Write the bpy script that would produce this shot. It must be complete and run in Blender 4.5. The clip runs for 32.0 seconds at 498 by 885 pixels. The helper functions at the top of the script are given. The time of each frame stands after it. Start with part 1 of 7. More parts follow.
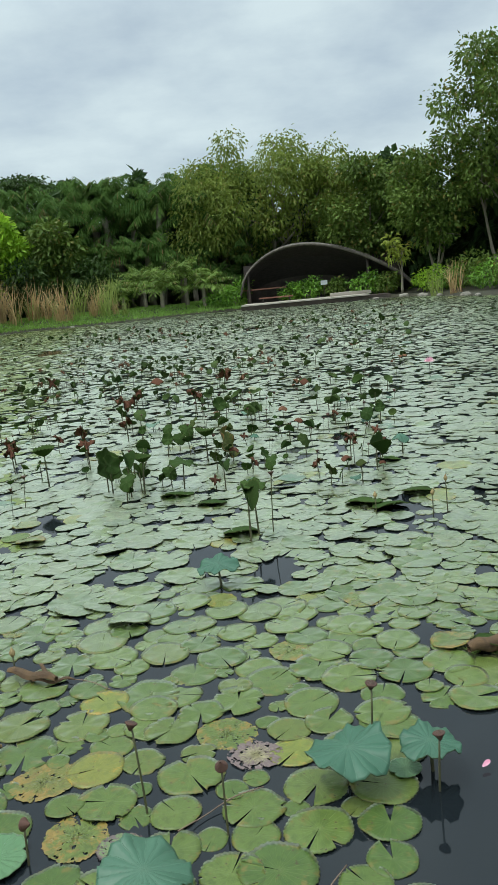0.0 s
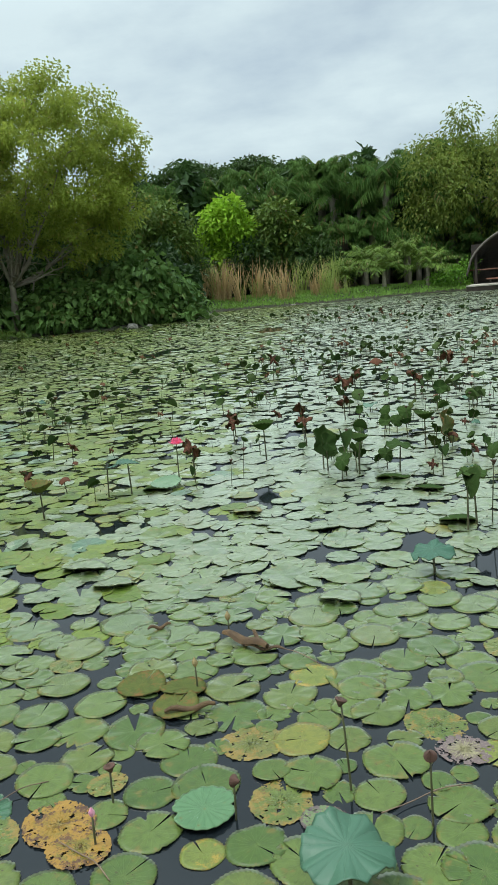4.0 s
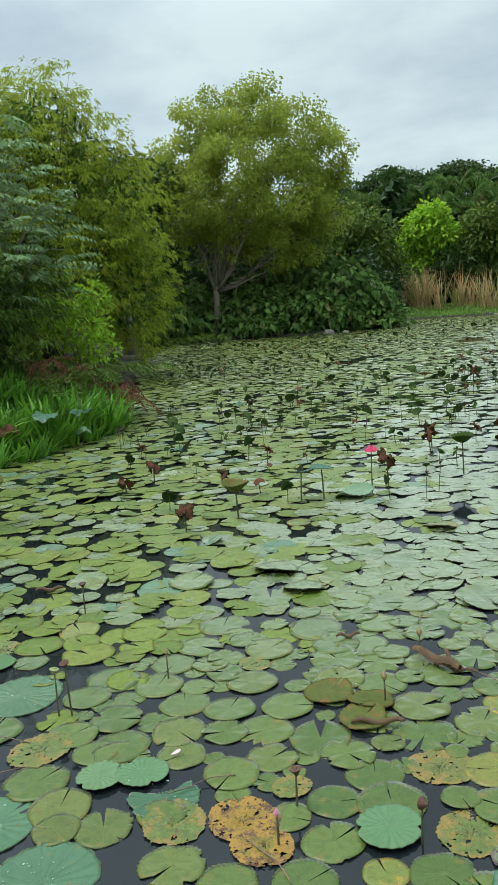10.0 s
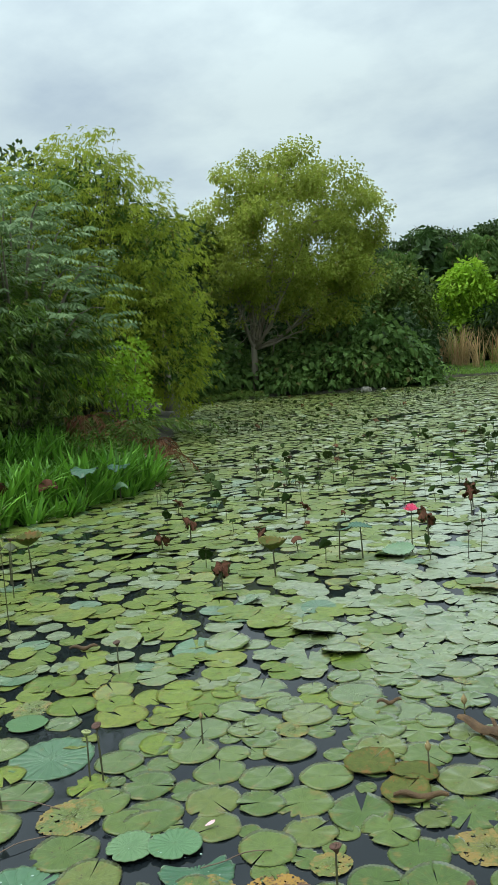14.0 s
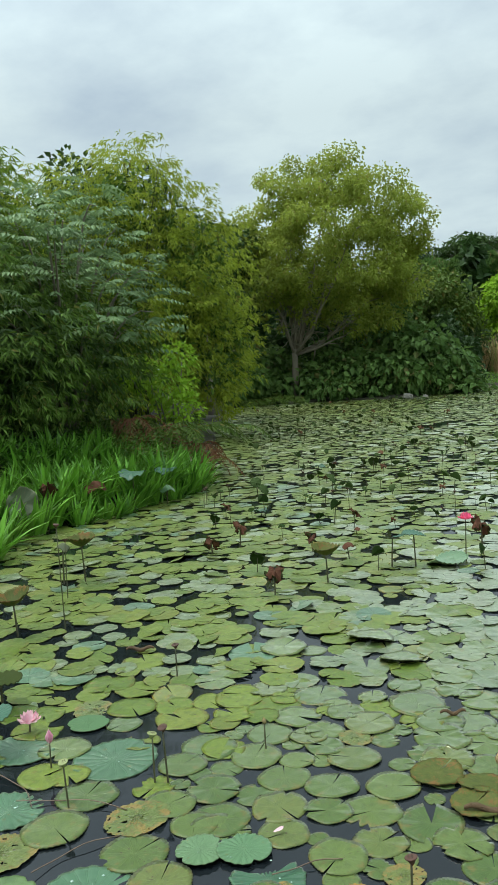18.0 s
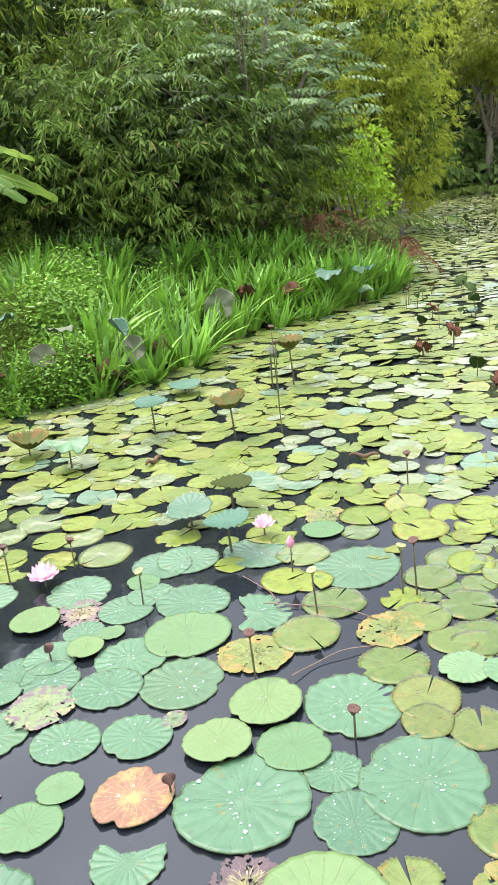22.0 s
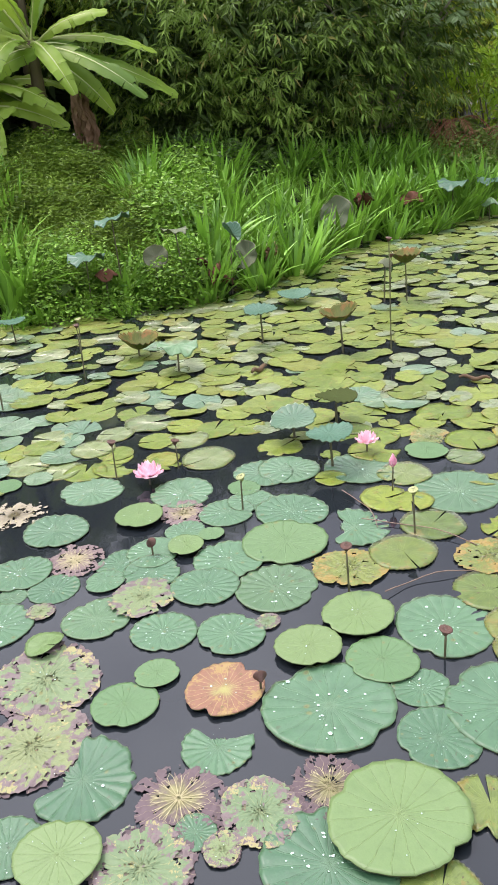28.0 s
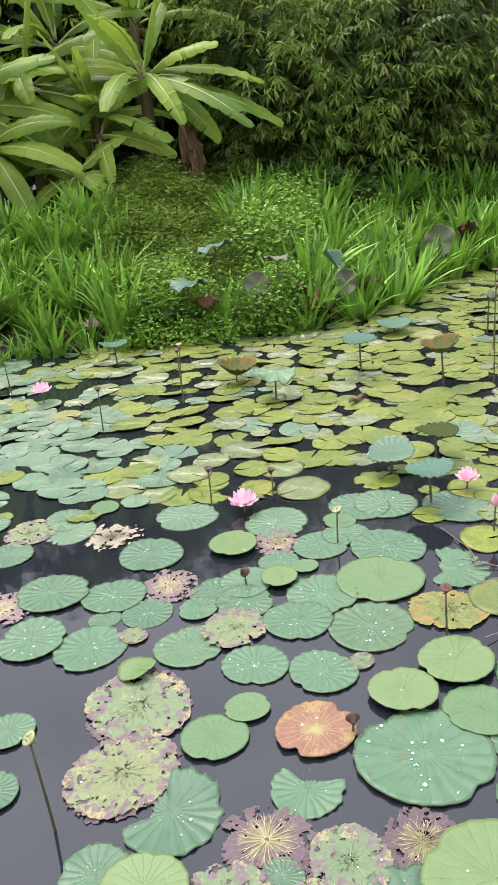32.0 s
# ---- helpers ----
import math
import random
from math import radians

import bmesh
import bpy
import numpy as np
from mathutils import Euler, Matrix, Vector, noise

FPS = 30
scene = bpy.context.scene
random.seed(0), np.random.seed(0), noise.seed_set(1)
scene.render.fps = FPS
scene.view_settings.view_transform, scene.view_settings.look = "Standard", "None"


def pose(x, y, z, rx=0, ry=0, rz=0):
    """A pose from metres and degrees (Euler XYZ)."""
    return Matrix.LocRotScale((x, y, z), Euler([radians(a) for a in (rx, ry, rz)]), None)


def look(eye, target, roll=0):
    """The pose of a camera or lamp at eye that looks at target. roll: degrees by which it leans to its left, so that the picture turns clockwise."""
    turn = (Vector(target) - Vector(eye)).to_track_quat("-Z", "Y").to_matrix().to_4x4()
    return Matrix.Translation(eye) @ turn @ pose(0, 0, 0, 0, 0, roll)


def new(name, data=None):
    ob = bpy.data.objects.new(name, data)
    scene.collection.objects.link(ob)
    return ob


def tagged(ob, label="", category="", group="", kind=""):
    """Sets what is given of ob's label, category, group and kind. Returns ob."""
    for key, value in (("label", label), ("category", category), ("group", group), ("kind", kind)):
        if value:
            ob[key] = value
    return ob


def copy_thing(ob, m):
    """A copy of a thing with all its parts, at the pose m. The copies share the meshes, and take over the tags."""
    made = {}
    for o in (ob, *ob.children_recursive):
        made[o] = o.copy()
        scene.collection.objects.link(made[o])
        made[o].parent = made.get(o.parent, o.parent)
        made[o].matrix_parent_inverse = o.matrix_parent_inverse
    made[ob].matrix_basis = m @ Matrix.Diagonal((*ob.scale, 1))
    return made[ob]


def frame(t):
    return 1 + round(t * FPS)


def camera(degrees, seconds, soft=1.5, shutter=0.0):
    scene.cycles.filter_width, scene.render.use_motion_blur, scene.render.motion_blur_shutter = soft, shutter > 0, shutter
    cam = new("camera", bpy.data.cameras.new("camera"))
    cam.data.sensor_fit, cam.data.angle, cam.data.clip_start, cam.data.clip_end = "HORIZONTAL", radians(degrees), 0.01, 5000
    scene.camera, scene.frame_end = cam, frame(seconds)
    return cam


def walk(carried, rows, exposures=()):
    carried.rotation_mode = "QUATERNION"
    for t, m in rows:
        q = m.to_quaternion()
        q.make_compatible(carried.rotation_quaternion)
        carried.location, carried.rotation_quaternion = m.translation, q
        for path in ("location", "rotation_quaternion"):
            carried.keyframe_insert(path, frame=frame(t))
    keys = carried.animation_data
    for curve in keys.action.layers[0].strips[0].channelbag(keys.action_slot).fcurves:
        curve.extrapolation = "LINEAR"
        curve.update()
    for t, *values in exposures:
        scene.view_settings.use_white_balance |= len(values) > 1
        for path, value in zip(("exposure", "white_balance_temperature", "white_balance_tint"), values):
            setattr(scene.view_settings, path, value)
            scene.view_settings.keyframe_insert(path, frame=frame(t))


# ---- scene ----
cam = camera(33.8, 32.0, 1.2)
PATH = [
    (0, (-0.23, 0.072, 1.985), (-0.199, 2.032, 1.588), -5.5),
    (0.5, (-0.23, 0.088, 1.981), (-0.263, 2.047, 1.581), -5.2),
    (1, (-0.221, 0.088, 1.984), (-0.295, 2.047, 1.588), -5.3),
    (1.5, (-0.226, 0.091, 1.986), (-0.341, 2.048, 1.589), -5.5),
    (2, (-0.232, 0.096, 1.985), (-0.403, 2.048, 1.584), -5.4),
    (2.5, (-0.242, 0.094, 1.983), (-0.469, 2.04, 1.581), -5.2),
    (3, (-0.254, 0.095, 1.983), (-0.548, 2.032, 1.579), -5.2),
    (3.5, (-0.265, 0.087, 1.983), (-0.628, 2.011, 1.576), -4.9),
    (4, (-0.284, 0.082, 1.984), (-0.764, 1.982, 1.585), -5.1),
    (4.5, (-0.288, 0.081, 1.984), (-0.878, 1.954, 1.606), -5.5),
    (6.5, (-0.323, 0.08, 1.986), (-1.076, 1.898, 1.626), -5.5),
    (7, (-0.329, 0.084, 1.981), (-1.121, 1.883, 1.613), -5.7),
    (7.5, (-0.334, 0.081, 1.98), (-1.156, 1.867, 1.613), -5.5),
    (8, (-0.34, 0.089, 1.975), (-1.177, 1.866, 1.601), -5.1),
    (8.5, (-0.344, 0.088, 1.975), (-1.181, 1.864, 1.592), -4.8),
    (9, (-0.347, 0.084, 1.985), (-1.196, 1.856, 1.611), -4.4),
    (9.5, (-0.354, 0.084, 1.98), (-1.233, 1.846, 1.63), -4.2),
    (10, (-0.35, 0.08, 1.987), (-1.258, 1.828, 1.64), -4.3),
    (10.5, (-0.345, 0.086, 1.986), (-1.257, 1.836, 1.664), -4.3),
    (11, (-0.35, 0.092, 1.993), (-1.278, 1.84, 1.706), -4.4),
    (11.5, (-0.353, 0.096, 2.0), (-1.291, 1.845, 1.753), -4.5),
    (12, (-0.367, 0.108, 1.993), (-1.285, 1.87, 1.766), -4.1),
    (12.5, (-0.36, 0.122, 1.994), (-1.244, 1.902, 1.771), -4.3),
    (13, (-0.371, 0.12, 1.994), (-1.258, 1.899, 1.774), -4.3),
    (13.5, (-0.383, 0.119, 1.985), (-1.316, 1.875, 1.769), -4.3),
    (14, (-0.385, 0.125, 1.984), (-1.372, 1.853, 1.779), -4.2),
    (14.5, (-0.384, 0.131, 1.988), (-1.403, 1.841, 1.791), -4.3),
    (15, (-0.376, 0.133, 1.983), (-1.416, 1.832, 1.797), -4.3),
    (15.5, (-0.371, 0.135, 1.982), (-1.439, 1.817, 1.807), -4.5),
    (17.5, (-0.468, 0.077, 1.997), (-1.559, 1.743, 1.821), -3.0),
    (18, (-0.531, 0.048, 1.992), (-1.593, 1.732, 1.805), -3.5),
    (18.5, (-0.645, 0.049, 1.988), (-1.806, 1.662, 1.757), -4.3),
    (19, (-0.742, 0.087, 1.975), (-2.029, 1.589, 1.683), -5.3),
    (19.5, (-0.83, 0.094, 1.968), (-2.145, 1.561, 1.628), -6.0),
    (20, (-0.91, 0.089, 1.959), (-2.2, 1.571, 1.582), -7.0),
    (20.5, (-0.991, 0.106, 1.945), (-2.304, 1.558, 1.537), -6.9),
    (21, (-1.024, 0.124, 1.937), (-2.362, 1.534, 1.466), -6.4),
    (21.5, (-1.043, 0.139, 1.932), (-2.393, 1.511, 1.389), -6.2),
    (22, (-1.051, 0.147, 1.927), (-2.412, 1.477, 1.31), -6.4),
    (22.5, (-1.056, 0.15, 1.927), (-2.426, 1.438, 1.245), -6.6),
    (23, (-1.062, 0.151, 1.926), (-2.443, 1.402, 1.2), -6.8),
    (23.5, (-1.063, 0.149, 1.926), (-2.456, 1.377, 1.183), -6.6),
    (24, (-1.064, 0.148, 1.924), (-2.463, 1.359, 1.165), -6.4),
    (24.5, (-1.068, 0.142, 1.926), (-2.475, 1.33, 1.147), -6.0),
    (25, (-1.067, 0.14, 1.926), (-2.486, 1.306, 1.136), -5.9),
    (25.5, (-1.069, 0.137, 1.925), (-2.497, 1.29, 1.131), -5.7),
    (27.5, (-1.076, 0.124, 1.93), (-2.547, 1.222, 1.134), -5.1),
    (28, (-1.079, 0.12, 1.932), (-2.556, 1.208, 1.136), -5.1),
    (28.5, (-1.087, 0.115, 1.931), (-2.569, 1.194, 1.131), -4.9),
    (29, (-1.089, 0.116, 1.929), (-2.581, 1.18, 1.129), -4.7),
    (29.5, (-1.094, 0.123, 1.927), (-2.592, 1.179, 1.125), -4.6),
    (30, (-1.108, 0.123, 1.934), (-2.613, 1.173, 1.139), -4.7),
    (30.5, (-1.116, 0.12, 1.939), (-2.64, 1.15, 1.154), -4.7),
    (31, (-1.119, 0.116, 1.944), (-2.671, 1.121, 1.181), -4.8),
    (31.5, (-1.127, 0.112, 1.952), (-2.713, 1.081, 1.213), -5.1),
    (32, (-1.132, 0.106, 1.96), (-2.748, 1.034, 1.234), -5.3),
]
EXPOSURE = [(0, -0.16, 6450, 14), (1.5, -0.10, 6450, 14), (3, -0.08, 6450, 13), (15, -0.12, 6500, 12), (18.2, -0.14, 6500, 12), (19.0, 0.36, 6650, 14), (20.2, 0.34, 6650, 17), (21.3, 0.40, 6700, 24), (21.9, 1.18, 6700, 32), (22.3, 1.12, 6700, 33), (23, 0.88, 6700, 34), (24, 0.76, 6750, 35), (32, 0.70, 6800, 38)]
walk(cam, [(t, look(eye, target, roll)) for t, eye, target, roll in PATH], EXPOSURE)

# ---------- sky and sun ----------
SUN_HEIGHT, SUN_TURN = 68.0, 258.0
world = bpy.data.worlds.new("overcast_sky")
scene.world = world
world.use_nodes = True
wn, wl = world.node_tree.nodes, world.node_tree.links
wn.clear()
w_out, w_bg = wn.new("ShaderNodeOutputWorld"), wn.new("ShaderNodeBackground")
w_sky = wn.new("ShaderNodeTexSky")
w_sky.sky_type, w_sky.sun_disc = "NISHITA", False
w_sky.sun_elevation, w_sky.sun_rotation = radians(SUN_HEIGHT), radians(SUN_TURN)
w_co, w_sep, w_add, w_com = (wn.new(k) for k in ("ShaderNodeTexCoord", "ShaderNodeSeparateXYZ", "ShaderNodeMath", "ShaderNodeCombineXYZ"))
w_dx, w_dy = wn.new("ShaderNodeMath"), wn.new("ShaderNodeMath")
w_add.operation, w_dx.operation, w_dy.operation = "ADD", "DIVIDE", "DIVIDE"
w_add.inputs[1].default_value = 0.22
w_noise, w_ramp, w_mix = wn.new("ShaderNodeTexNoise"), wn.new("ShaderNodeValToRGB"), wn.new("ShaderNodeMix")
w_mix.data_type = "RGBA"
w_noise.inputs["Scale"].default_value, w_noise.inputs["Detail"].default_value, w_noise.inputs["Roughness"].default_value = 1.5, 7.0, 0.55
w_ramp.color_ramp.elements[0].position, w_ramp.color_ramp.elements[0].color = 0.32, (0.46, 0.46, 0.46, 1)
w_ramp.color_ramp.elements[1].position, w_ramp.color_ramp.elements[1].color = 0.60, (0.97, 0.97, 0.97, 1)
CLOUD = (7.3, 8.95, 9.15, 1)
w_mix.inputs["B"].default_value = CLOUD
w_bg.inputs["Strength"].default_value = 0.1
wl.new(w_co.outputs["Generated"], w_sep.inputs[0])
wl.new(w_sep.outputs["Z"], w_add.inputs[0])
for node, axis in ((w_dx, "X"), (w_dy, "Y")):
    wl.new(w_sep.outputs[axis], node.inputs[0])
    wl.new(w_add.outputs[0], node.inputs[1])
    wl.new(node.outputs[0], w_com.inputs[axis])
wl.new(w_com.outputs[0], w_noise.inputs["Vector"])
wl.new(w_noise.outputs["Fac"], w_ramp.inputs["Fac"])
wl.new(w_ramp.outputs["Color"], w_mix.inputs["Factor"])
w_lift, w_gain = wn.new("ShaderNodeMapRange"), wn.new("ShaderNodeVectorMath")
w_lift.inputs["From Min"].default_value, w_lift.inputs["From Max"].default_value = 0.28, 0.65
w_lift.inputs["To Min"].default_value, w_lift.inputs["To Max"].default_value = 1.0, 1.8
SUN_WAY = Vector((math.sin(radians(SUN_TURN)) * math.cos(radians(SUN_HEIGHT)), math.cos(radians(SUN_TURN)) * math.cos(radians(SUN_HEIGHT)), math.sin(radians(SUN_HEIGHT))))
w_dot, w_veil, w_both = wn.new("ShaderNodeVectorMath"), wn.new("ShaderNodeMapRange"), wn.new("ShaderNodeMath")
w_dot.operation, w_dot.inputs[1].default_value = "DOT_PRODUCT", SUN_WAY
w_veil.interpolation_type = "SMOOTHSTEP"
w_veil.inputs["From Min"].default_value, w_veil.inputs["From Max"].default_value = 0.5, 1.0
w_veil.inputs["To Min"].default_value, w_veil.inputs["To Max"].default_value = 1.0, 2.3
w_both.operation = "MULTIPLY"
w_gain.operation, w_gain.inputs[0].default_value = "SCALE", CLOUD[:3]
wl.new(w_sep.outputs["Z"], w_lift.inputs["Value"])
wl.new(w_co.outputs["Generated"], w_dot.inputs[0])
wl.new(w_dot.outputs["Value"], w_veil.inputs["Value"])
wl.new(w_lift.outputs["Result"], w_both.inputs[0])
wl.new(w_veil.outputs["Result"], w_both.inputs[1])
wl.new(w_both.outputs[0], w_gain.inputs["Scale"])
wl.new(w_gain.outputs[0], w_mix.inputs["B"])
wl.new(w_sky.outputs["Color"], w_mix.inputs["A"])
wl.new(w_mix.outputs["Result"], w_bg.inputs["Color"])
wl.new(w_bg.outputs[0], w_out.inputs["Surface"])

sun = new("sun", bpy.data.lights.new("sun", "SUN"))
sun.data.energy, sun.data.angle, sun.data.color = 1.8, radians(10), (1.0, 0.95, 0.86)
sun.matrix_world = look(SUN_WAY * 50, (0, 0, 0))


# ---------- materials ----------
def shader(name):
    m = bpy.data.materials.new(name)
    m.use_nodes = True
    n, l = m.node_tree.nodes, m.node_tree.links
    b = n["Principled BSDF"]
    return m, n, l, b, n["Material Output"]


def math_node(n, l, op, a, b=None, clamp=False):
    node = n.new("ShaderNodeMath")
    node.operation, node.use_clamp = op, clamp
    for k, v in enumerate((a, b)):
        if v is None:
            continue
        if isinstance(v, (int, float)):
            node.inputs[k].default_value = v
        else:
            l.new(v, node.inputs[k])
    return node.outputs[0]


def mixed(n, l, fac, a, b):
    node = n.new("ShaderNodeMix")
    node.data_type = "RGBA"
    for key, v in (("Factor", fac), ("A", a), ("B", b)):
        if isinstance(v, (int, float)):
            node.inputs[key].default_value = v
        elif isinstance(v, tuple):
            node.inputs[key].default_value = (*v, 1) if len(v) == 3 else v
        else:
            l.new(v, node.inputs[key])
    return node.outputs["Result"]


def noise_node(n, l, scale, detail=3.0, rough=0.55, where="Object", stretch=None):
    co = n.new("ShaderNodeTexCoord")
    out = co.outputs[where]
    if stretch:
        mp = n.new("ShaderNodeMapping")
        mp.inputs["Scale"].default_value = stretch
        l.new(out, mp.inputs["Vector"])
        out = mp.outputs[0]
    t = n.new("ShaderNodeTexNoise")
    t.inputs["Scale"].default_value, t.inputs["Detail"].default_value, t.inputs["Roughness"].default_value = scale, detail, rough
    l.new(out, t.inputs["Vector"])
    return t.outputs["Fac"]


def steps(n, l, fac, lo, hi):
    node = n.new("ShaderNodeMapRange")
    node.interpolation_type = "SMOOTHSTEP"
    node.inputs["From Min"].default_value, node.inputs["From Max"].default_value = lo, hi
    l.new(fac, node.inputs["Value"])
    return node.outputs["Result"]


def one_by_one(n, l):
    """A number of its own for every leaf of a mesh and every object."""
    g, o = n.new("ShaderNodeNewGeometry"), n.new("ShaderNodeObjectInfo")
    return math_node(n, l, "FRACT", math_node(n, l, "ADD", g.outputs["Random Per Island"], o.outputs["Random"]))


def bumped(n, l, b, height, strength, distance):
    bump = n.new("ShaderNodeBump")
    bump.inputs["Strength"].default_value, bump.inputs["Distance"].default_value = strength, distance
    l.new(height, bump.inputs["Height"])
    l.new(bump.outputs[0], b.inputs["Normal"])
    return bump.outputs[0]


def leaf_material(name, dark, light, old=None, rough=0.5, sheer=0.2, patch=0.5, level=0.15, whole=False):
    """Foliage: each leaf between two greens, some old ones, patches over the crown, light passing through."""
    m, n, l, b, out = shader(name)
    r = n.new("ShaderNodeObjectInfo").outputs["Random"] if whole else one_by_one(n, l)
    c = mixed(n, l, r, dark, light)
    big = noise_node(n, l, patch, 2.0)
    c = mixed(n, l, math_node(n, l, "MULTIPLY", steps(n, l, big, 0.35, 0.7), 0.55), c, tuple(v * 1.45 for v in light))
    if old:
        c = mixed(n, l, steps(n, l, math_node(n, l, "FRACT", math_node(n, l, "MULTIPLY", r, 17.0)), 0.93, 0.97), c, old)
    l.new(c, b.inputs["Base Color"])
    b.inputs["Roughness"].default_value, b.inputs["Specular IOR Level"].default_value = rough, level
    t, mix = n.new("ShaderNodeBsdfTranslucent"), n.new("ShaderNodeMixShader")
    l.new(mixed(n, l, 0.5, c, tuple(min(1.0, v * 1.8) for v in light)), t.inputs["Color"])
    mix.inputs["Fac"].default_value = sheer
    l.new(b.outputs[0], mix.inputs[1])
    l.new(t.outputs[0], mix.inputs[2])
    l.new(mix.outputs[0], out.inputs["Surface"])
    return m


def plain_material(name, a, b_col, scale=6.0, rough=0.7, bump=0.4, distance=0.02, stretch=None):
    m, n, l, b, out = shader(name)
    f = noise_node(n, l, scale, 5.0, 0.6, stretch=stretch)
    fine = noise_node(n, l, scale * 9, 3.0, 0.6, stretch=stretch)
    r = one_by_one(n, l)
    c = mixed(n, l, steps(n, l, f, 0.3, 0.7), a, b_col)
    c = mixed(n, l, math_node(n, l, "MULTIPLY", fine, 0.35), c, tuple(v * 0.45 for v in a))
    c = mixed(n, l, math_node(n, l, "MULTIPLY", r, 0.25), c, tuple(v * 1.2 for v in b_col))
    l.new(c, b.inputs["Base Color"])
    b.inputs["Roughness"].default_value = rough
    bumped(n, l, b, fine, bump, distance)
    return m


def pad_material(name, low, high, vein, edge, rough=0.4, veins=11, vein_amount=0.3, spots=0.0, spot=(0.3, 0.12, 0.02), level=0.5, marks=0.5, pleats=0.0, wax=0.0, heart=None, decay=None, dots=0.0, mottle=0.0):
    """A floating leaf: rays of veins from its middle, a worn edge, stains and spots, its own shade of green."""
    m, n, l, b, out = shader(name)
    uv, sep = n.new("ShaderNodeUVMap"), n.new("ShaderNodeSeparateXYZ")
    uv.uv_map = "leaf"
    l.new(uv.outputs[0], sep.inputs[0])
    u, v = sep.outputs["X"], sep.outputs["Y"]
    ang = math_node(n, l, "ARCTAN2", v, u)
    rad = math_node(n, l, "SQRT", math_node(n, l, "ADD", math_node(n, l, "MULTIPLY", u, u), math_node(n, l, "MULTIPLY", v, v)))
    r = one_by_one(n, l)
    add = n.new("ShaderNodeVectorMath")
    add.operation = "ADD"
    l.new(uv.outputs[0], add.inputs[0])
    com = n.new("ShaderNodeCombineXYZ")
    l.new(math_node(n, l, "MULTIPLY", r, 37.0), com.inputs["X"])
    l.new(math_node(n, l, "MULTIPLY", r, 91.0), com.inputs["Z"])
    l.new(com.outputs[0], add.inputs[1])

    def spotty(scale, detail=3.0):
        t = n.new("ShaderNodeTexNoise")
        t.inputs["Scale"].default_value, t.inputs["Detail"].default_value, t.inputs["Roughness"].default_value = scale, detail, 0.6
        l.new(add.outputs[0], t.inputs["Vector"])
        return t.outputs["Fac"]

    broad, fine = spotty(1.6), spotty(9.0, 4.0)
    c = mixed(n, l, math_node(n, l, "ADD", math_node(n, l, "MULTIPLY", r, 0.7), math_node(n, l, "MULTIPLY", broad, 0.4)), low, high)
    old = steps(n, l, math_node(n, l, "FRACT", math_node(n, l, "MULTIPLY", r, 13.0)), 0.80, 1.0)
    c = mixed(n, l, math_node(n, l, "MULTIPLY", old, 0.3), c, edge)
    wave = math_node(n, l, "ABSOLUTE", math_node(n, l, "SINE", math_node(n, l, "MULTIPLY", math_node(n, l, "ADD", ang, math_node(n, l, "MULTIPLY", math_node(n, l, "SUBTRACT", spotty(2.4, 2.0), 0.5), 0.16)), float(veins))))
    thin = math_node(n, l, "SUBTRACT", 1.0, steps(n, l, math_node(n, l, "MULTIPLY", wave, math_node(n, l, "ADD", rad, 0.12)), 0.02, 0.12))
    c = mixed(n, l, math_node(n, l, "MULTIPLY", thin, vein_amount), c, vein)
    c = mixed(n, l, math_node(n, l, "MULTIPLY", math_node(n, l, "SUBTRACT", 1.0, steps(n, l, rad, 0.0, 0.2)), 0.3), c, vein)
    rim = math_node(n, l, "MULTIPLY", steps(n, l, math_node(n, l, "ADD", rad, math_node(n, l, "MULTIPLY", fine, 0.25)), 1.02, 1.17), 0.3)
    c = mixed(n, l, rim, c, edge)
    if mottle:
        blotch = steps(n, l, spotty(4.2, 6.0), 0.46, 0.64)
        c = mixed(n, l, math_node(n, l, "MULTIPLY", blotch, mottle), c, tuple(k * 0.55 for k in low))
        grain = steps(n, l, spotty(26.0, 2.0), 0.50, 0.66)
        c = mixed(n, l, math_node(n, l, "MULTIPLY", grain, mottle * 0.6), c, tuple(k * 0.6 for k in low))
    if mottle > 0.3:
        stain = steps(n, l, math_node(n, l, "ADD", spotty(2.6, 4.0), math_node(n, l, "MULTIPLY", rad, 0.16)), 0.67, 0.78)
        c = mixed(n, l, math_node(n, l, "MULTIPLY", stain, 0.6), c, (0.16, 0.115, 0.030))
    if dots:
        cells, cell = n.new("ShaderNodeTexVoronoi"), n.new("ShaderNodeSeparateXYZ")
        cells.inputs["Scale"].default_value = 3.6
        l.new(add.outputs[0], cells.inputs["Vector"])
        l.new(cells.outputs["Color"], cell.inputs[0])
        some = steps(n, l, cell.outputs["X"], 0.62, 0.66)
        c = mixed(n, l, math_node(n, l, "MULTIPLY", math_node(n, l, "MULTIPLY", steps(n, l, cells.outputs["Distance"], 0.24, 0.12), some), 0.55), c, (0.15, 0.13, 0.03))
        c = mixed(n, l, math_node(n, l, "MULTIPLY", math_node(n, l, "MULTIPLY", steps(n, l, cells.outputs["Distance"], 0.13, 0.10), some), dots), c, (0.018, 0.020, 0.014))
    ragged = math_node(n, l, "ADD", rad, math_node(n, l, "MULTIPLY", math_node(n, l, "SUBTRACT", spotty(3.5, 4.0), 0.5), 1.1))
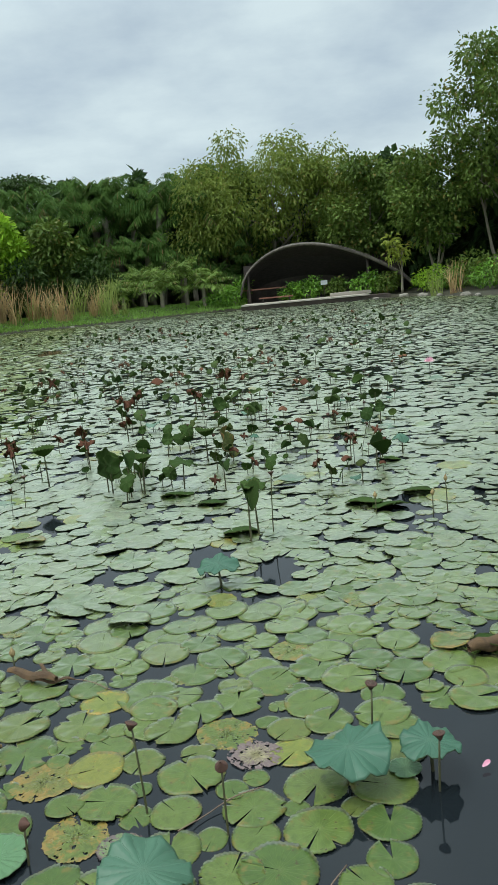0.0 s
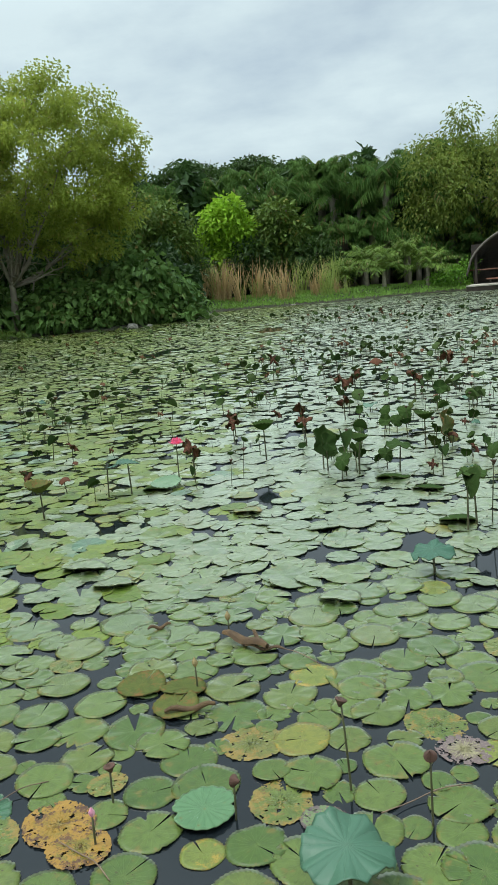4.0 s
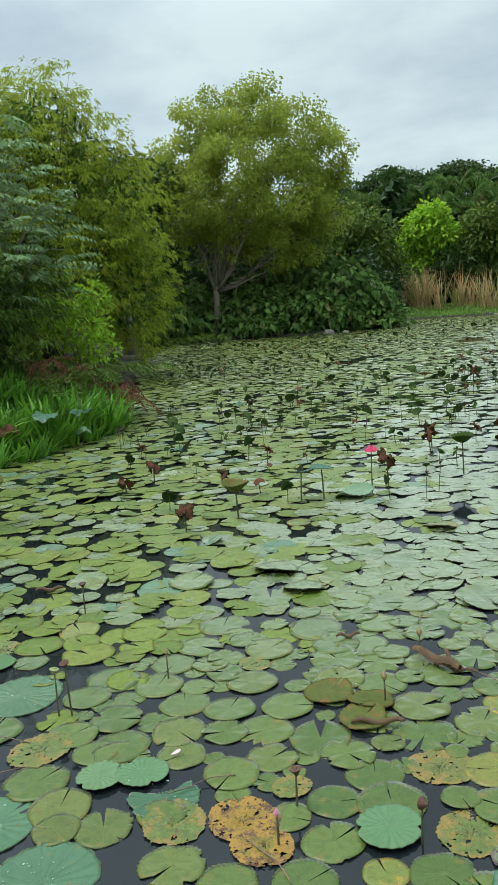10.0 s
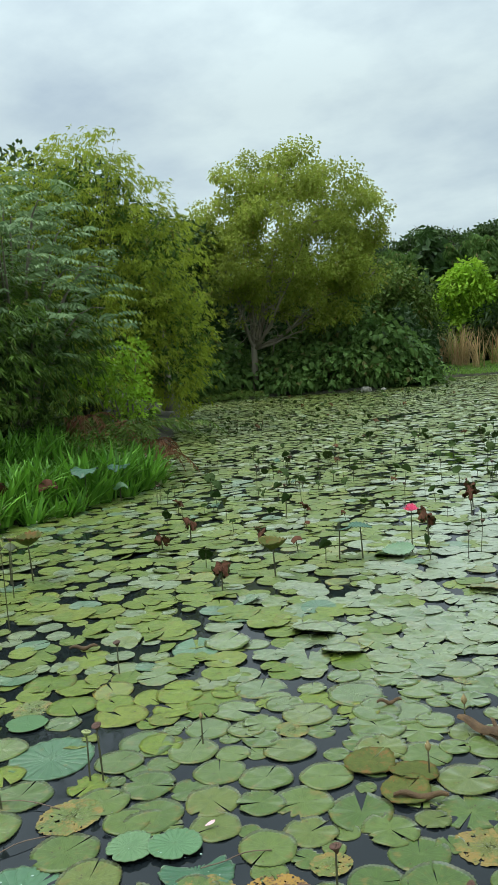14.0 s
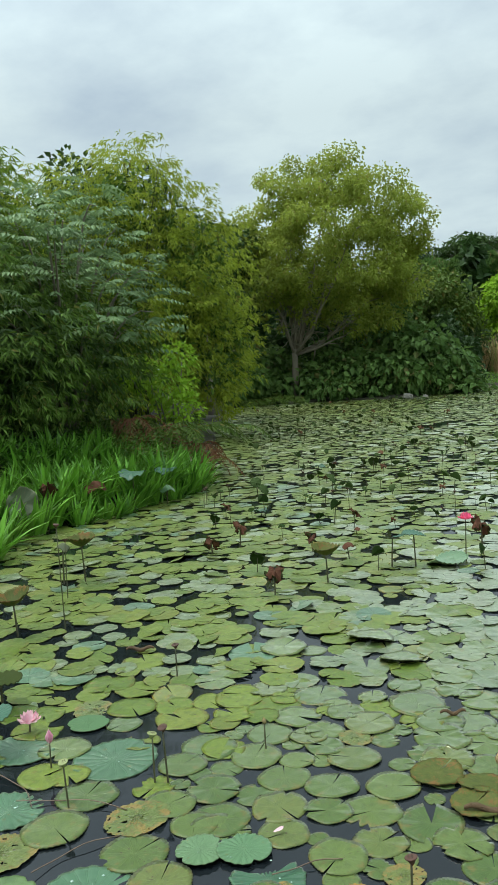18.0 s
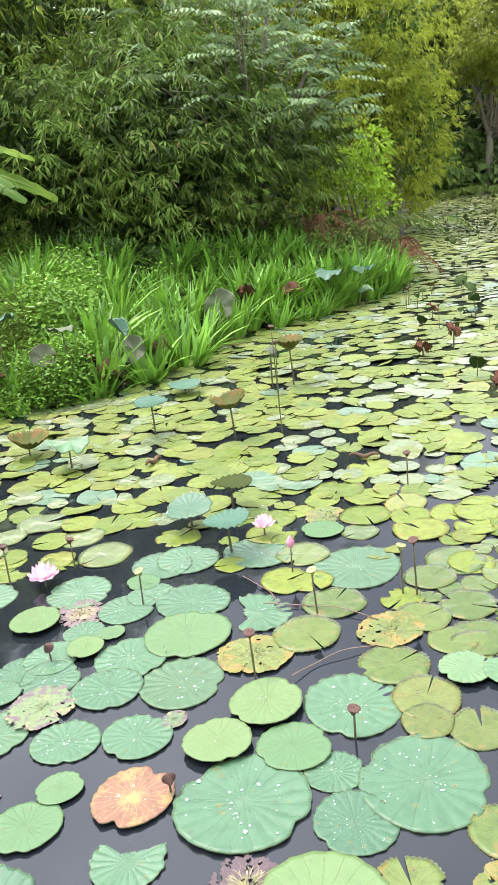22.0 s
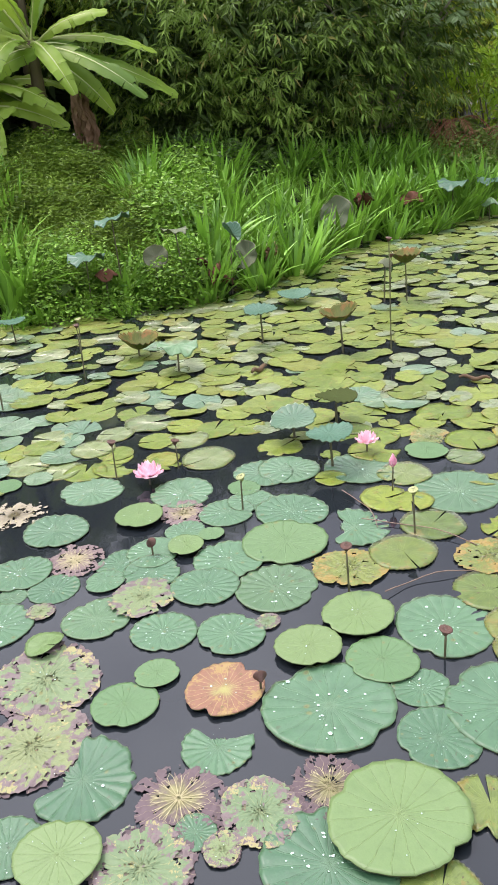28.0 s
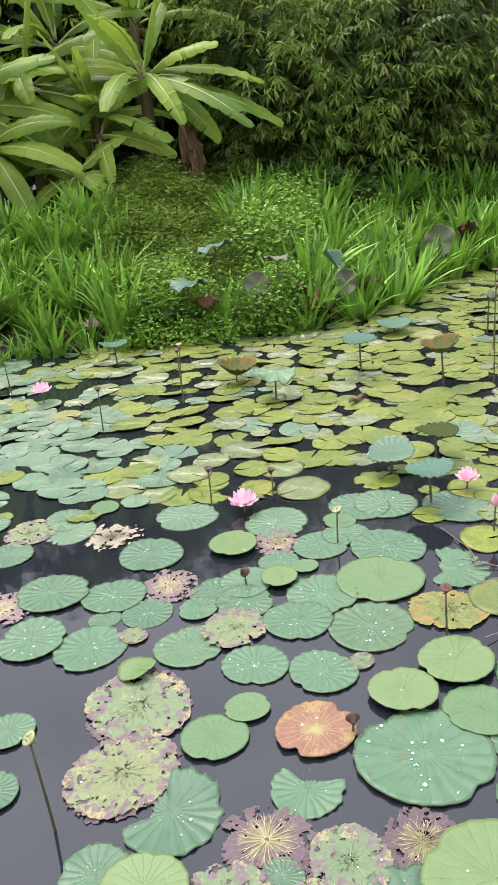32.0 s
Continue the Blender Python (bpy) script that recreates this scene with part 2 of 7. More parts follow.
    if decay:
        patchy = math_node(n, l, "ADD", math_node(n, l, "MULTIPLY", rad, 0.62), math_node(n, l, "MULTIPLY", math_node(n, l, "SUBTRACT", spotty(4.5, 6.0), 0.5), 2.4))
        c = mixed(n, l, steps(n, l, patchy, decay[1], decay[1] + 0.1), c, decay[0])
        c = mixed(n, l, math_node(n, l, "MULTIPLY", steps(n, l, patchy, decay[1] + 0.2, decay[1] + 0.5), 0.6), c, tuple(k * 0.5 for k in decay[0]))
    if heart:
        c = mixed(n, l, steps(n, l, ragged, heart[1] + 0.5, heart[1] - 0.1), c, heart[0])
    # lip: the leaf's dark rim, with shade between overlapping pads put into its colour
    c = mixed(n, l, steps(n, l, rad, 1.04, 1.09), c, (0.035, 0.050, 0.014))
    holes = steps(n, l, spotty(6.0, 1.0), 0.725, 0.74)
    c = mixed(n, l, math_node(n, l, "MULTIPLY", holes, marks), c, (0.05, 0.035, 0.015))
    if spots:
        speck = spotty(16.0, 2.0)
        where = math_node(n, l, "ADD", math_node(n, l, "ADD", spotty(1.8, 2.0), math_node(n, l, "MULTIPLY", speck, 0.7)), math_node(n, l, "MULTIPLY", rad, 0.2))
        c = mixed(n, l, math_node(n, l, "MULTIPLY", steps(n, l, where, 1.16 - spots * 0.4, 1.22 - spots * 0.4), 0.85), c, spot)
        rot = math_node(n, l, "ADD", spotty(3.1, 2.0), math_node(n, l, "MULTIPLY", speck, 0.5))
        c = mixed(n, l, math_node(n, l, "MULTIPLY", steps(n, l, rot, 1.02 - spots * 0.3, 1.08 - spots * 0.3), 0.8), c, (0.10, 0.045, 0.022))
    l.new(c, b.inputs["Base Color"])
    b.inputs["Specular IOR Level"].default_value = level
    rr = math_node(n, l, "ADD", rough - 0.08, math_node(n, l, "MULTIPLY", fine, 0.2))
    l.new(rr, b.inputs["Roughness"])
    relief = math_node(n, l, "ADD", math_node(n, l, "MULTIPLY", thin, 0.6), math_node(n, l, "MULTIPLY", fine, 0.5))
    if pleats:
        relief = math_node(n, l, "ADD", relief, math_node(n, l, "MULTIPLY", math_node(n, l, "MULTIPLY", wave, rad), pleats * 2.5))
    worn = bumped(n, l, b, relief, 0.55 if pleats else 0.4, 0.005)
    if wax:
        slant, gloss, both = n.new("ShaderNodeLayerWeight"), n.new("ShaderNodeBsdfGlossy"), n.new("ShaderNodeMixShader")
        gloss.inputs["Color"].default_value, gloss.inputs["Roughness"].default_value = (0.97, 1, 0.86, 1), 0.29
        dull = math_node(n, l, "MULTIPLY", math_node(n, l, "ADD", 0.55, math_node(n, l, "MULTIPLY", spotty(5.0, 5.0), 0.9)), wax)
        l.new(math_node(n, l, "MULTIPLY", steps(n, l, slant.outputs["Facing"], 0.48, 0.88), dull), both.inputs["Fac"])
        l.new(worn, gloss.inputs["Normal"])
        l.new(b.outputs[0], both.inputs[1])
        l.new(gloss.outputs[0], both.inputs[2])
        l.new(both.outputs[0], out.inputs["Surface"])
    return m


M_LILY = pad_material("lily_pad_green", (0.040, 0.082, 0.014), (0.104, 0.146, 0.032), (0.15, 0.19, 0.06), (0.13, 0.12, 0.03), 0.36, level=0.3, marks=0.9, vein_amount=0.3, wax=0.74, dots=0.9, mottle=0.36)
# mirrored bank trees put into the colour: a yellower, duller copy of M_LILY
M_LILY_BANKLIT = pad_material("lily_pad_banklit_yellow_green", (0.058, 0.110, 0.010), (0.152, 0.196, 0.024), (0.21, 0.24, 0.06), (0.19, 0.15, 0.03), 0.40, level=0.25, marks=0.9, vein_amount=0.3, wax=0.17, dots=0.9, mottle=0.45)
M_LILY_ROT = pad_material("lily_pad_rotting", (0.10, 0.12, 0.020), (0.27, 0.145, 0.020), (0.2, 0.18, 0.05), (0.14, 0.06, 0.03), 0.45, spots=0.5, spot=(0.29, 0.16, 0.025), level=0.3, wax=0.15, dots=0.9, mottle=0.3, decay=((0.085, 0.040, 0.022), 0.40))
M_LILY_SPOT = pad_material("lily_pad_mottled", (0.060, 0.100, 0.018), (0.120, 0.150, 0.030), (0.16, 0.18, 0.05), (0.20, 0.13, 0.03), 0.4, spots=0.34, spot=(0.21, 0.135, 0.030), level=0.35, wax=0.3, dots=0.9, mottle=0.45)
M_LILY_YELLOW = pad_material("lily_pad_yellowed", (0.090, 0.130, 0.022), (0.160, 0.180, 0.030), (0.20, 0.22, 0.05), (0.2, 0.14, 0.03), 0.38, spots=0.15, spot=(0.30, 0.20, 0.03), level=0.35, wax=0.35, dots=0.9, mottle=0.4)
M_LOTUS = pad_material("lotus_leaf_bluish", (0.024, 0.086, 0.040), (0.060, 0.142, 0.068), (0.135, 0.215, 0.13), (0.10, 0.15, 0.06), 0.42, 10, 0.3, level=0.4, marks=0.4, pleats=0.3, wax=0.42, dots=0.4, mottle=0.22)
M_FRESH = pad_material("lotus_leaf_fresh", (0.052, 0.125, 0.046), (0.078, 0.155, 0.062), (0.12, 0.20, 0.09), (0.09, 0.15, 0.05), 0.45, 10, 0.3, level=0.35, marks=0.25, pleats=0.08, dots=0.3, mottle=0.15)
M_PALE = pad_material("lotus_leaf_pale", (0.074, 0.142, 0.044), (0.104, 0.170, 0.058), (0.16, 0.225, 0.09), (0.12, 0.17, 0.06), 0.45, 10, 0.35, level=0.35, marks=0.2, pleats=0.08, mottle=0.15)
M_BRIGHT = pad_material("lotus_leaf_bright", (0.062, 0.150, 0.062), (0.095, 0.182, 0.082), (0.16, 0.25, 0.13), (0.13, 0.19, 0.08), 0.45, 10, 0.35, level=0.35, marks=0.4, pleats=0.3, wax=0.3, dots=0.4, mottle=0.22)
M_EATEN = pad_material("lotus_leaf_eaten", (0.075, 0.140, 0.070), (0.150, 0.190, 0.080), (0.22, 0.24, 0.11), (0.20, 0.19, 0.07), 0.55, 10, 0.45, spots=0.12, spot=(0.24, 0.22, 0.09), level=0.3, decay=((0.120, 0.092, 0.088), 0.46), dots=0.6, mottle=0.2)
M_ORANGE = pad_material("lotus_leaf_dying", (0.140, 0.068, 0.040), (0.200, 0.100, 0.060), (0.32, 0.28, 0.11), (0.10, 0.05, 0.035), 0.55, 13, 0.95, spots=0.22, spot=(0.24, 0.17, 0.06), level=0.3, heart=((0.24, 0.24, 0.08), -0.02), mottle=0.3, dots=0.4)
M_SKELETON = pad_material("lotus_leaf_rotted", (0.058, 0.042, 0.044), (0.115, 0.086, 0.088), (0.24, 0.20, 0.13), (0.05, 0.038, 0.034), 0.75, 14, 0.6, level=0.2, heart=((0.22, 0.22, 0.10), 0.12))
M_PINKISH = pad_material("lotus_leaf_rotted_pink", (0.12, 0.090, 0.086), (0.17, 0.128, 0.122), (0.36, 0.31, 0.20), (0.14, 0.09, 0.08), 0.7, 14, 0.7, level=0.2, heart=((0.32, 0.29, 0.17), 0.12))
M_BLEACHED = pad_material("lotus_leaf_bleached", (0.205, 0.185, 0.127), (0.254, 0.229, 0.166), (0.273, 0.254, 0.176), (0.146, 0.098, 0.058), 0.7, 14, 0.5, level=0.2)
M_RAISED = pad_material("raised_leaf_green", (0.014, 0.034, 0.008), (0.040, 0.074, 0.016), (0.06, 0.09, 0.03), (0.07, 0.06, 0.02), 0.7, 10, 0.35, level=0.06)
M_RAISED_TEAL = pad_material("raised_leaf_teal", (0.026, 0.084, 0.048), (0.046, 0.124, 0.076), (0.10, 0.18, 0.12), (0.06, 0.12, 0.07), 0.45, 10, 0.5, level=0.35, marks=0.1, pleats=0.6)
M_OLIVELEAF = pad_material("raised_leaf_olive", (0.050, 0.070, 0.014), (0.105, 0.120, 0.026), (0.14, 0.13, 0.04), (0.12, 0.07, 0.02), 0.6, 10, 0.4, spots=0.2, spot=(0.16, 0.08, 0.025), level=0.15, mottle=0.4)
M_GREYLEAF = pad_material("underside_greyish", (0.081, 0.108, 0.061), (0.128, 0.149, 0.092), (0.203, 0.162, 0.108), (0.162, 0.108, 0.068), 0.7, 10, 0.8, level=0.1, marks=0.3)
M_DRIED = pad_material("dried_leaf_brown", (0.062, 0.024, 0.015), (0.135, 0.058, 0.034), (0.19, 0.10, 0.055), (0.035, 0.015, 0.010), 0.8, 12, 0.5, level=0.1)
M_ROLLED = plain_material("rolled_leaf_brown", (0.050, 0.026, 0.011), (0.135, 0.075, 0.028), 14, 0.8, 0.6, 0.01)
M_STALK = plain_material("dead_stalk", (0.12, 0.07, 0.05), (0.20, 0.13, 0.085), 14, 0.6, 0.3, 0.004)
M_VEIN = plain_material("pale_leaf_rib", (0.27, 0.24, 0.12), (0.34, 0.31, 0.16), 8, 0.6, 0.2)
M_STEM = plain_material("lotus_stem", (0.055, 0.045, 0.022), (0.085, 0.090, 0.032), 12, 0.6, 0.3, 0.004)
M_POD = plain_material("seed_pod_brown", (0.050, 0.022, 0.014), (0.10, 0.042, 0.026), 20, 0.75, 0.6, 0.006)
M_PODGREEN = plain_material("seed_pod_green", (0.20, 0.23, 0.08), (0.28, 0.31, 0.12), 20, 0.6, 0.4, 0.004)
M_PETAL = leaf_material("lotus_petal_pink", (0.72, 0.26, 0.38), (0.85, 0.55, 0.62), rough=0.5, sheer=0.35, patch=8)
M_PETAL_DEEP = leaf_material("lotus_petal_deep_pink", (0.70, 0.06, 0.17), (0.80, 0.16, 0.28), rough=0.5, sheer=0.3, patch=8)
M_PETAL_PALE = leaf_material("lotus_petal_pale", (0.80, 0.66, 0.62), (0.86, 0.80, 0.76), rough=0.5, sheer=0.35, patch=8)
M_BUD = plain_material("bud_tan", (0.30, 0.20, 0.09), (0.36, 0.27, 0.12), 20, 0.6, 0.3, 0.004)
M_DROP, dn, dl, db, dout = shader("water_bead")
# pale, half-opaque body: the sky mirrored by each bead put into its colour
db.inputs["Base Color"].default_value, db.inputs["Roughness"].default_value = (0.70, 0.88, 0.78, 1), 0.06
db.inputs["Transmission Weight"].default_value, db.inputs["IOR"].default_value = 0.55, 1.33

M_WATER, an, al, ab, aout = shader("pond_water")
mud = noise_node(an, al, 0.35, 3.0)
al.new(mixed(an, al, mud, (0.006, 0.009, 0.011), (0.012, 0.015, 0.017)), ab.inputs["Base Color"])
ab.inputs["Roughness"].default_value, ab.inputs["IOR"].default_value = 0.05, 1.34
bumped(an, al, ab, noise_node(an, al, 5.0, 2.0), 0.04, 0.02)

M_SOIL = plain_material("bank_soil", (0.022, 0.020, 0.012), (0.042, 0.040, 0.020), 1.2, 0.9, 0.6, 0.05)
M_LAWN = leaf_material("lawn_grass", (0.126, 0.238, 0.042), (0.210, 0.350, 0.070), patch=0.3)
M_ROCK = plain_material("pale_rock", (0.17, 0.16, 0.13), (0.32, 0.29, 0.24), 2.5, 0.85, 0.7, 0.04)
M_BARK = plain_material("grey_bark", (0.13, 0.11, 0.08), (0.24, 0.21, 0.16), 3.0, 0.85, 0.6, 0.03, (1, 1, 0.25))
M_PALEBARK = plain_material("pale_bark", (0.17, 0.145, 0.10), (0.27, 0.235, 0.17), 3.0, 0.85, 0.5, 0.03, (1, 1, 0.25))
M_TREE = leaf_material("tree_leaf", (0.050, 0.094, 0.015), (0.105, 0.160, 0.029), (0.176, 0.150, 0.035), patch=0.35)
M_OLIVE = leaf_material("olive_tree_leaf", (0.112, 0.158, 0.022), (0.262, 0.312, 0.052), (0.27, 0.22, 0.056), sheer=0.48, patch=0.6)
M_WIDE = leaf_material("wide_tree_leaf", (0.070, 0.115, 0.018), (0.185, 0.235, 0.044), (0.22, 0.19, 0.05), sheer=0.3, patch=0.5)
# dark trees' own green; also colours in shade within and below the bamboo
M_DARK = leaf_material("dark_tree_and_shade_leaf", (0.018, 0.042, 0.010), (0.048, 0.088, 0.020), patch=0.3)
M_WOODS = leaf_material("woods_leaf", (0.017, 0.039, 0.011), (0.034, 0.068, 0.018), patch=0.2)
M_PALM = leaf_material("palm_frond", (0.030, 0.078, 0.014), (0.078, 0.140, 0.030), (0.16, 0.12, 0.05), rough=0.6, patch=0.25, level=0.08)
M_FANPALM = leaf_material("fan_palm_leaf", (0.085, 0.150, 0.026), (0.150, 0.225, 0.045), (0.2, 0.17, 0.06), patch=0.5)
M_LIME = leaf_material("lime_shrub_leaf", (0.110, 0.230, 0.014), (0.270, 0.430, 0.036), patch=0.8, sheer=0.3)
M_BAMBOO = leaf_material("bamboo_leaf_dark", (0.010, 0.028, 0.004), (0.125, 0.215, 0.034), (0.17, 0.16, 0.04), rough=0.45, sheer=0.12, patch=0.9, level=0.14)
M_BAMBOO_LIGHT = leaf_material("bamboo_leaf_light", (0.055, 0.112, 0.012), (0.225, 0.325, 0.040), (0.24, 0.21, 0.05), patch=0.5, level=0.08)
M_FEATHER = leaf_material("feathery_bamboo_leaf", (0.085, 0.135, 0.014), (0.300, 0.360, 0.042), (0.28, 0.25, 0.057), sheer=0.4, patch=0.45, level=0.08)
M_LEAFY = leaf_material("broad_shrub_leaf", (0.045, 0.105, 0.022), (0.120, 0.200, 0.050), (0.16, 0.15, 0.05), patch=0.8)
M_DRYFERN = leaf_material("dry_fern_frond", (0.085, 0.032, 0.020), (0.250, 0.120, 0.066), rough=0.8, patch=2.0)
M_SILVER = leaf_material("silvery_leaflet", (0.070, 0.140, 0.050), (0.195, 0.280, 0.125), rough=0.5, patch=0.8, level=0.2)
M_SWORD = leaf_material("sword_leaf", (0.012, 0.060, 0.006), (0.155, 0.355, 0.038), rough=0.42, sheer=0.14, patch=1.3, level=0.26)
M_WEED = leaf_material("weed_leaf", (0.028, 0.095, 0.009), (0.155, 0.310, 0.036), rough=0.42, patch=1.6, level=0.22)
M_CREEPER = leaf_material("creeper_leaf", (0.028, 0.070, 0.009), (0.112, 0.190, 0.022), patch=2.2)
M_BANANA = leaf_material("banana_leaf", (0.052, 0.130, 0.011), (0.195, 0.305, 0.036), rough=0.48, sheer=0.35, patch=0.9, level=0.25, whole=True)
M_BANANA_RIB = plain_material("banana_rib", (0.32, 0.38, 0.13), (0.40, 0.45, 0.18), 3, 0.5, 0.2)
M_BANANA_STEM = plain_material("banana_stem", (0.06, 0.042, 0.022), (0.12, 0.095, 0.04), 3, 0.7, 0.5, 0.02, (1, 1, 0.3))
M_DRYLEAF = leaf_material("dry_hanging_leaf", (0.12, 0.064, 0.036), (0.30, 0.19, 0.12), rough=0.8, patch=1.5)
M_REED = leaf_material("dry_reed", (0.27, 0.18, 0.08), (0.45, 0.33, 0.16), (0.30, 0.13, 0.07), patch=0.6)
M_REEDGREEN = leaf_material("green_reed", (0.163, 0.225, 0.056), (0.275, 0.325, 0.088), patch=0.4)
M_CULM = plain_material("bamboo_culm", (0.030, 0.036, 0.012), (0.060, 0.066, 0.022), 6.0, 0.6, 0.3, 0.01)
M_THATCH = plain_material("woven_roof", (0.040, 0.034, 0.028), (0.075, 0.064, 0.054), 4.0, 0.9, 0.8, 0.04, (1, 1, 4))
M_EDGE = plain_material("weathered_roof_edge", (0.07, 0.06, 0.05), (0.17, 0.145, 0.12), 5.0, 0.85, 0.5, 0.02)
M_DECK = plain_material("weathered_boards", (0.34, 0.30, 0.25), (0.48, 0.43, 0.36), 2.0, 0.8, 0.4, 0.01, (0.3, 3, 3))
M_DARKWOOD = plain_material("dark_timber", (0.045, 0.033, 0.025), (0.085, 0.060, 0.045), 3.0, 0.7, 0.4, 0.01)
M_REDWOOD = plain_material("reddish_bench_wood", (0.22, 0.085, 0.055), (0.30, 0.13, 0.08), 3.0, 0.6, 0.3, 0.01)
M_SIGN = plain_material("pale_sign_board", (0.45, 0.47, 0.46), (0.55, 0.57, 0.56), 3.0, 0.5, 0.1)
M_PAVED = plain_material("bank_paving", (0.25, 0.23, 0.20), (0.34, 0.32, 0.28), 1.5, 0.9, 0.5, 0.01)


# ---------- mesh tools ----------
rng = np.random.default_rng(11)


class Geo:
    """Gathers corners and faces for one mesh."""

    def __init__(self):
        self.v, self.f, self.uv, self.n = [], [], [], 0

    def add(self, v, f, uv=None):
        v = np.asarray(v, float).reshape(-1, 3)
        self.v.append(v)
        self.f += [tuple(int(i) + self.n for i in face) for face in f]
        self.uv.append(np.zeros((len(v), 2)) if uv is None else np.asarray(uv, float))
        self.n += len(v)
        return self

    def mesh(self, name, material, smooth=False):
        me = bpy.data.meshes.new(name)
        v = np.concatenate(self.v)
        me.from_pydata(v.tolist(), [], self.f)
        uv = np.concatenate(self.uv)
        loops = np.empty(len(me.loops), np.int32)
        me.loops.foreach_get("vertex_index", loops)
        me.uv_layers.new(name="leaf").data.foreach_set("uv", uv[loops].astype(np.float32).ravel())
        me.materials.append(material)
        if smooth:
            me.polygons.foreach_set("use_smooth", np.ones(len(me.polygons), bool))
        me.update()
        return me


def part(name, me, parent, label=""):
    ob = new(name, me)
    ob.parent = parent
    return tagged(ob, label) if label else ob


def empty(name, x, y, z, turn=0.0, scale=1.0):
    ob = new(name)
    ob.empty_display_size = 0.1
    ob.matrix_basis = pose(x, y, z, 0, 0, turn) @ Matrix.Scale(scale, 4)
    return ob


def unit(a):
    a = np.asarray(a, float)
    return a / np.maximum(np.linalg.norm(a, axis=-1, keepdims=True), 1e-9)


def tube(geo, points, radii, sides=7):
    """A round, tapered limb along points, closed at its tip."""
    p = np.asarray(points, float)
    r = np.broadcast_to(np.asarray(radii, float), (len(p),)) if np.ndim(radii) else np.full(len(p), float(radii))
    d = unit(np.gradient(p, axis=0))
    ref = np.array([0.31, 0.95, 0.07])
    s = unit(np.cross(d, ref))
    u = np.cross(s, d)
    a = np.arange(sides) * 2 * np.pi / sides
    ring = p[:, None] + r[:, None, None] * (np.cos(a)[None, :, None] * s[:, None] + np.sin(a)[None, :, None] * u[:, None])
    f = [(k * sides + j, k * sides + (j + 1) % sides, (k + 1) * sides + (j + 1) % sides, (k + 1) * sides + j) for k in range(len(p) - 1) for j in range(sides)]
    f.append(tuple((len(p) - 1) * sides + j for j in range(sides)))
    f.append(tuple(reversed(range(sides))))
    return geo.add(ring.reshape(-1, 3), f)


def leaves(geo, at, way, length, width, droop=0.12, flat=1.0, fold=0.12):
    """Pointed leaves, each one folded four-cornered blade, from the points at along way."""
    at, way = np.asarray(at, float), unit(way)
    k = len(at)
    length, width = np.broadcast_to(length, (k,))[:, None], np.broadcast_to(width, (k,))[:, None]
    up = rng.normal(size=(k, 3)) * 0.6 + (0, 0, flat)
    side = unit(np.cross(way, up))
    over = np.cross(side, way)
    mid = at + way * length * 0.42
    tip = at + way * length - np.array([0, 0, 1]) * droop * length
    v = np.stack([at, mid + side * width / 2 + over * width * fold, tip, mid - side * width / 2 + over * width * fold], 1).reshape(-1, 3)
    q = np.arange(k)[:, None] * 4 + np.arange(4)
    return geo.add(v, q.tolist())


def in_ball(k, inner=0.0):
    d = unit(rng.normal(size=(k, 3)))
    return d * (inner**3 + rng.random((k, 1)) * (1 - inner**3)) ** (1 / 3), d


def crown_leaves(geo, lumps, count, length, width, inner=0.55, droop=0.2, hang=0.3):
    """Leaves over many lumps (centre, three radii): the more, the larger the lump."""
    size = np.array([r[0] * r[1] + r[1] * r[2] for _, r in lumps])
    for (c, r), k in zip(lumps, np.maximum(8, (count * size / size.sum())).astype(int)):
        p, d = in_ball(k, inner)
        p = p * (1 + 0.18 * rng.normal(size=(k, 1)))
        way = d + rng.normal(size=(k, 3)) * 0.6 - (0, 0, hang)
        leaves(geo, np.array(c) + p * np.array(r), way, length * (0.65 + 0.7 * rng.random(k)), width * (0.7 + 0.6 * rng.random(k)), droop)


def lump_crown(centre, radii, count, low, high, squash=0.75):
    """Lumps spread through an egg-shaped crown, more of them near its outside."""
    p, d = in_ball(count, 0.45)
    out = []
    for q in p:
        s = rng.uniform(low, high)
        out.append((np.array(centre) + q * np.array(radii), (s, s, s * squash)))
    return out


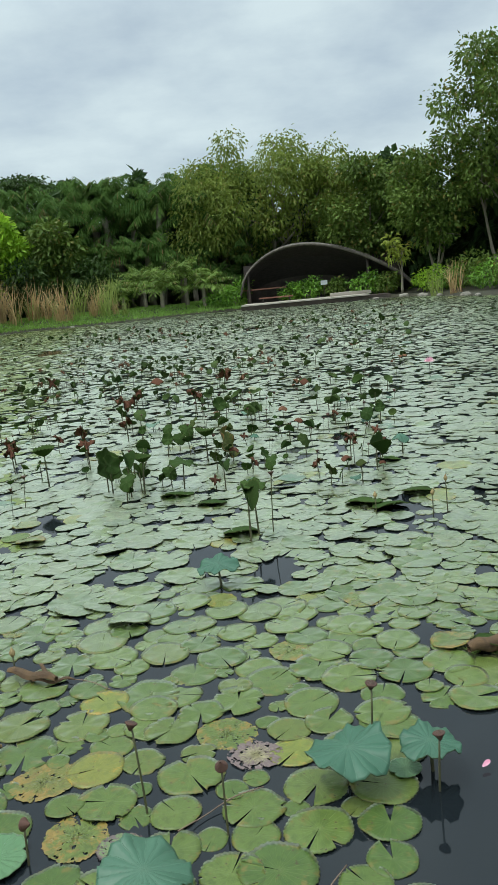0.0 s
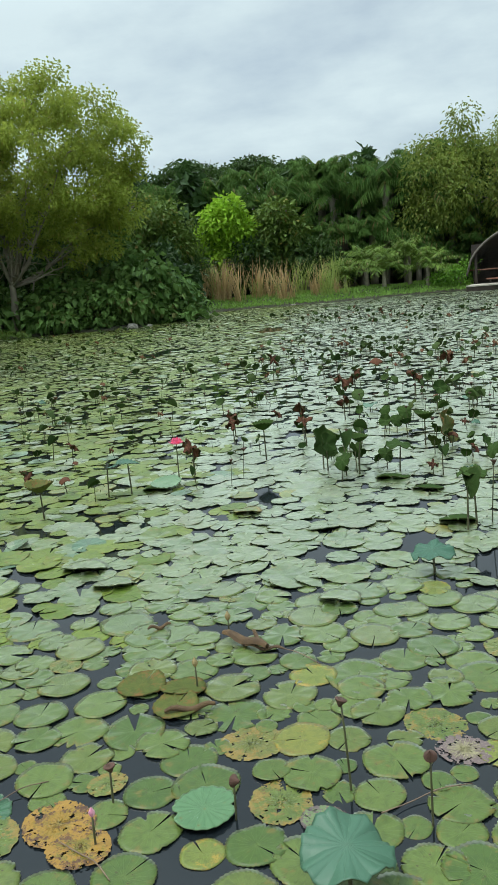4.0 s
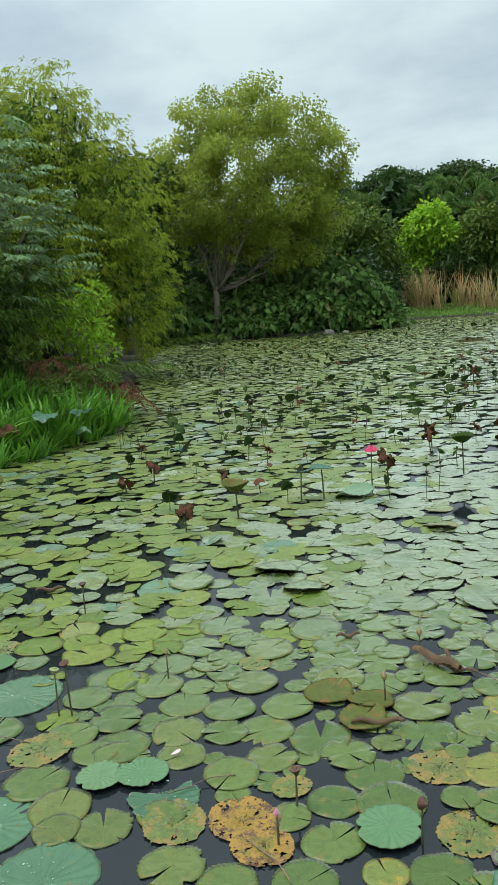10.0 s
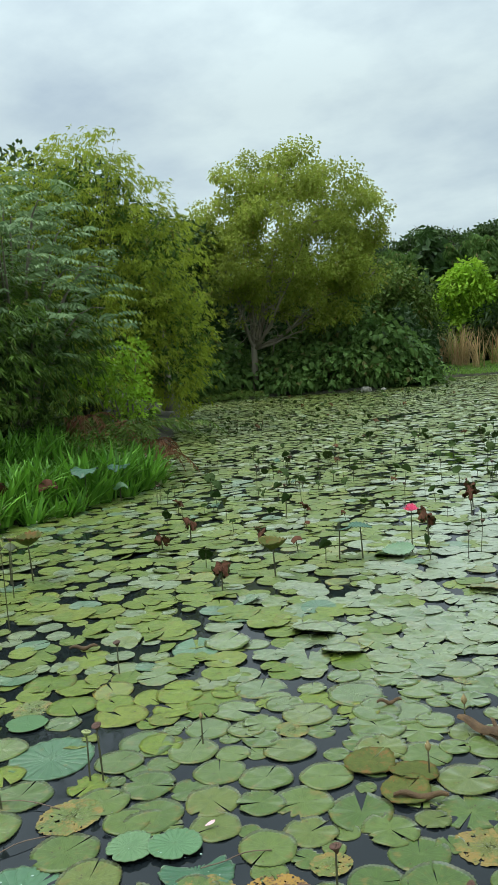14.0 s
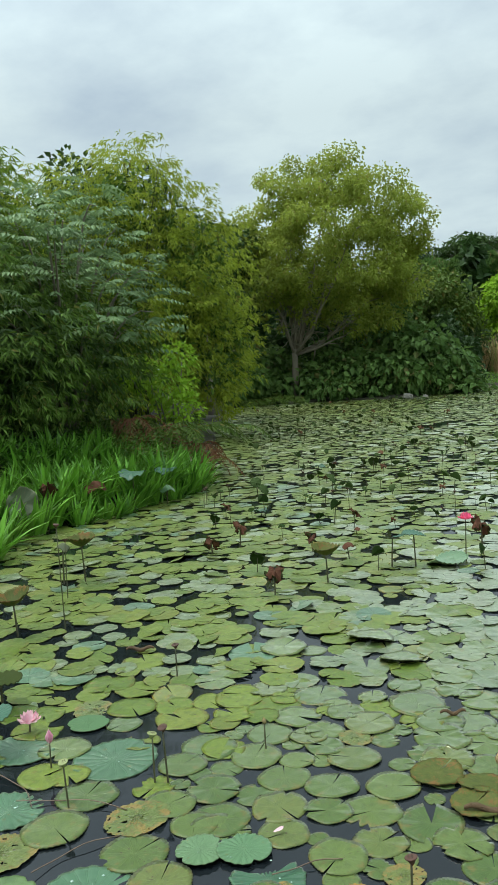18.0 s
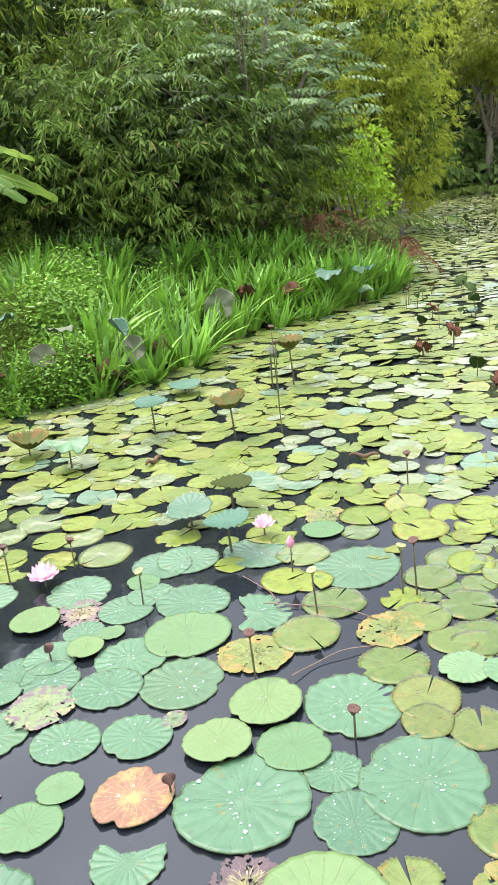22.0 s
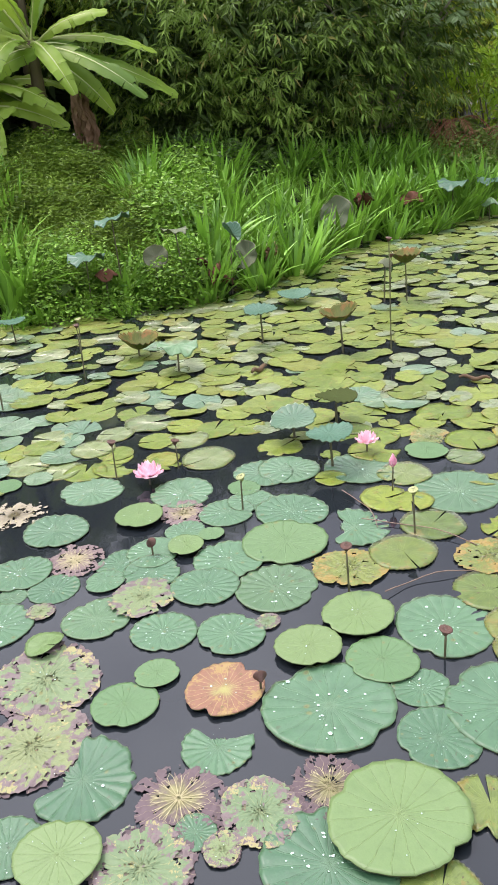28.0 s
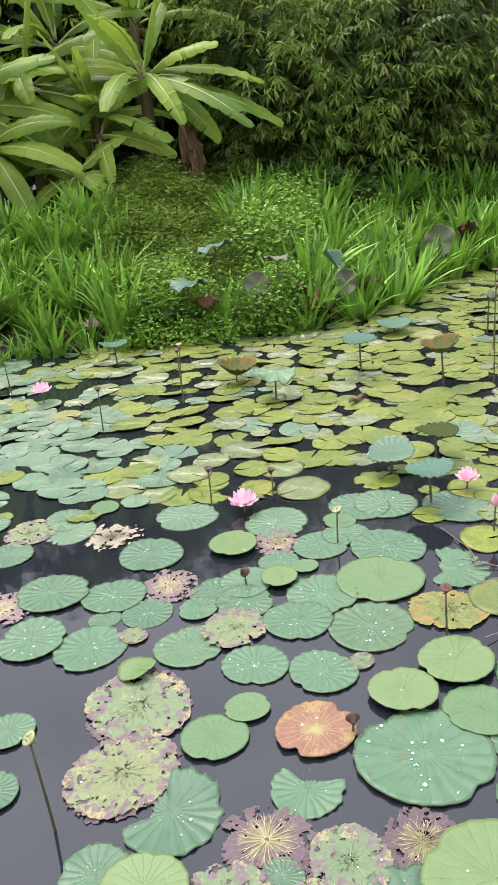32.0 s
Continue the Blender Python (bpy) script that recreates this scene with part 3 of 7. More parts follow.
def tree(name, x, y, z, trunk, spread, lumps, leaf_count, leaf, bark, foliage, label, category="tree", radius=0.16, limbs=7, fork=0.35, stems=1, inner=0.5, hang=0.3, group=""):
    """A tree: a tapered, leaning trunk, limbs out to the lumps of its crown, and the leaves."""
    top = empty(name, x, y, z)
    tagged(top, label, category, group)
    g = Geo()
    heads = []
    for k in range(stems):
        lean = rng.normal(size=2) * 0.12 + (0 if stems == 1 else 0.5) * np.array([math.cos(k * 2.4), math.sin(k * 2.4)])
        t = np.linspace(0, 1, 7)[:, None]
        pts = np.hstack([lean * t**1.3 * trunk * 0.5 + rng.normal(size=(7, 2)) * 0.03 * trunk * t * (1 - t), t * trunk])
        tube(g, pts, radius / stems**0.4 * (1.25 - 0.7 * t[:, 0]) + 0.5 * radius * np.exp(-t[:, 0] * 14), 9)
        heads.append(pts[4])
        heads.append(pts[-1])
    part("trunk", g.mesh("trunk", bark, True), top)
    order = rng.permutation(len(lumps))[:limbs]
    for k, i in enumerate(order):
        a = heads[k % len(heads)]
        b = np.array(lumps[i][0])
        t = np.linspace(0, 1, 6)[:, None]
        pts = a + (b - a) * t + np.array([0, 0, 1]) * (np.sin(np.pi * t) * 0.12 * np.linalg.norm(b - a)) + rng.normal(size=(6, 3)) * 0.04 * np.linalg.norm(b - a) * t * (1 - t) * 2
        lg = Geo()
        tube(lg, pts, radius * fork * (1.1 - 0.9 * t[:, 0]), 6)
        for s in range(3):
            q = pts[3 + s % 3]
            e = q + unit(rng.normal(size=3) + (0, 0, 0.5)) * spread * 0.22
            tube(lg, np.linspace(q, e, 4), radius * fork * np.array([0.4, 0.3, 0.2, 0.08]), 5)
        part("limb", lg.mesh("limb", bark, True), top)
    c = Geo()
    crown_leaves(c, lumps, leaf_count, leaf[0], leaf[1], inner, hang=hang)
    part("crown", c.mesh("crown", foliage), top)
    return top


# ---------- ground, pond and banks ----------
SHORE = [
    (-10.5, -0.8), (-9.5, 1.2), (-9.1, 2.4), (-8.5, 3.5), (-7.9, 4.9), (-8.0, 5.7), (-8.7, 7.0), (-8.5, 8.4), (-8.5, 10.4), (-9.7, 12.8), (-12.4, 17.0), (-19.0, 27.5),
    (-22.3, 32.2), (-20.5, 35.6), (-14.4, 36.9), (-15.9, 45.6), (-11.7, 48.6), (-6.5, 48.2), (-2.0, 50.2), (0.8, 50.0), (8.0, 47.4), (10.3, 47.0), (12.3, 40.0), (14.0, 34.0),
    (17.0, 24.0), (16.5, 10.0), (11.0, 0.5), (4.0, -0.7),
]


def from_shore(x, y):
    """Metres from the shore line: over the water below zero, on land above."""
    x, y = np.asarray(x, float), np.asarray(y, float)
    best, inside = np.full(x.shape, 1e9), np.zeros(x.shape, bool)
    for (ax, ay), (bx, by) in zip(SHORE, SHORE[1:] + SHORE[:1]):
        ex, ey = bx - ax, by - ay
        t = np.clip(((x - ax) * ex + (y - ay) * ey) / (ex * ex + ey * ey), 0, 1)
        best = np.minimum(best, np.hypot(x - ax - t * ex, y - ay - t * ey))
        cross = (ay > y) != (by > y)
        with np.errstate(divide="ignore", invalid="ignore"):
            inside ^= cross & (x < ax + (y - ay) * ex / (ey if ey else 1e-9))
    return np.where(inside, -best, best)


def smooth(a, lo, hi):
    t = np.clip((np.asarray(a, float) - lo) / (hi - lo), 0, 1)
    return t * t * (3 - 2 * t)


def land(x, y):
    d = from_shore(x, y)
    left = smooth(-np.asarray(x, float), 6.0, 9.0) * (1 - smooth(y, 14.0, 22.0))
    h = -0.5 + 0.62 * smooth(d, -0.8, 0.25) + 0.12 * smooth(d, 0.2, 2.5) + 0.75 * left * smooth(d, 0.3, 3.6) + 0.3 * smooth(y, 41.0, 45.0) * smooth(d, 0.1, 2.4) * (1 - smooth(x, -1.0, 1.0))
    return h + 0.05 * np.sin(np.asarray(x) * 1.7 + np.asarray(y) * 0.9) * smooth(d, 0, 2)


gx = np.concatenate([[-400, -200, -110, -70, -50], np.arange(-38, 26.01, 0.5), [32, 45, 70, 110, 200, 400]])
gy = np.concatenate([[-400, -200, -90, -40, -20, -10], np.arange(-5, 66.01, 0.5), [75, 90, 120, 200, 400]])
gxx, gyy = np.meshgrid(gx, gy)
g = Geo()
w = len(gx)
g.add(np.stack([gxx, gyy, land(gxx, gyy)], -1), [(j * w + i, j * w + i + 1, (j + 1) * w + i + 1, (j + 1) * w + i) for j in range(len(gy) - 1) for i in range(w - 1)])
tagged(new("ground", g.mesh("ground", M_SOIL, True)), "dark soil banks and bed of the pond", "ground", kind="structure")

g = Geo()
g.add([(-30, -6, 0), (24, -6, 0), (24, 56, 0), (-30, 56, 0)], [(0, 1, 2, 3)])
tagged(new("water", g.mesh("water", M_WATER)), "still dark pond water mirroring the sky", "water", kind="structure")


# ---------- floating leaves ----------
def lily_blade(sides=76, teeth=True, rings=(0.45, 0.8), notch=0.06, wave=0.009, curl=0.010, bites=0):
    """A round water-lily pad with a notch, a toothed edge and a thin lip, one unit in radius."""
    a = np.linspace(notch / 2, 2 * np.pi - notch / 2, sides)
    ph, ph2 = rng.uniform(0, 6.28, 2)
    rim = 1 + 0.035 * np.sin(2 * a + ph) + 0.02 * np.sin(5 * a + ph2)
    if teeth:
        rim = rim * (1 - 0.04 * (np.arange(sides) % 2))
    for _ in range(bites):
        off = np.angle(np.exp(1j * (a - rng.uniform(0, 6.28))))
        rim = rim - rng.uniform(0.08, 0.32) * np.exp(-((off / rng.uniform(0.05, 0.16)) ** 4))
    v, uv = [(0, 0, 0.0)], [(0, 0)]
    levels = [(s, 0.0) for s in rings] + [(1.0, 0.0), (0.99, -0.04)]
    for s, drop in levels:
        z = wave * s * s * np.sin(3 * a + ph2) + wave * 0.5 * s**2 * np.sin(7 * a + ph) + curl * s**4 + drop
        v += list(zip(np.cos(a) * rim * s, np.sin(a) * rim * s, z))
        k = 1.25 if drop else s
        uv += list(zip(np.cos(a) * k, np.sin(a) * k))
    f = [(0, 1 + j, 2 + j) for j in range(sides - 1)]
    for k in range(len(levels) - 1):
        b, c = 1 + k * sides, 1 + (k + 1) * sides
        f += [(b + j, c + j, c + j + 1, b + j + 1) for j in range(sides - 1)]
    return v, f, uv


def lotus_blade(sides=72, pleat=0.012, cup=0.018, gap=None, dents=0.11):
    """A lotus leaf: round, pleated towards its rim, dented at two sides; gap: a torn-out stretch in degrees."""
    a = np.linspace(0, 2 * np.pi, sides, endpoint=False)
    ph = rng.uniform(0, 6.28, 4)
    rim = 1 + 0.03 * np.sin(2 * a + ph[0]) + 0.015 * np.sin(3 * a + ph[1]) + 0.010 * np.sin(19 * a + ph[2]) + 0.006 * rng.normal(size=sides)
    for at in (ph[3], ph[3] + 3.0):
        off = np.angle(np.exp(1j * (a - at)))
        rim -= dents * np.exp(-((off / 0.13) ** 2))
    if gap:
        off = np.abs(np.angle(np.exp(1j * (a - ph[1]))))
        rim -= 0.62 * (1 - smooth(off, radians(gap) / 2 - 0.12, radians(gap) / 2 + 0.18)) + 0.05 * rng.random(sides)
    v, uv = [(0, 0, 0.015)], [(0, 0)]
    levels = [(0.12, 0.0), (0.45, 0), (0.75, 0), (0.92, 0), (1.0, 0), (0.99, -0.04)]
    for s, drop in levels:
        z = pleat * s**3.5 * np.sin(19 * a + ph[2]) + pleat * 0.9 * s**2 * np.sin(2 * a + ph[0]) + cup * s**3 + drop
        v += list(zip(np.cos(a) * rim * s, np.sin(a) * rim * s, z))
        k = 1.25 if drop else s
        uv += list(zip(np.cos(a) * k, np.sin(a) * k))
    f = [(0, 1 + j, 1 + (j + 1) % sides) for j in range(sides)]
    for k in range(len(levels) - 1):
        b, c = 1 + k * sides, 1 + (k + 1) * sides
        f += [(b + j, c + j, c + (j + 1) % sides, b + (j + 1) % sides) for j in range(sides)]
    return v, f, uv


def eaten_blade(sides=104, rings=20, loss=0.5, start=0.3):
    """A leaf eaten away in holes, more of them towards its ragged rim."""
    a = np.linspace(0, 2 * np.pi, sides, endpoint=False)
    ph = rng.uniform(0, 6.28, 3)
    rim = 1 + 0.06 * np.sin(2 * a + ph[0]) + 0.025 * np.sin(5 * a + ph[1]) + 0.02 * rng.normal(size=sides)
    s = np.linspace(0.06, 1, rings)
    jit = rng.normal(size=(rings, sides, 2)) * 0.012
    x = np.cos(a) * rim * s[:, None] + jit[..., 0]
    y = np.sin(a) * rim * s[:, None] + jit[..., 1]
    z = 0.012 * s[:, None] ** 2 * np.sin(9 * a + ph[2]) + 0.008 * rng.normal(size=(rings, sides))
    v = np.stack([x, y, z], -1).reshape(-1, 3)
    uv = np.stack([np.cos(a) * s[:, None], np.sin(a) * s[:, None]], -1).reshape(-1, 2)
    f = []
    for k in range(rings - 1):
        for j in range(sides):
            p = noise.noise(Vector((x[k, j] * 5 + ph[0], y[k, j] * 5 + ph[1], ph[2]))) + 0.45 * noise.noise(Vector((x[k, j] * 13 + ph[1], y[k, j] * 13, ph[0])))
            if p < 0.55 - loss * 1.3 * max(0.0, s[k] - start) / (1 - start):
                f.append((k * sides + j, (k + 1) * sides + j, (k + 1) * sides + (j + 1) % sides, k * sides + (j + 1) % sides))
    f.append(tuple(range(sides)))
    return v, f, uv


def rib_blade(ribs=20):
    """The bare forked ribs of a rotted leaf."""
    v, f = [], []
    for k in range(ribs):
        a = k * 2 * math.pi / ribs + rng.normal() * 0.06
        for fork in (-0.11, 0.11):
            pts = [(0.05, 0), (0.4, 0), (0.62, fork * 0.5), (rng.uniform(0.5, 0.75), fork * rng.uniform(0.8, 1.9))]
            for (r0, d0), (r1, d1) in zip(pts, pts[1:]):
                n, w0, w1 = len(v), 0.012 * (1.05 - r0), 0.012 * (1.05 - r1)
                for r, d, w_, s in ((r0, d0, w0, -1), (r0, d0, w0, 1), (r1, d1, w1, 1), (r1, d1, w1, -1)):
                    v.append((r * math.cos(a + d) - s * w_ * math.sin(a + d), r * math.sin(a + d) + s * w_ * math.cos(a + d), 0.03))
                f.append((n, n + 1, n + 2, n + 3))
    return v, f, np.zeros((len(v), 2))


def blades(name, maker, material, count, **how):
    out = []
    for _ in range(count):
        out.append(Geo().add(*maker(**how)).mesh(name, material, True))
    return out


LILY_MESH = blades("lily_pad", lily_blade, M_LILY, 5) + blades("lily_pad", lily_blade, M_LILY, 6, notch=0.08, wave=0.02) + blades("lily_pad", lily_blade, M_LILY, 5, notch=0.1, wave=0.025, bites=2) + blades("lily_pad", lily_blade, M_LILY, 3, notch=0.2, wave=0.03, bites=4) + blades("lily_pad", lily_blade, M_LILY, 2, notch=0.4, wave=0.03)
ROT_MESH = blades("lily_pad", eaten_blade, M_LILY_ROT, 3, loss=0.16, start=0.3)
LILY_BANKLIT_MESH = blades("lily_pad", lily_blade, M_LILY_BANKLIT, 5, notch=0.1, wave=0.02) + blades("lily_pad", lily_blade, M_LILY_BANKLIT, 4, notch=0.15, wave=0.03, bites=3) + blades("lily_pad", lily_blade, M_LILY_BANKLIT, 2, notch=0.35, wave=0.03)
SPOT_MESH = blades("lily_pad", eaten_blade, M_LILY_SPOT, 5, loss=0.05, start=0.5)
YELLOW_MESH = blades("lily_pad", lily_blade, M_LILY_YELLOW, 3, notch=0.12)
LOTUS_MESH = blades("lotus_leaf", lotus_blade, M_LOTUS, 8)
FRESH_MESH = blades("lotus_leaf", lotus_blade, M_FRESH, 4, pleat=0.005)
PALE_MESH = blades("lotus_leaf", lotus_blade, M_PALE, 4, pleat=0.004, dents=0.1)
BRIGHT_MESH = blades("lotus_leaf", lotus_blade, M_BRIGHT, 4, pleat=0.022, dents=0.2)
TORN_MESH = blades("lotus_leaf", lotus_blade, M_LOTUS, 3, gap=95, pleat=0.03)
EATEN_MESH = blades("lotus_leaf", eaten_blade, M_EATEN, 5, loss=0.15, start=0.4)
SPECK_MESH = blades("lotus_leaf", eaten_blade, M_EATEN, 2, loss=0.2, start=0.6)
SKELETON_MESH = blades("lotus_leaf", eaten_blade, M_SKELETON, 3, loss=0.36, start=0.35)
PINKISH_MESH = blades("lotus_leaf", eaten_blade, M_PINKISH, 3, loss=0.4, start=0.3)
BLEACHED_MESH = blades("lotus_leaf", eaten_blade, M_BLEACHED, 2, loss=0.8, start=0.2)
ORANGE_MESH = blades("lotus_leaf", lotus_blade, M_ORANGE, 1, dents=0.22, pleat=0.012)
RIB_MESH = blades("ribs", rib_blade, M_VEIN, 3)

bm = bmesh.new()
bmesh.ops.create_icosphere(bm, subdivisions=2, radius=1.0)
for bv in bm.verts:
    bv.co.z *= 0.5 if bv.co.z > 0 else 0.15
DROP_MESH = bpy.data.meshes.new("water_bead")
bm.to_mesh(DROP_MESH)
bm.free()
DROP_MESH.materials.append(M_DROP)
DROP_MESH.polygons.foreach_set("use_smooth", np.ones(len(DROP_MESH.polygons), bool))

taken = []


def float_leaf(name, meshes, x, y, r, label, group, layer=None, tilt=0.6, beads=0):
    """One floating leaf on the water, with beads of rain on it where asked."""
    z = rng.uniform(0.002, 0.009) if layer is None else layer
    ob = new(name, meshes[int(rng.integers(len(meshes)))])
    ob.matrix_basis = pose(x, y, z, rng.normal() * tilt, rng.normal() * tilt, rng.uniform(0, 360)) @ Matrix.Diagonal((r, r, r * 0.9, 1))
    tagged(ob, label, "leaf", group)
    taken.append((x, y, r))
    for _ in range(beads):
        s, a, d = rng.uniform(0.024, 0.04) if rng.random() < 0.2 else rng.uniform(0.010, 0.020), rng.uniform(0, 6.28), rng.uniform(0.1, 0.85)
        b = part("water_bead", DROP_MESH, ob)
        b.matrix_basis = pose(d * math.cos(a), d * math.sin(a), 0.01 + 0.016 * d**3, 0, 0, rng.uniform(0, 360)) @ Matrix.Diagonal((s, s * rng.uniform(0.6, 1), s, 1))
    return ob


PADS_BLEACHED = [
    (-4.85, 1.36, 0.175),
]
PADS_LOTUS_A = [
    (-4.79, 1.78, 0.167), (-4.53, 1.44, 0.164), (-5.16, 1.64, 0.086), (-4.29, 1.14, 0.146), (-4.06, 1.2, 0.113), (-3.95, 1.39, 0.089),
    (-4.14, 1.03, 0.073), (-3.98, 0.9, 0.156), (-3.73, 1.23, 0.143), (-4, 1.67, 0.125), (-4.03, 1.52, 0.115), (-3.87, 1.58, 0.131),
    (-4.06, 1.89, 0.097), (-4.41, 2.11, 0.17), (-3.6, 1.68, 0.144), (-3.7, 1.88, 0.157), (-3.46, 1.38, 0.13), (-3.26, 1.56, 0.131),
    (-2.6, 0.93, 0.064), (-2.92, 0.5, 0.109), (-4.27, 2.55, 0.16), (-3.93, 2.94, 0.189), (-3.38, 3.08, 0.224), (-3.83, 2.37, 0.18),
    (-4.07, 2.3, 0.115), (-3.38, 1.89, 0.177), (-2.73, 2.18, 0.192), (-2.71, 1.56, 0.224), (-2.56, 1.85, 0.101), (-2.37, 1.71, 0.133),
]
PADS_LOTUS_B = [
    (-2.27, 1.14, 0.189), (-2.3, 1.99, 0.219), (-4.06, 2.14, 0.138), (-4.2, 2.67, 0.167),
]
PADS_FRESH = [
    (-5.2, 1.47, 0.082), (-3.94, 1.96, 0.061), (-3.2, 1.05, 0.117), (-3.26, 1.22, 0.082), (-3.81, 3.34, 0.118), (-3.63, 2.15, 0.194),
    (-2.75, 1.86, 0.132), (-4.2, 2.36, 0.086),
]
PADS_LILY_A = [
    (-5.4, 1.68, 0.166), (-5.19, 1.77, 0.146), (-3.71, 3.05, 0.142), (-3.62, 3.43, 0.107), (-3.19, 2.46, 0.154), (-3.26, 2.74, 0.15),
    (-2.75, 2.48, 0.146), (-2.1, 1.61, 0.112), (-2.02, 1.3, 0.108), (-5.29, 2.06, 0.133), (-5.39, 2.27, 0.121), (-4.66, 2.46, 0.159),
    (-4.47, 2.84, 0.13), (-5.39, 2.52, 0.16), (-4.88, 2.88, 0.147), (-4.98, 2.53, 0.135), (-3.72, 3.62, 0.146), (-4.1, 3.85, 0.167),
    (-4.15, 4.27, 0.168), (-3.35, 3.62, 0.153), (-3.01, 3.4, 0.154), (-3.02, 3.18, 0.125), (-2.93, 3.42, 0.121), (-2.85, 2.85, 0.126),
    (-2.74, 3.05, 0.135), (-2.73, 3.42, 0.138), (-2.49, 3.29, 0.13), (-2.38, 3.05, 0.133), (-2.57, 2.85, 0.142), (-2.65, 2.76, 0.108),
]
PADS_LILY_B = [
    (-2.26, 2.88, 0.114), (-2.53, 2.37, 0.137), (-2.11, 2.48, 0.1), (-2.52, 2.77, 0.139), (-2.52, 3.47, 0.089), (-2.25, 3.32, 0.128),
    (-2.27, 3.61, 0.134), (-2, 3.2, 0.139), (-1.99, 3.44, 0.132), (-1.87, 3, 0.118), (-2.17, 3.12, 0.112), (-1.73, 3.22, 0.148),
    (-1.82, 3.63, 0.121), (-1.62, 3.62, 0.104), (-1.57, 3.14, 0.124), (-1.41, 3.03, 0.124), (-1.43, 3.28, 0.076), (-1.63, 3.81, 0.131),
    (-1.38, 3.65, 0.144), (-1.3, 3.4, 0.147), (-1.08, 3.6, 0.137), (-0.88, 2.99, 0.126), (-1.29, 2.87, 0.14), (-1.5, 2.8, 0.113),
    (-1.42, 2.57, 0.12), (-1.8, 2.83, 0.071), (-1.98, 2.83, 0.126), (-1.91, 2.24, 0.122), (-1.68, 2.23, 0.117), (-1.43, 2.33, 0.122),
]
PADS_LILY_C = [
    (-1.01, 2.55, 0.117), (-1.1, 3.94, 0.099), (-1.35, 4.01, 0.14), (-1.95, 4.01, 0.156), (-2.36, 4.01, 0.146), (-2.76, 3.92, 0.14),
    (-2.78, 4.24, 0.158), (-1.73, 4.04, 0.146), (-0.61, 2.67, 0.116), (-0.6, 2.88, 0.103), (-0.55, 3.11, 0.139), (-0.76, 3.25, 0.097),
    (-0.3, 2.86, 0.123), (-0.05, 2.96, 0.131), (-0.07, 2.7, 0.131), (0.21, 2.92, 0.134), (0.19, 2.7, 0.115), (-0.39, 2.52, 0.115),
    (-0.23, 2.51, 0.142), (-0.3, 2.7, 0.096), (-0.34, 3.68, 0.134), (0, 3.59, 0.137), (0.34, 3.61, 0.104), (-0.12, 3.38, 0.099),
    (0.06, 3.42, 0.112), (-0.52, 3.6, 0.112), (0.16, 2.51, 0.094), (0.05, 2.41, 0.091), (-2.28, 2.33, 0.12), (-2.45, 2.25, 0.10), (-1.75, 1.60, 0.12), (-2.0, 1.95, 0.11), (-0.73, 4.27, 0.14), (-1.02, 4.29, 0.141),
]
PADS_LILY_D = [
    (-1.24, 4.25, 0.141), (-0.17, 3.84, 0.146), (-0.42, 4.15, 0.135), (0.14, 4.11, 0.133), (0.21, 3.8, 0.144), (0.35, 3.96, 0.121),
    (-1.76, 4.9, 0.144), (-1.89, 4.55, 0.143), (-1.12, 4.72, 0.137), (-0.85, 4.9, 0.151), (-0.33, 4.46, 0.12), (-0.54, 5.24, 0.141),
    (-0.28, 5.19, 0.139), (-0.63, 4.98, 0.143), (-0.39, 4.79, 0.138),
]
PADS_PINKISH = [
    (-4.21, 1.38, 0.143), (-4.22, 1.99, 0.127), (-0.28, 3.21, 0.113),
]
PADS_EATEN = [
    (-3.94, 1.08, 0.059), (-3.52, 0.91, 0.197), (-3.24, 0.72, 0.186), (-2.53, 1.11, 0.123), (-2.5, 0.95, 0.056), (-2.6, 0.75, 0.146),
    (-3.22, 1.71, 0.05), (-0.79, 2.71, 0.083),
]
PADS_SPECKLED = [
    (-3.72, 1.44, 0.14),
]
PADS_PALE = [
    (-3.92, 1.8, 0.086), (-4.33, 1.8, 0.124), (-2.78, 0.59, 0.124), (-2.99, 1.98, 0.142), (-2.98, 1.71, 0.123), (-2.24, 1.38, 0.202),
]
PADS_TORN = [
    (-3, 0.78, 0.175), (-2.82, 1.17, 0.122), (-3.5, 2.47, 0.171), (-2.16, 2.58, 0.150),
]
PADS_ORANGE = [
    (-3.02, 1.35, 0.14),
]
PADS_SKELETON = [
    (-2.73, 0.96, 0.139), (-2.46, 1.32, 0.121),
]
PADS_MOTTLED = [
    (-3.27, 2.21, 0.157), (-2.91, 2.69, 0.144), (-1.17, 3.18, 0.137), (-0.97, 2.8, 0.131), (-1.79, 2.57, 0.143), (-1.65, 2.45, 0.114),
    (-1.7, 2.83, 0.081), (-0.4, 3.4, 0.132), (-2.04, 2.46, 0.135), (-1.86, 1.78, 0.125),
]
PADS_YELLOWED = [
    (-0.96, 3.23, 0.129), (-1.19, 2.48, 0.083),
]
PADS_BRIGHT = [
    (-1.25, 2.71, 0.128), (0.31, 2.99, 0.066), (-2.34, 2.69, 0.112), (-2.50, 2.60, 0.105),
]

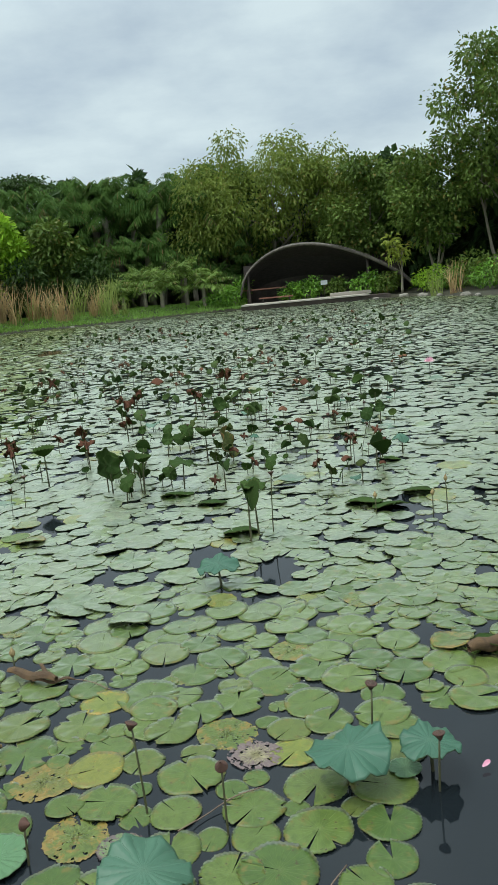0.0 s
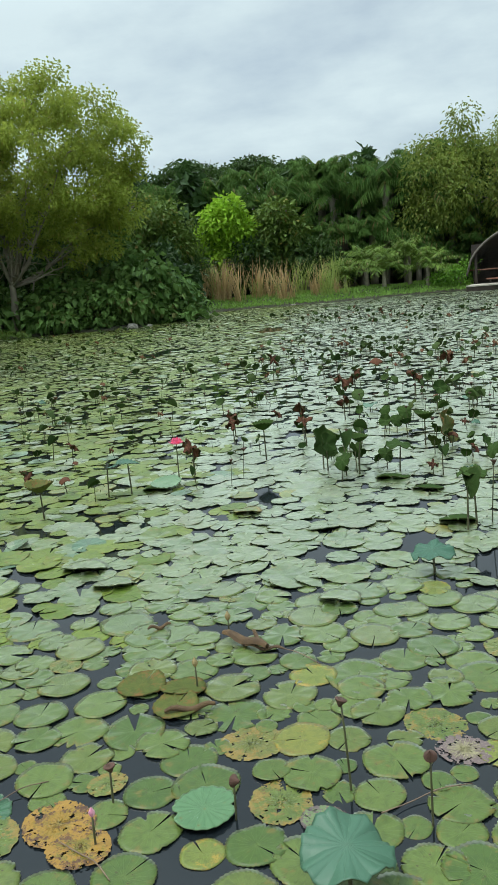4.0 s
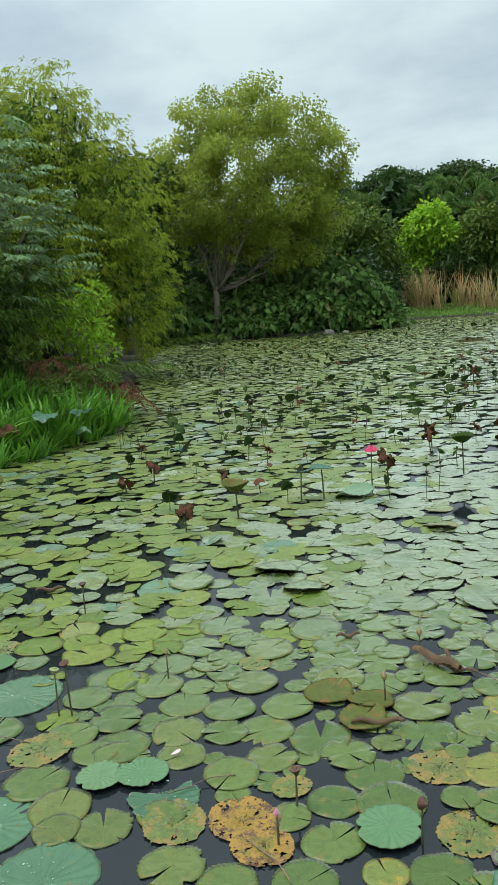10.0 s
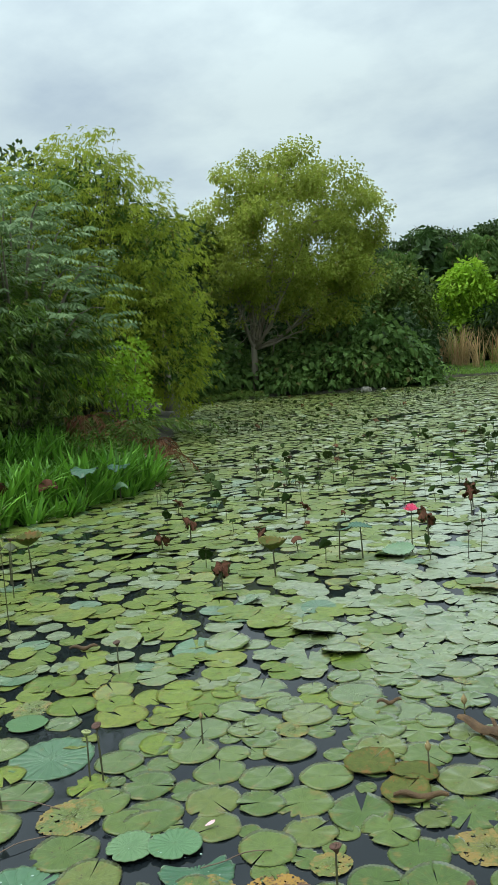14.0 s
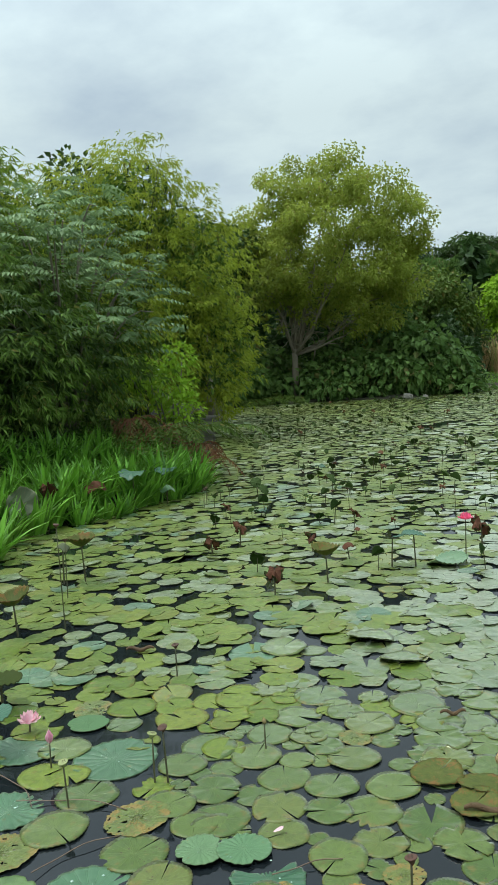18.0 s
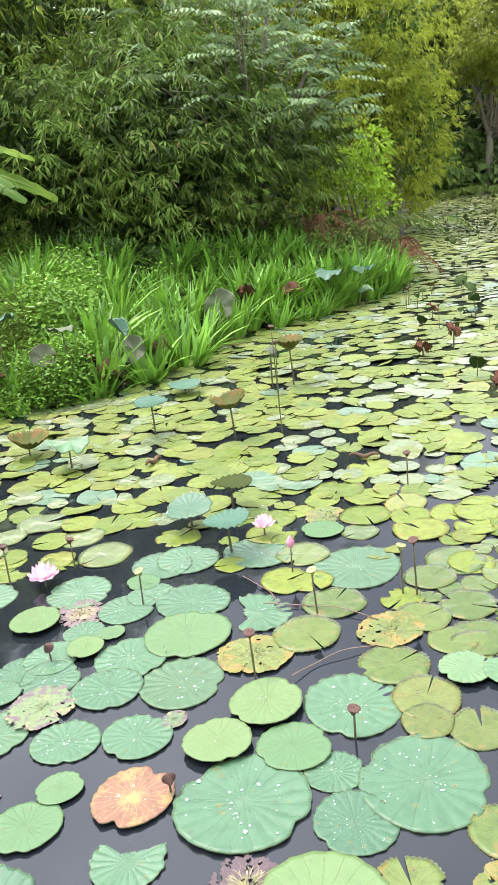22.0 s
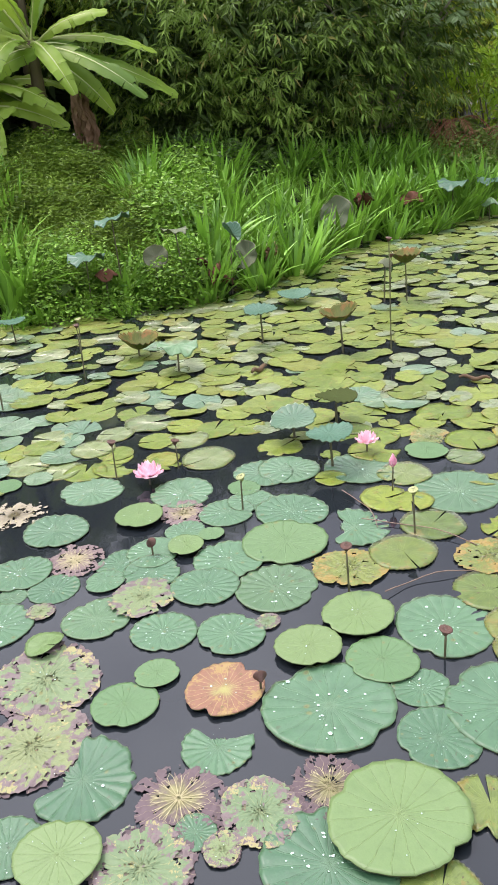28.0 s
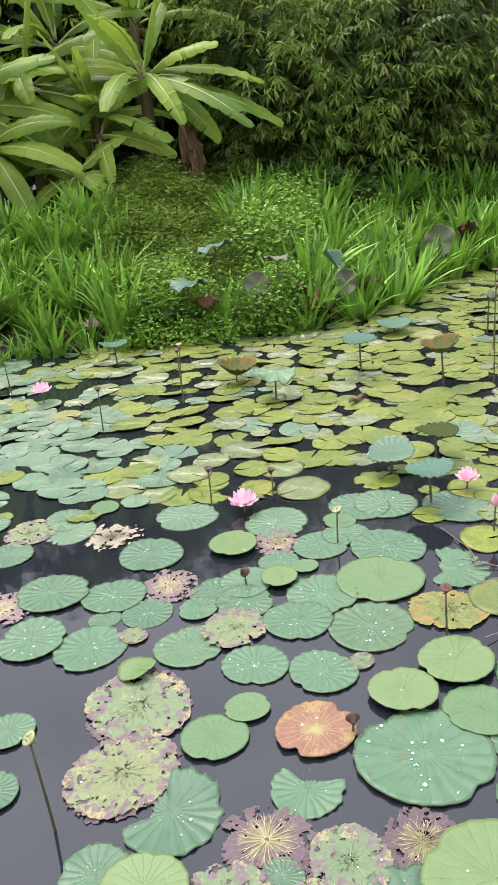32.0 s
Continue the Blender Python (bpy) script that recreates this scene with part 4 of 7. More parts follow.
LILY_LABEL, LILY_GROUP = "round green water lily pad with toothed edge floating on the pond", "water lily pads"
LOTUS_GROUP = "floating lotus leaves"
for x, y, r in PADS_LOTUS_A + PADS_LOTUS_B:
    float_leaf("lotus_leaf", LOTUS_MESH, x, y, r, "bluish green pleated lotus leaf floating flat with water beads", LOTUS_GROUP, beads=30 if y < 2.4 else 12)
for x, y, r in PADS_FRESH:
    float_leaf("lotus_leaf", FRESH_MESH, x, y, r, "smooth fresh green lotus leaf floating flat on the water", LOTUS_GROUP, rng.uniform(0.010, 0.013))
for x, y, r in PADS_PALE:
    float_leaf("lotus_leaf", PALE_MESH, x, y, r, "large pale yellow-green young lotus leaf floating flat", LOTUS_GROUP, 0.028, beads=7)
for x, y, r in PADS_BRIGHT:
    float_leaf("lotus_leaf", BRIGHT_MESH, x, y, r, "bright green lotus leaf lying over the lily pads", LOTUS_GROUP, 0.02, beads=6)
for x, y, r in PADS_TORN:
    float_leaf("lotus_leaf", TORN_MESH, x, y, r, "torn bluish green lotus leaf with a bite missing", LOTUS_GROUP, beads=9)
for x, y, r in PADS_EATEN:
    ob = float_leaf("lotus_leaf", EATEN_MESH, x, y, r, "half eaten yellow-green lotus leaf full of holes", LOTUS_GROUP, 0.009, beads=4)
    under = part("rotted_edge", SKELETON_MESH[int(rng.integers(3))], ob, "purple-brown rotted edge")
    under.matrix_basis = pose(0, 0, -0.03, 0, 0, rng.uniform(0, 360)) @ Matrix.Scale(1.04, 4)
for x, y, r in PADS_SPECKLED:
    float_leaf("lotus_leaf", SPECK_MESH, x, y, r, "yellowing lotus leaf with a ragged browning edge", LOTUS_GROUP, 0.014)
for x, y, r in PADS_ORANGE:
    float_leaf("lotus_leaf", ORANGE_MESH, x, y, r, "dying orange-red lotus leaf with yellow rays", LOTUS_GROUP, 0.012, beads=6)
for rows, meshes, label in ((PADS_SKELETON, SKELETON_MESH, "rotted purple-brown lotus leaf with bare yellow ribs"), (PADS_PINKISH, PINKISH_MESH, "rotted pinkish lotus leaf with pale ribs sinking in the water"), (PADS_BLEACHED, BLEACHED_MESH, "bleached rotted lotus leaf in star-like shreds")):
    for x, y, r in rows:
        ob = float_leaf("lotus_leaf", meshes, x, y, r, label, LOTUS_GROUP, 0.006)
        part("ribs", RIB_MESH[int(rng.integers(3))], ob, "bare yellow ribs")
for x, y, r in PADS_LILY_A + PADS_LILY_B + PADS_LILY_C + PADS_LILY_D:
    float_leaf("lily_pad", LILY_BANKLIT_MESH if x < -2.9 and y > 2.8 and rng.random() < 0.6 else LILY_MESH, x, y, r, LILY_LABEL, LILY_GROUP)
for x, y, r in PADS_MOTTLED:
    float_leaf("lily_pad", ROT_MESH if r > 0.11 and -1.85 < x < -1.6 else SPOT_MESH, x, y, r, "water lily pad mottled orange and brown with decay", LILY_GROUP)
for x, y, r in PADS_YELLOWED:
    float_leaf("lily_pad", YELLOW_MESH, x, y, r, "yellowed water lily pad floating on the pond", LILY_GROUP)

# the rest of the floating carpet
PITCH = 0.19
cols, rows_ = np.arange(-24, 18, PITCH), np.arange(0.2, 51, PITCH * 0.866)
fx, fy = np.meshgrid(cols, rows_)
fx = fx + (np.arange(len(rows_)) % 2)[:, None] * PITCH / 2
fx, fy = (fx + rng.normal(size=fx.shape) * 0.045).ravel(), (fy + rng.normal(size=fx.shape) * 0.045).ravel()
fr = np.clip(rng.normal(0.120, 0.026, len(fx)), 0.06, 0.18)
far = np.hypot(fx + 0.7, fy)
fr *= 1 - 0.14 * smooth(far, 8, 16)
thin_spots = np.array([noise.noise(Vector((a * 0.55, b * 0.55, 4.2))) for a, b in zip(fx, fy)])
keep = (from_shore(fx, fy) < -0.12) & (rng.random(len(fx)) < 0.93 - 0.10 * smooth(far, 7, 13) - 0.13 * smooth(-fx, 2.6, 3.8) * (fy < 8) ) & ((thin_spots < 0.62) | (far < 9))
ahead = (fx > -1.1 * fy - 9.5) & (fx < 0.42 * fy + 2.0)
lotus_zone = (fx < -2.0) & (fy < 2.75) & (fx > -4.7) | (fx > 0.4) & (fy < 3.3) | (fy < 1.2) & (fx > -5)
keep &= ahead & (fy > 0.3)
OPEN_WATER = ((-3.36, 5.04, 0.17), (-1.95, 7.1, 0.2), (-1.23, 5.65, 0.17), (-2.14, 3.71, 0.12), (-1.5, 4.3, 0.14), (-0.56, 5.82, 0.2), (1.11, 6.6, 0.2), (-0.05, 5.36, 0.18))
for ox, oy, size in OPEN_WATER:
    keep &= np.hypot(fx - ox, (fy - oy) * 0.7) > size
spot = np.array(taken)
for k in np.flatnonzero(keep & (far < 8)):
    gap = np.hypot(spot[:, 0] - fx[k], spot[:, 1] - fy[k]) - (0.60 if not lotus_zone[k] and far[k] > 3.5 else 0.74) * (spot[:, 2] + fr[k])
    if gap.min() < 0 or (lotus_zone[k] and rng.random() < 0.93):
        keep[k] = False
near = keep & (far < 4.9)
for k in np.flatnonzero(near):
    bluish = rng.random() < (0.85 if fy[k] < 2.0 else 0.35) and fx[k] < -4.9 and fy[k] < 3.0 - 0.35 * (fx[k] + 4.9) * (fx[k] > -6.2) - 0.55 * smooth(-fx[k], 6.0, 7.5) or lotus_zone[k]
    if bluish:
        kind = rng.random()
        float_leaf("lotus_leaf", LOTUS_MESH if kind < 0.6 else FRESH_MESH if kind < 0.72 else EATEN_MESH if kind < 0.82 else PINKISH_MESH if kind < 0.88 else PALE_MESH, fx[k], fy[k], fr[k] * (1.0 if kind < 0.9 else 0.7), "bluish green pleated lotus leaf floating flat" if kind < 0.6 else "small or damaged lotus leaf floating among the bluish ones", LOTUS_GROUP, tilt=1.2)
    else:
        pick = rng.random()
        float_leaf("lily_pad", (LILY_BANKLIT_MESH if pick < 0.85 * smooth(-fx[k], 1.8, 3.8) else LILY_MESH) if pick < 0.93 else (ROT_MESH if fx[k] < -2.8 and pick < 0.95 else SPOT_MESH) if pick < 0.97 else YELLOW_MESH, fx[k], fy[k], fr[k], LILY_LABEL, LILY_GROUP, tilt=0.9 if fx[k] > -3.2 else 2.2)


# small leaves in the gaps between
gaps_x, gaps_y = rng.uniform(-8.3, 2.6, 14000), rng.uniform(2.6, 8.0, 14000)
spot = np.vstack([np.array(taken), np.column_stack([fx, fy, fr])[keep & ~near & (far < 10)]])
small = 0
for x, y, q in zip(gaps_x, gaps_y, rng.random(14000)):
    r = 0.05 + 0.075 * q
    if small >= 520 or from_shore(x, y) > -0.15 or (x > 0.35 and y < 3.4) or (x < -2.0 and y < 2.9) or (x < -3.0 and q < 0.7) or x > 0.42 * y + 1.2:
        continue
    if (np.hypot(spot[:, 0] - x, spot[:, 1] - y) - 0.74 * (spot[:, 2] + r)).min() < 0 or any(math.hypot(x - ox, (y - oy) * 0.7) < size * 0.85 for ox, oy, size in OPEN_WATER):
        continue
    ob = float_leaf("small_lily_pad", LILY_MESH if q < 0.85 else YELLOW_MESH, x, y, r, "small round water lily pad between larger ones", "small lily pads", rng.uniform(0.002, 0.005))
    spot = np.vstack([spot, (x, y, r)])
    small += 1


def carpet(name, mask, material, sides, label, tilt, teeth=False, rings=()):
    g = Geo()
    for k in np.flatnonzero(mask):
        v, f, uv = lily_blade(sides, teeth, rings, rng.uniform(0.02, 0.25), 0.02, rng.uniform(0, 0.02), int(rng.choice((0, 0, 1, 3))) if teeth else 0)
        v = np.array(v) * fr[k]
        lean = tilt * (0.8 if rng.random() < 0.8 else 3.2)
        turn = np.array(pose(0, 0, 0, rng.normal() * lean, rng.normal() * lean, rng.uniform(0, 360)).to_3x3())
        g.add(v @ turn.T + (fx[k], fy[k], rng.uniform(0.003, 0.014)), f, uv)
    tagged(new(name, g.mesh(name, material, False)), label, "leaf", kind="stuff")


rest = keep & ~near
colour = rng.random(len(fx))
blue = rest & (((fx < -5.2) & (fy < 3.1) & (colour < 0.85 - 0.6 * smooth(fy, 1.9, 2.6))) | ((fx < -6.2) & (fy > 7.5) & (fy < 12) & (colour < 0.2)) | (colour < 0.012) | ((fx < -2.8) & (fy < 9) & (colour < 0.05)))
gold = rest & ~blue & (colour > 0.982)
green = rest & ~blue & ~gold
# pads nearer the left bank take the copy coloured for mirrored trees
banklit = green & (rng.random(len(fx)) < 0.85 * smooth(-fx - 0.12 * np.clip(fy - 6, 0, None), 1.6, 4.2))
green &= ~banklit
carpet("lily_pads", banklit, M_LILY_BANKLIT, 40, "carpet of water lily pads before the bank, toned yellow-green for their weaker sky sheen", 1.6, True, (0.5,))
carpet("lily_pads", green & (far < 8), M_LILY, 40, "dense carpet of green water lily pads", 1.2, True, (0.5,))
carpet("lily_pads", green & (far >= 8) & (far < 13), M_LILY, 18, "dense carpet of green water lily pads further out", 1.3)
carpet("lily_pads", green & (far >= 13), M_LILY, 9, "far carpet of green water lily pads", 1.8)
carpet("lily_pads", gold, M_LILY_YELLOW, 12, "scattered yellowed water lily pads", 2.0)
carpet("lotus_leaves", blue, M_LOTUS, 16, "floating bluish green lotus leaves", 2.0)


# ---------- leaves, pods and flowers on stems ----------
def stem_mesh(h, r=0.008, lean=0.06, name="stem"):
    t = np.linspace(0, 1, 6)[:, None]
    a = rng.uniform(0, 6.28)
    p = np.hstack([lean * h * (t**1.6) * math.cos(a), lean * h * (t**1.6) * math.sin(a), -0.12 + (h + 0.12) * t])
    g = Geo()
    tube(g, p, r * (1.1 - 0.3 * t[:, 0]), 6)
    return g.mesh(name, M_STEM, True), p[-1]


def standing_leaf(style, h, r, material, label, sway=5.0):
    """A lotus leaf held up on its stem: flat, cupped, folded or shrivelled."""
    top = empty("standing_lotus_leaf", 0, 0, 0)
    me, tip = stem_mesh(h)
    part("stem", me, top)
    v, f, uv = lotus_blade(40, 0.05, 0.05)
    v = np.array(v)
    rad = np.hypot(v[:, 0], v[:, 1])
    if style == "flat":
        v[:, 2] += 0.17 * np.sin(2 * np.arctan2(v[:, 1], v[:, 0]) + 1.0) * rad**2 - 0.16 * rad**2 + 0.11 * np.sin(7 * np.arctan2(v[:, 1], v[:, 0])) * rad**3
    elif style == "level":
        v[:, 2] += 0.06 * np.sin(2 * np.arctan2(v[:, 1], v[:, 0]) + 1.0) * rad**2 + 0.03 * rad**2
    elif style == "cup":
        v[:, 2] += 0.55 * rad**1.6
        v[:, :2] *= 0.82
    elif style == "fold":
        v[:, 2] += 1.0 * np.abs(v[:, 0]) ** 1.3 + 0.15 * v[:, 1]
        v[:, 0] *= 0.55
    elif style == "droop":
        v[:, 2] -= 0.6 * rad**1.8 + 0.15 * np.sin(3 * np.arctan2(v[:, 1], v[:, 0])) * rad
        v[:, :2] *= 0.75
    elif style == "face":
        v[:, 2] += 0.25 * rad**2 + 0.16 * np.sin(5 * np.arctan2(v[:, 1], v[:, 0])) * rad**2
        v = v @ np.array(pose(0, 0, 0, rng.uniform(62, 78), 0, 0).to_3x3()).T
    elif style == "shrivel":
        a = np.arctan2(v[:, 1], v[:, 0])
        lobe = 0.55 + 0.28 * np.sin(4 * a + rng.uniform(0, 6)) + 0.16 * np.sin(9 * a + rng.uniform(0, 6))
        v[:, 2] = (-0.30 - 0.45 * np.sin(a + rng.uniform(0, 6))) * rad**1.3 + 0.40 * np.sin(3 * a + rng.uniform(0, 6)) * rad + 0.16 * rng.normal(size=len(v)) * rad
        v[:, :2] *= (lobe + 0.10 * rng.normal(size=len(v)))[:, None]
    tip_turn = np.array(pose(0, 0, 0, *((rng.normal(0, sway), rng.normal(0, sway)) if style != "fold" else (rng.normal(20, 10), rng.normal(0, 20))), 0).to_3x3())
    g = Geo().add((v * r) @ tip_turn.T + tip, f, uv)
    part("blade", g.mesh("blade", material, True), top)
    return tagged(top, label, "lotus leaf", "standing lotus leaves")


def pod(h, material=M_POD, nod=0.0, size=0.025):
    """A dry seed head, a flat-topped cone with a rim, on its stem."""
    top = empty("lotus_seed_pod", 0, 0, 0)
    me, tip = stem_mesh(h, 0.005, 0.05)
    part("stem", me, top)
    prof = [(0.12, -1.1), (0.3, -0.9), (0.62, -0.35), (0.95, 0.0), (1.0, 0.12), (0.86, 0.2), (0.5, 0.16), (0.0, 0.14)]
    g, n = Geo(), 12
    v = [(r * math.cos(k * 2 * math.pi / n), r * math.sin(k * 2 * math.pi / n), z) for r, z in prof for k in range(n)]
    f = [(j * n + k, j * n + (k + 1) % n, (j + 1) * n + (k + 1) % n, (j + 1) * n + k) for j in range(len(prof) - 1) for k in range(n)]
    g.add((np.array(v) * size) @ np.array(pose(0, 0, 0, nod, 0, 0).to_3x3()).T + tip + (0, 0, size * (1.0 if nod < 60 else 0.2)), f)
    head = part("seed_head", g.mesh("seed_head", material, True), top)
    seeds = Geo()
    for k in range(9):
        a, d = k * 2.4, 0.62 * math.sqrt(k / 9) * size
        leaves(seeds, np.array([[d * math.cos(a), d * math.sin(a), 0]]), [(0.2, 0.1, 1)], size * 0.25, size * 0.2, 0)
        seeds.v[-1] = seeds.v[-1] + (0, 0, size * 0.16)
    m = np.array(pose(0, 0, 0, nod, 0, 0).to_3x3())
    seeds.v = [a @ m.T + tip + (0, 0, size * (1.0 if nod < 60 else 0.2)) for a in seeds.v]
    part("seeds", seeds.mesh("seeds", M_BARK), head)
    return top


def petal_ring(g, count, reach, lift, width, start, base):
    for k in range(count):
        a = start + k * 2 * math.pi / count
        t = np.linspace(0, 1, 6)
        out = reach * np.sin(t * 1.35) ** 0.9
        up_ = lift * t**1.15
        wid = width * np.sin(np.pi * np.clip(t * 0.93 + 0.06, 0, 1)) ** 0.8
        c, s = math.cos(a), math.sin(a)
        v, f = [], []
        for o, u_, w_ in zip(out, up_, wid):
            for side, sink in ((-1, 0.0), (0, -0.25), (1, 0.0)):
                rr = o + (0 if side else w_ * 0.35)
                v.append((rr * c - side * w_ / 2 * s, rr * s + side * w_ / 2 * c, u_ + sink * w_ * 0.2))
        for j in range(5):
            for q in range(2):
                f.append((j * 3 + q, j * 3 + q + 1, (j + 1) * 3 + q + 1, (j + 1) * 3 + q))
        g.append((np.array(v) + base, f))


def lotus_flower(h, material, size=0.1, spread=1.0):
    top = empty("lotus_flower", 0, 0, 0)
    me, tip = stem_mesh(h, 0.006, 0.03)
    part("stem", me, top)
    rings = []
    petal_ring(rings, 8, 0.95 * size * spread, 0.45 * size, 0.55 * size, 0.0, tip)
    petal_ring(rings, 7, 0.65 * size * spread, 0.8 * size, 0.5 * size, 0.4, tip)
    petal_ring(rings, 5, 0.35 * size * spread, 0.95 * size, 0.45 * size, 0.1, tip)
    for v, f in rings:
        part("petal", Geo().add(v, f).mesh("petal", material, True), top)
    g = Geo()
    tube(g, [tip, tip + (0, 0, size * 0.3), tip + (0, 0, size * 0.34)], [size * 0.1, size * 0.2, size * 0.18], 8)
    part("seed_head", g.mesh("seed_head", M_PODGREEN, True), top, "pale green seed head")
    return top


def lotus_bud(h, material, size=0.05):
    top = empty("lotus_bud", 0, 0, 0)
    me, tip = stem_mesh(h, 0.005, 0.04)
    part("stem", me, top)
    rings = []
    petal_ring(rings, 4, 0.36 * size, 1.9 * size, 0.95 * size, 0.0, tip)
    petal_ring(rings, 4, 0.30 * size, 2.0 * size, 0.8 * size, 0.7, tip)
    for v, f in rings:
        v = np.array(v)
        s = smooth(v[:, 2], tip[2] + 0.9 * size, tip[2] + 2.0 * size)[:, None]
        v[:, :2] = v[:, :2] * (1 - 0.85 * s) + tip[:2] * 0.85 * s
        part("petal", Geo().add(v, f).mesh("petal", material, True), top)
    return top


def placed(ob, x, y, turn=0.0, scale=1.0, z=0.0):
    ob.matrix_basis = pose(x, y, z, 0, 0, turn) @ Matrix.Scale(scale, 4)
    return ob


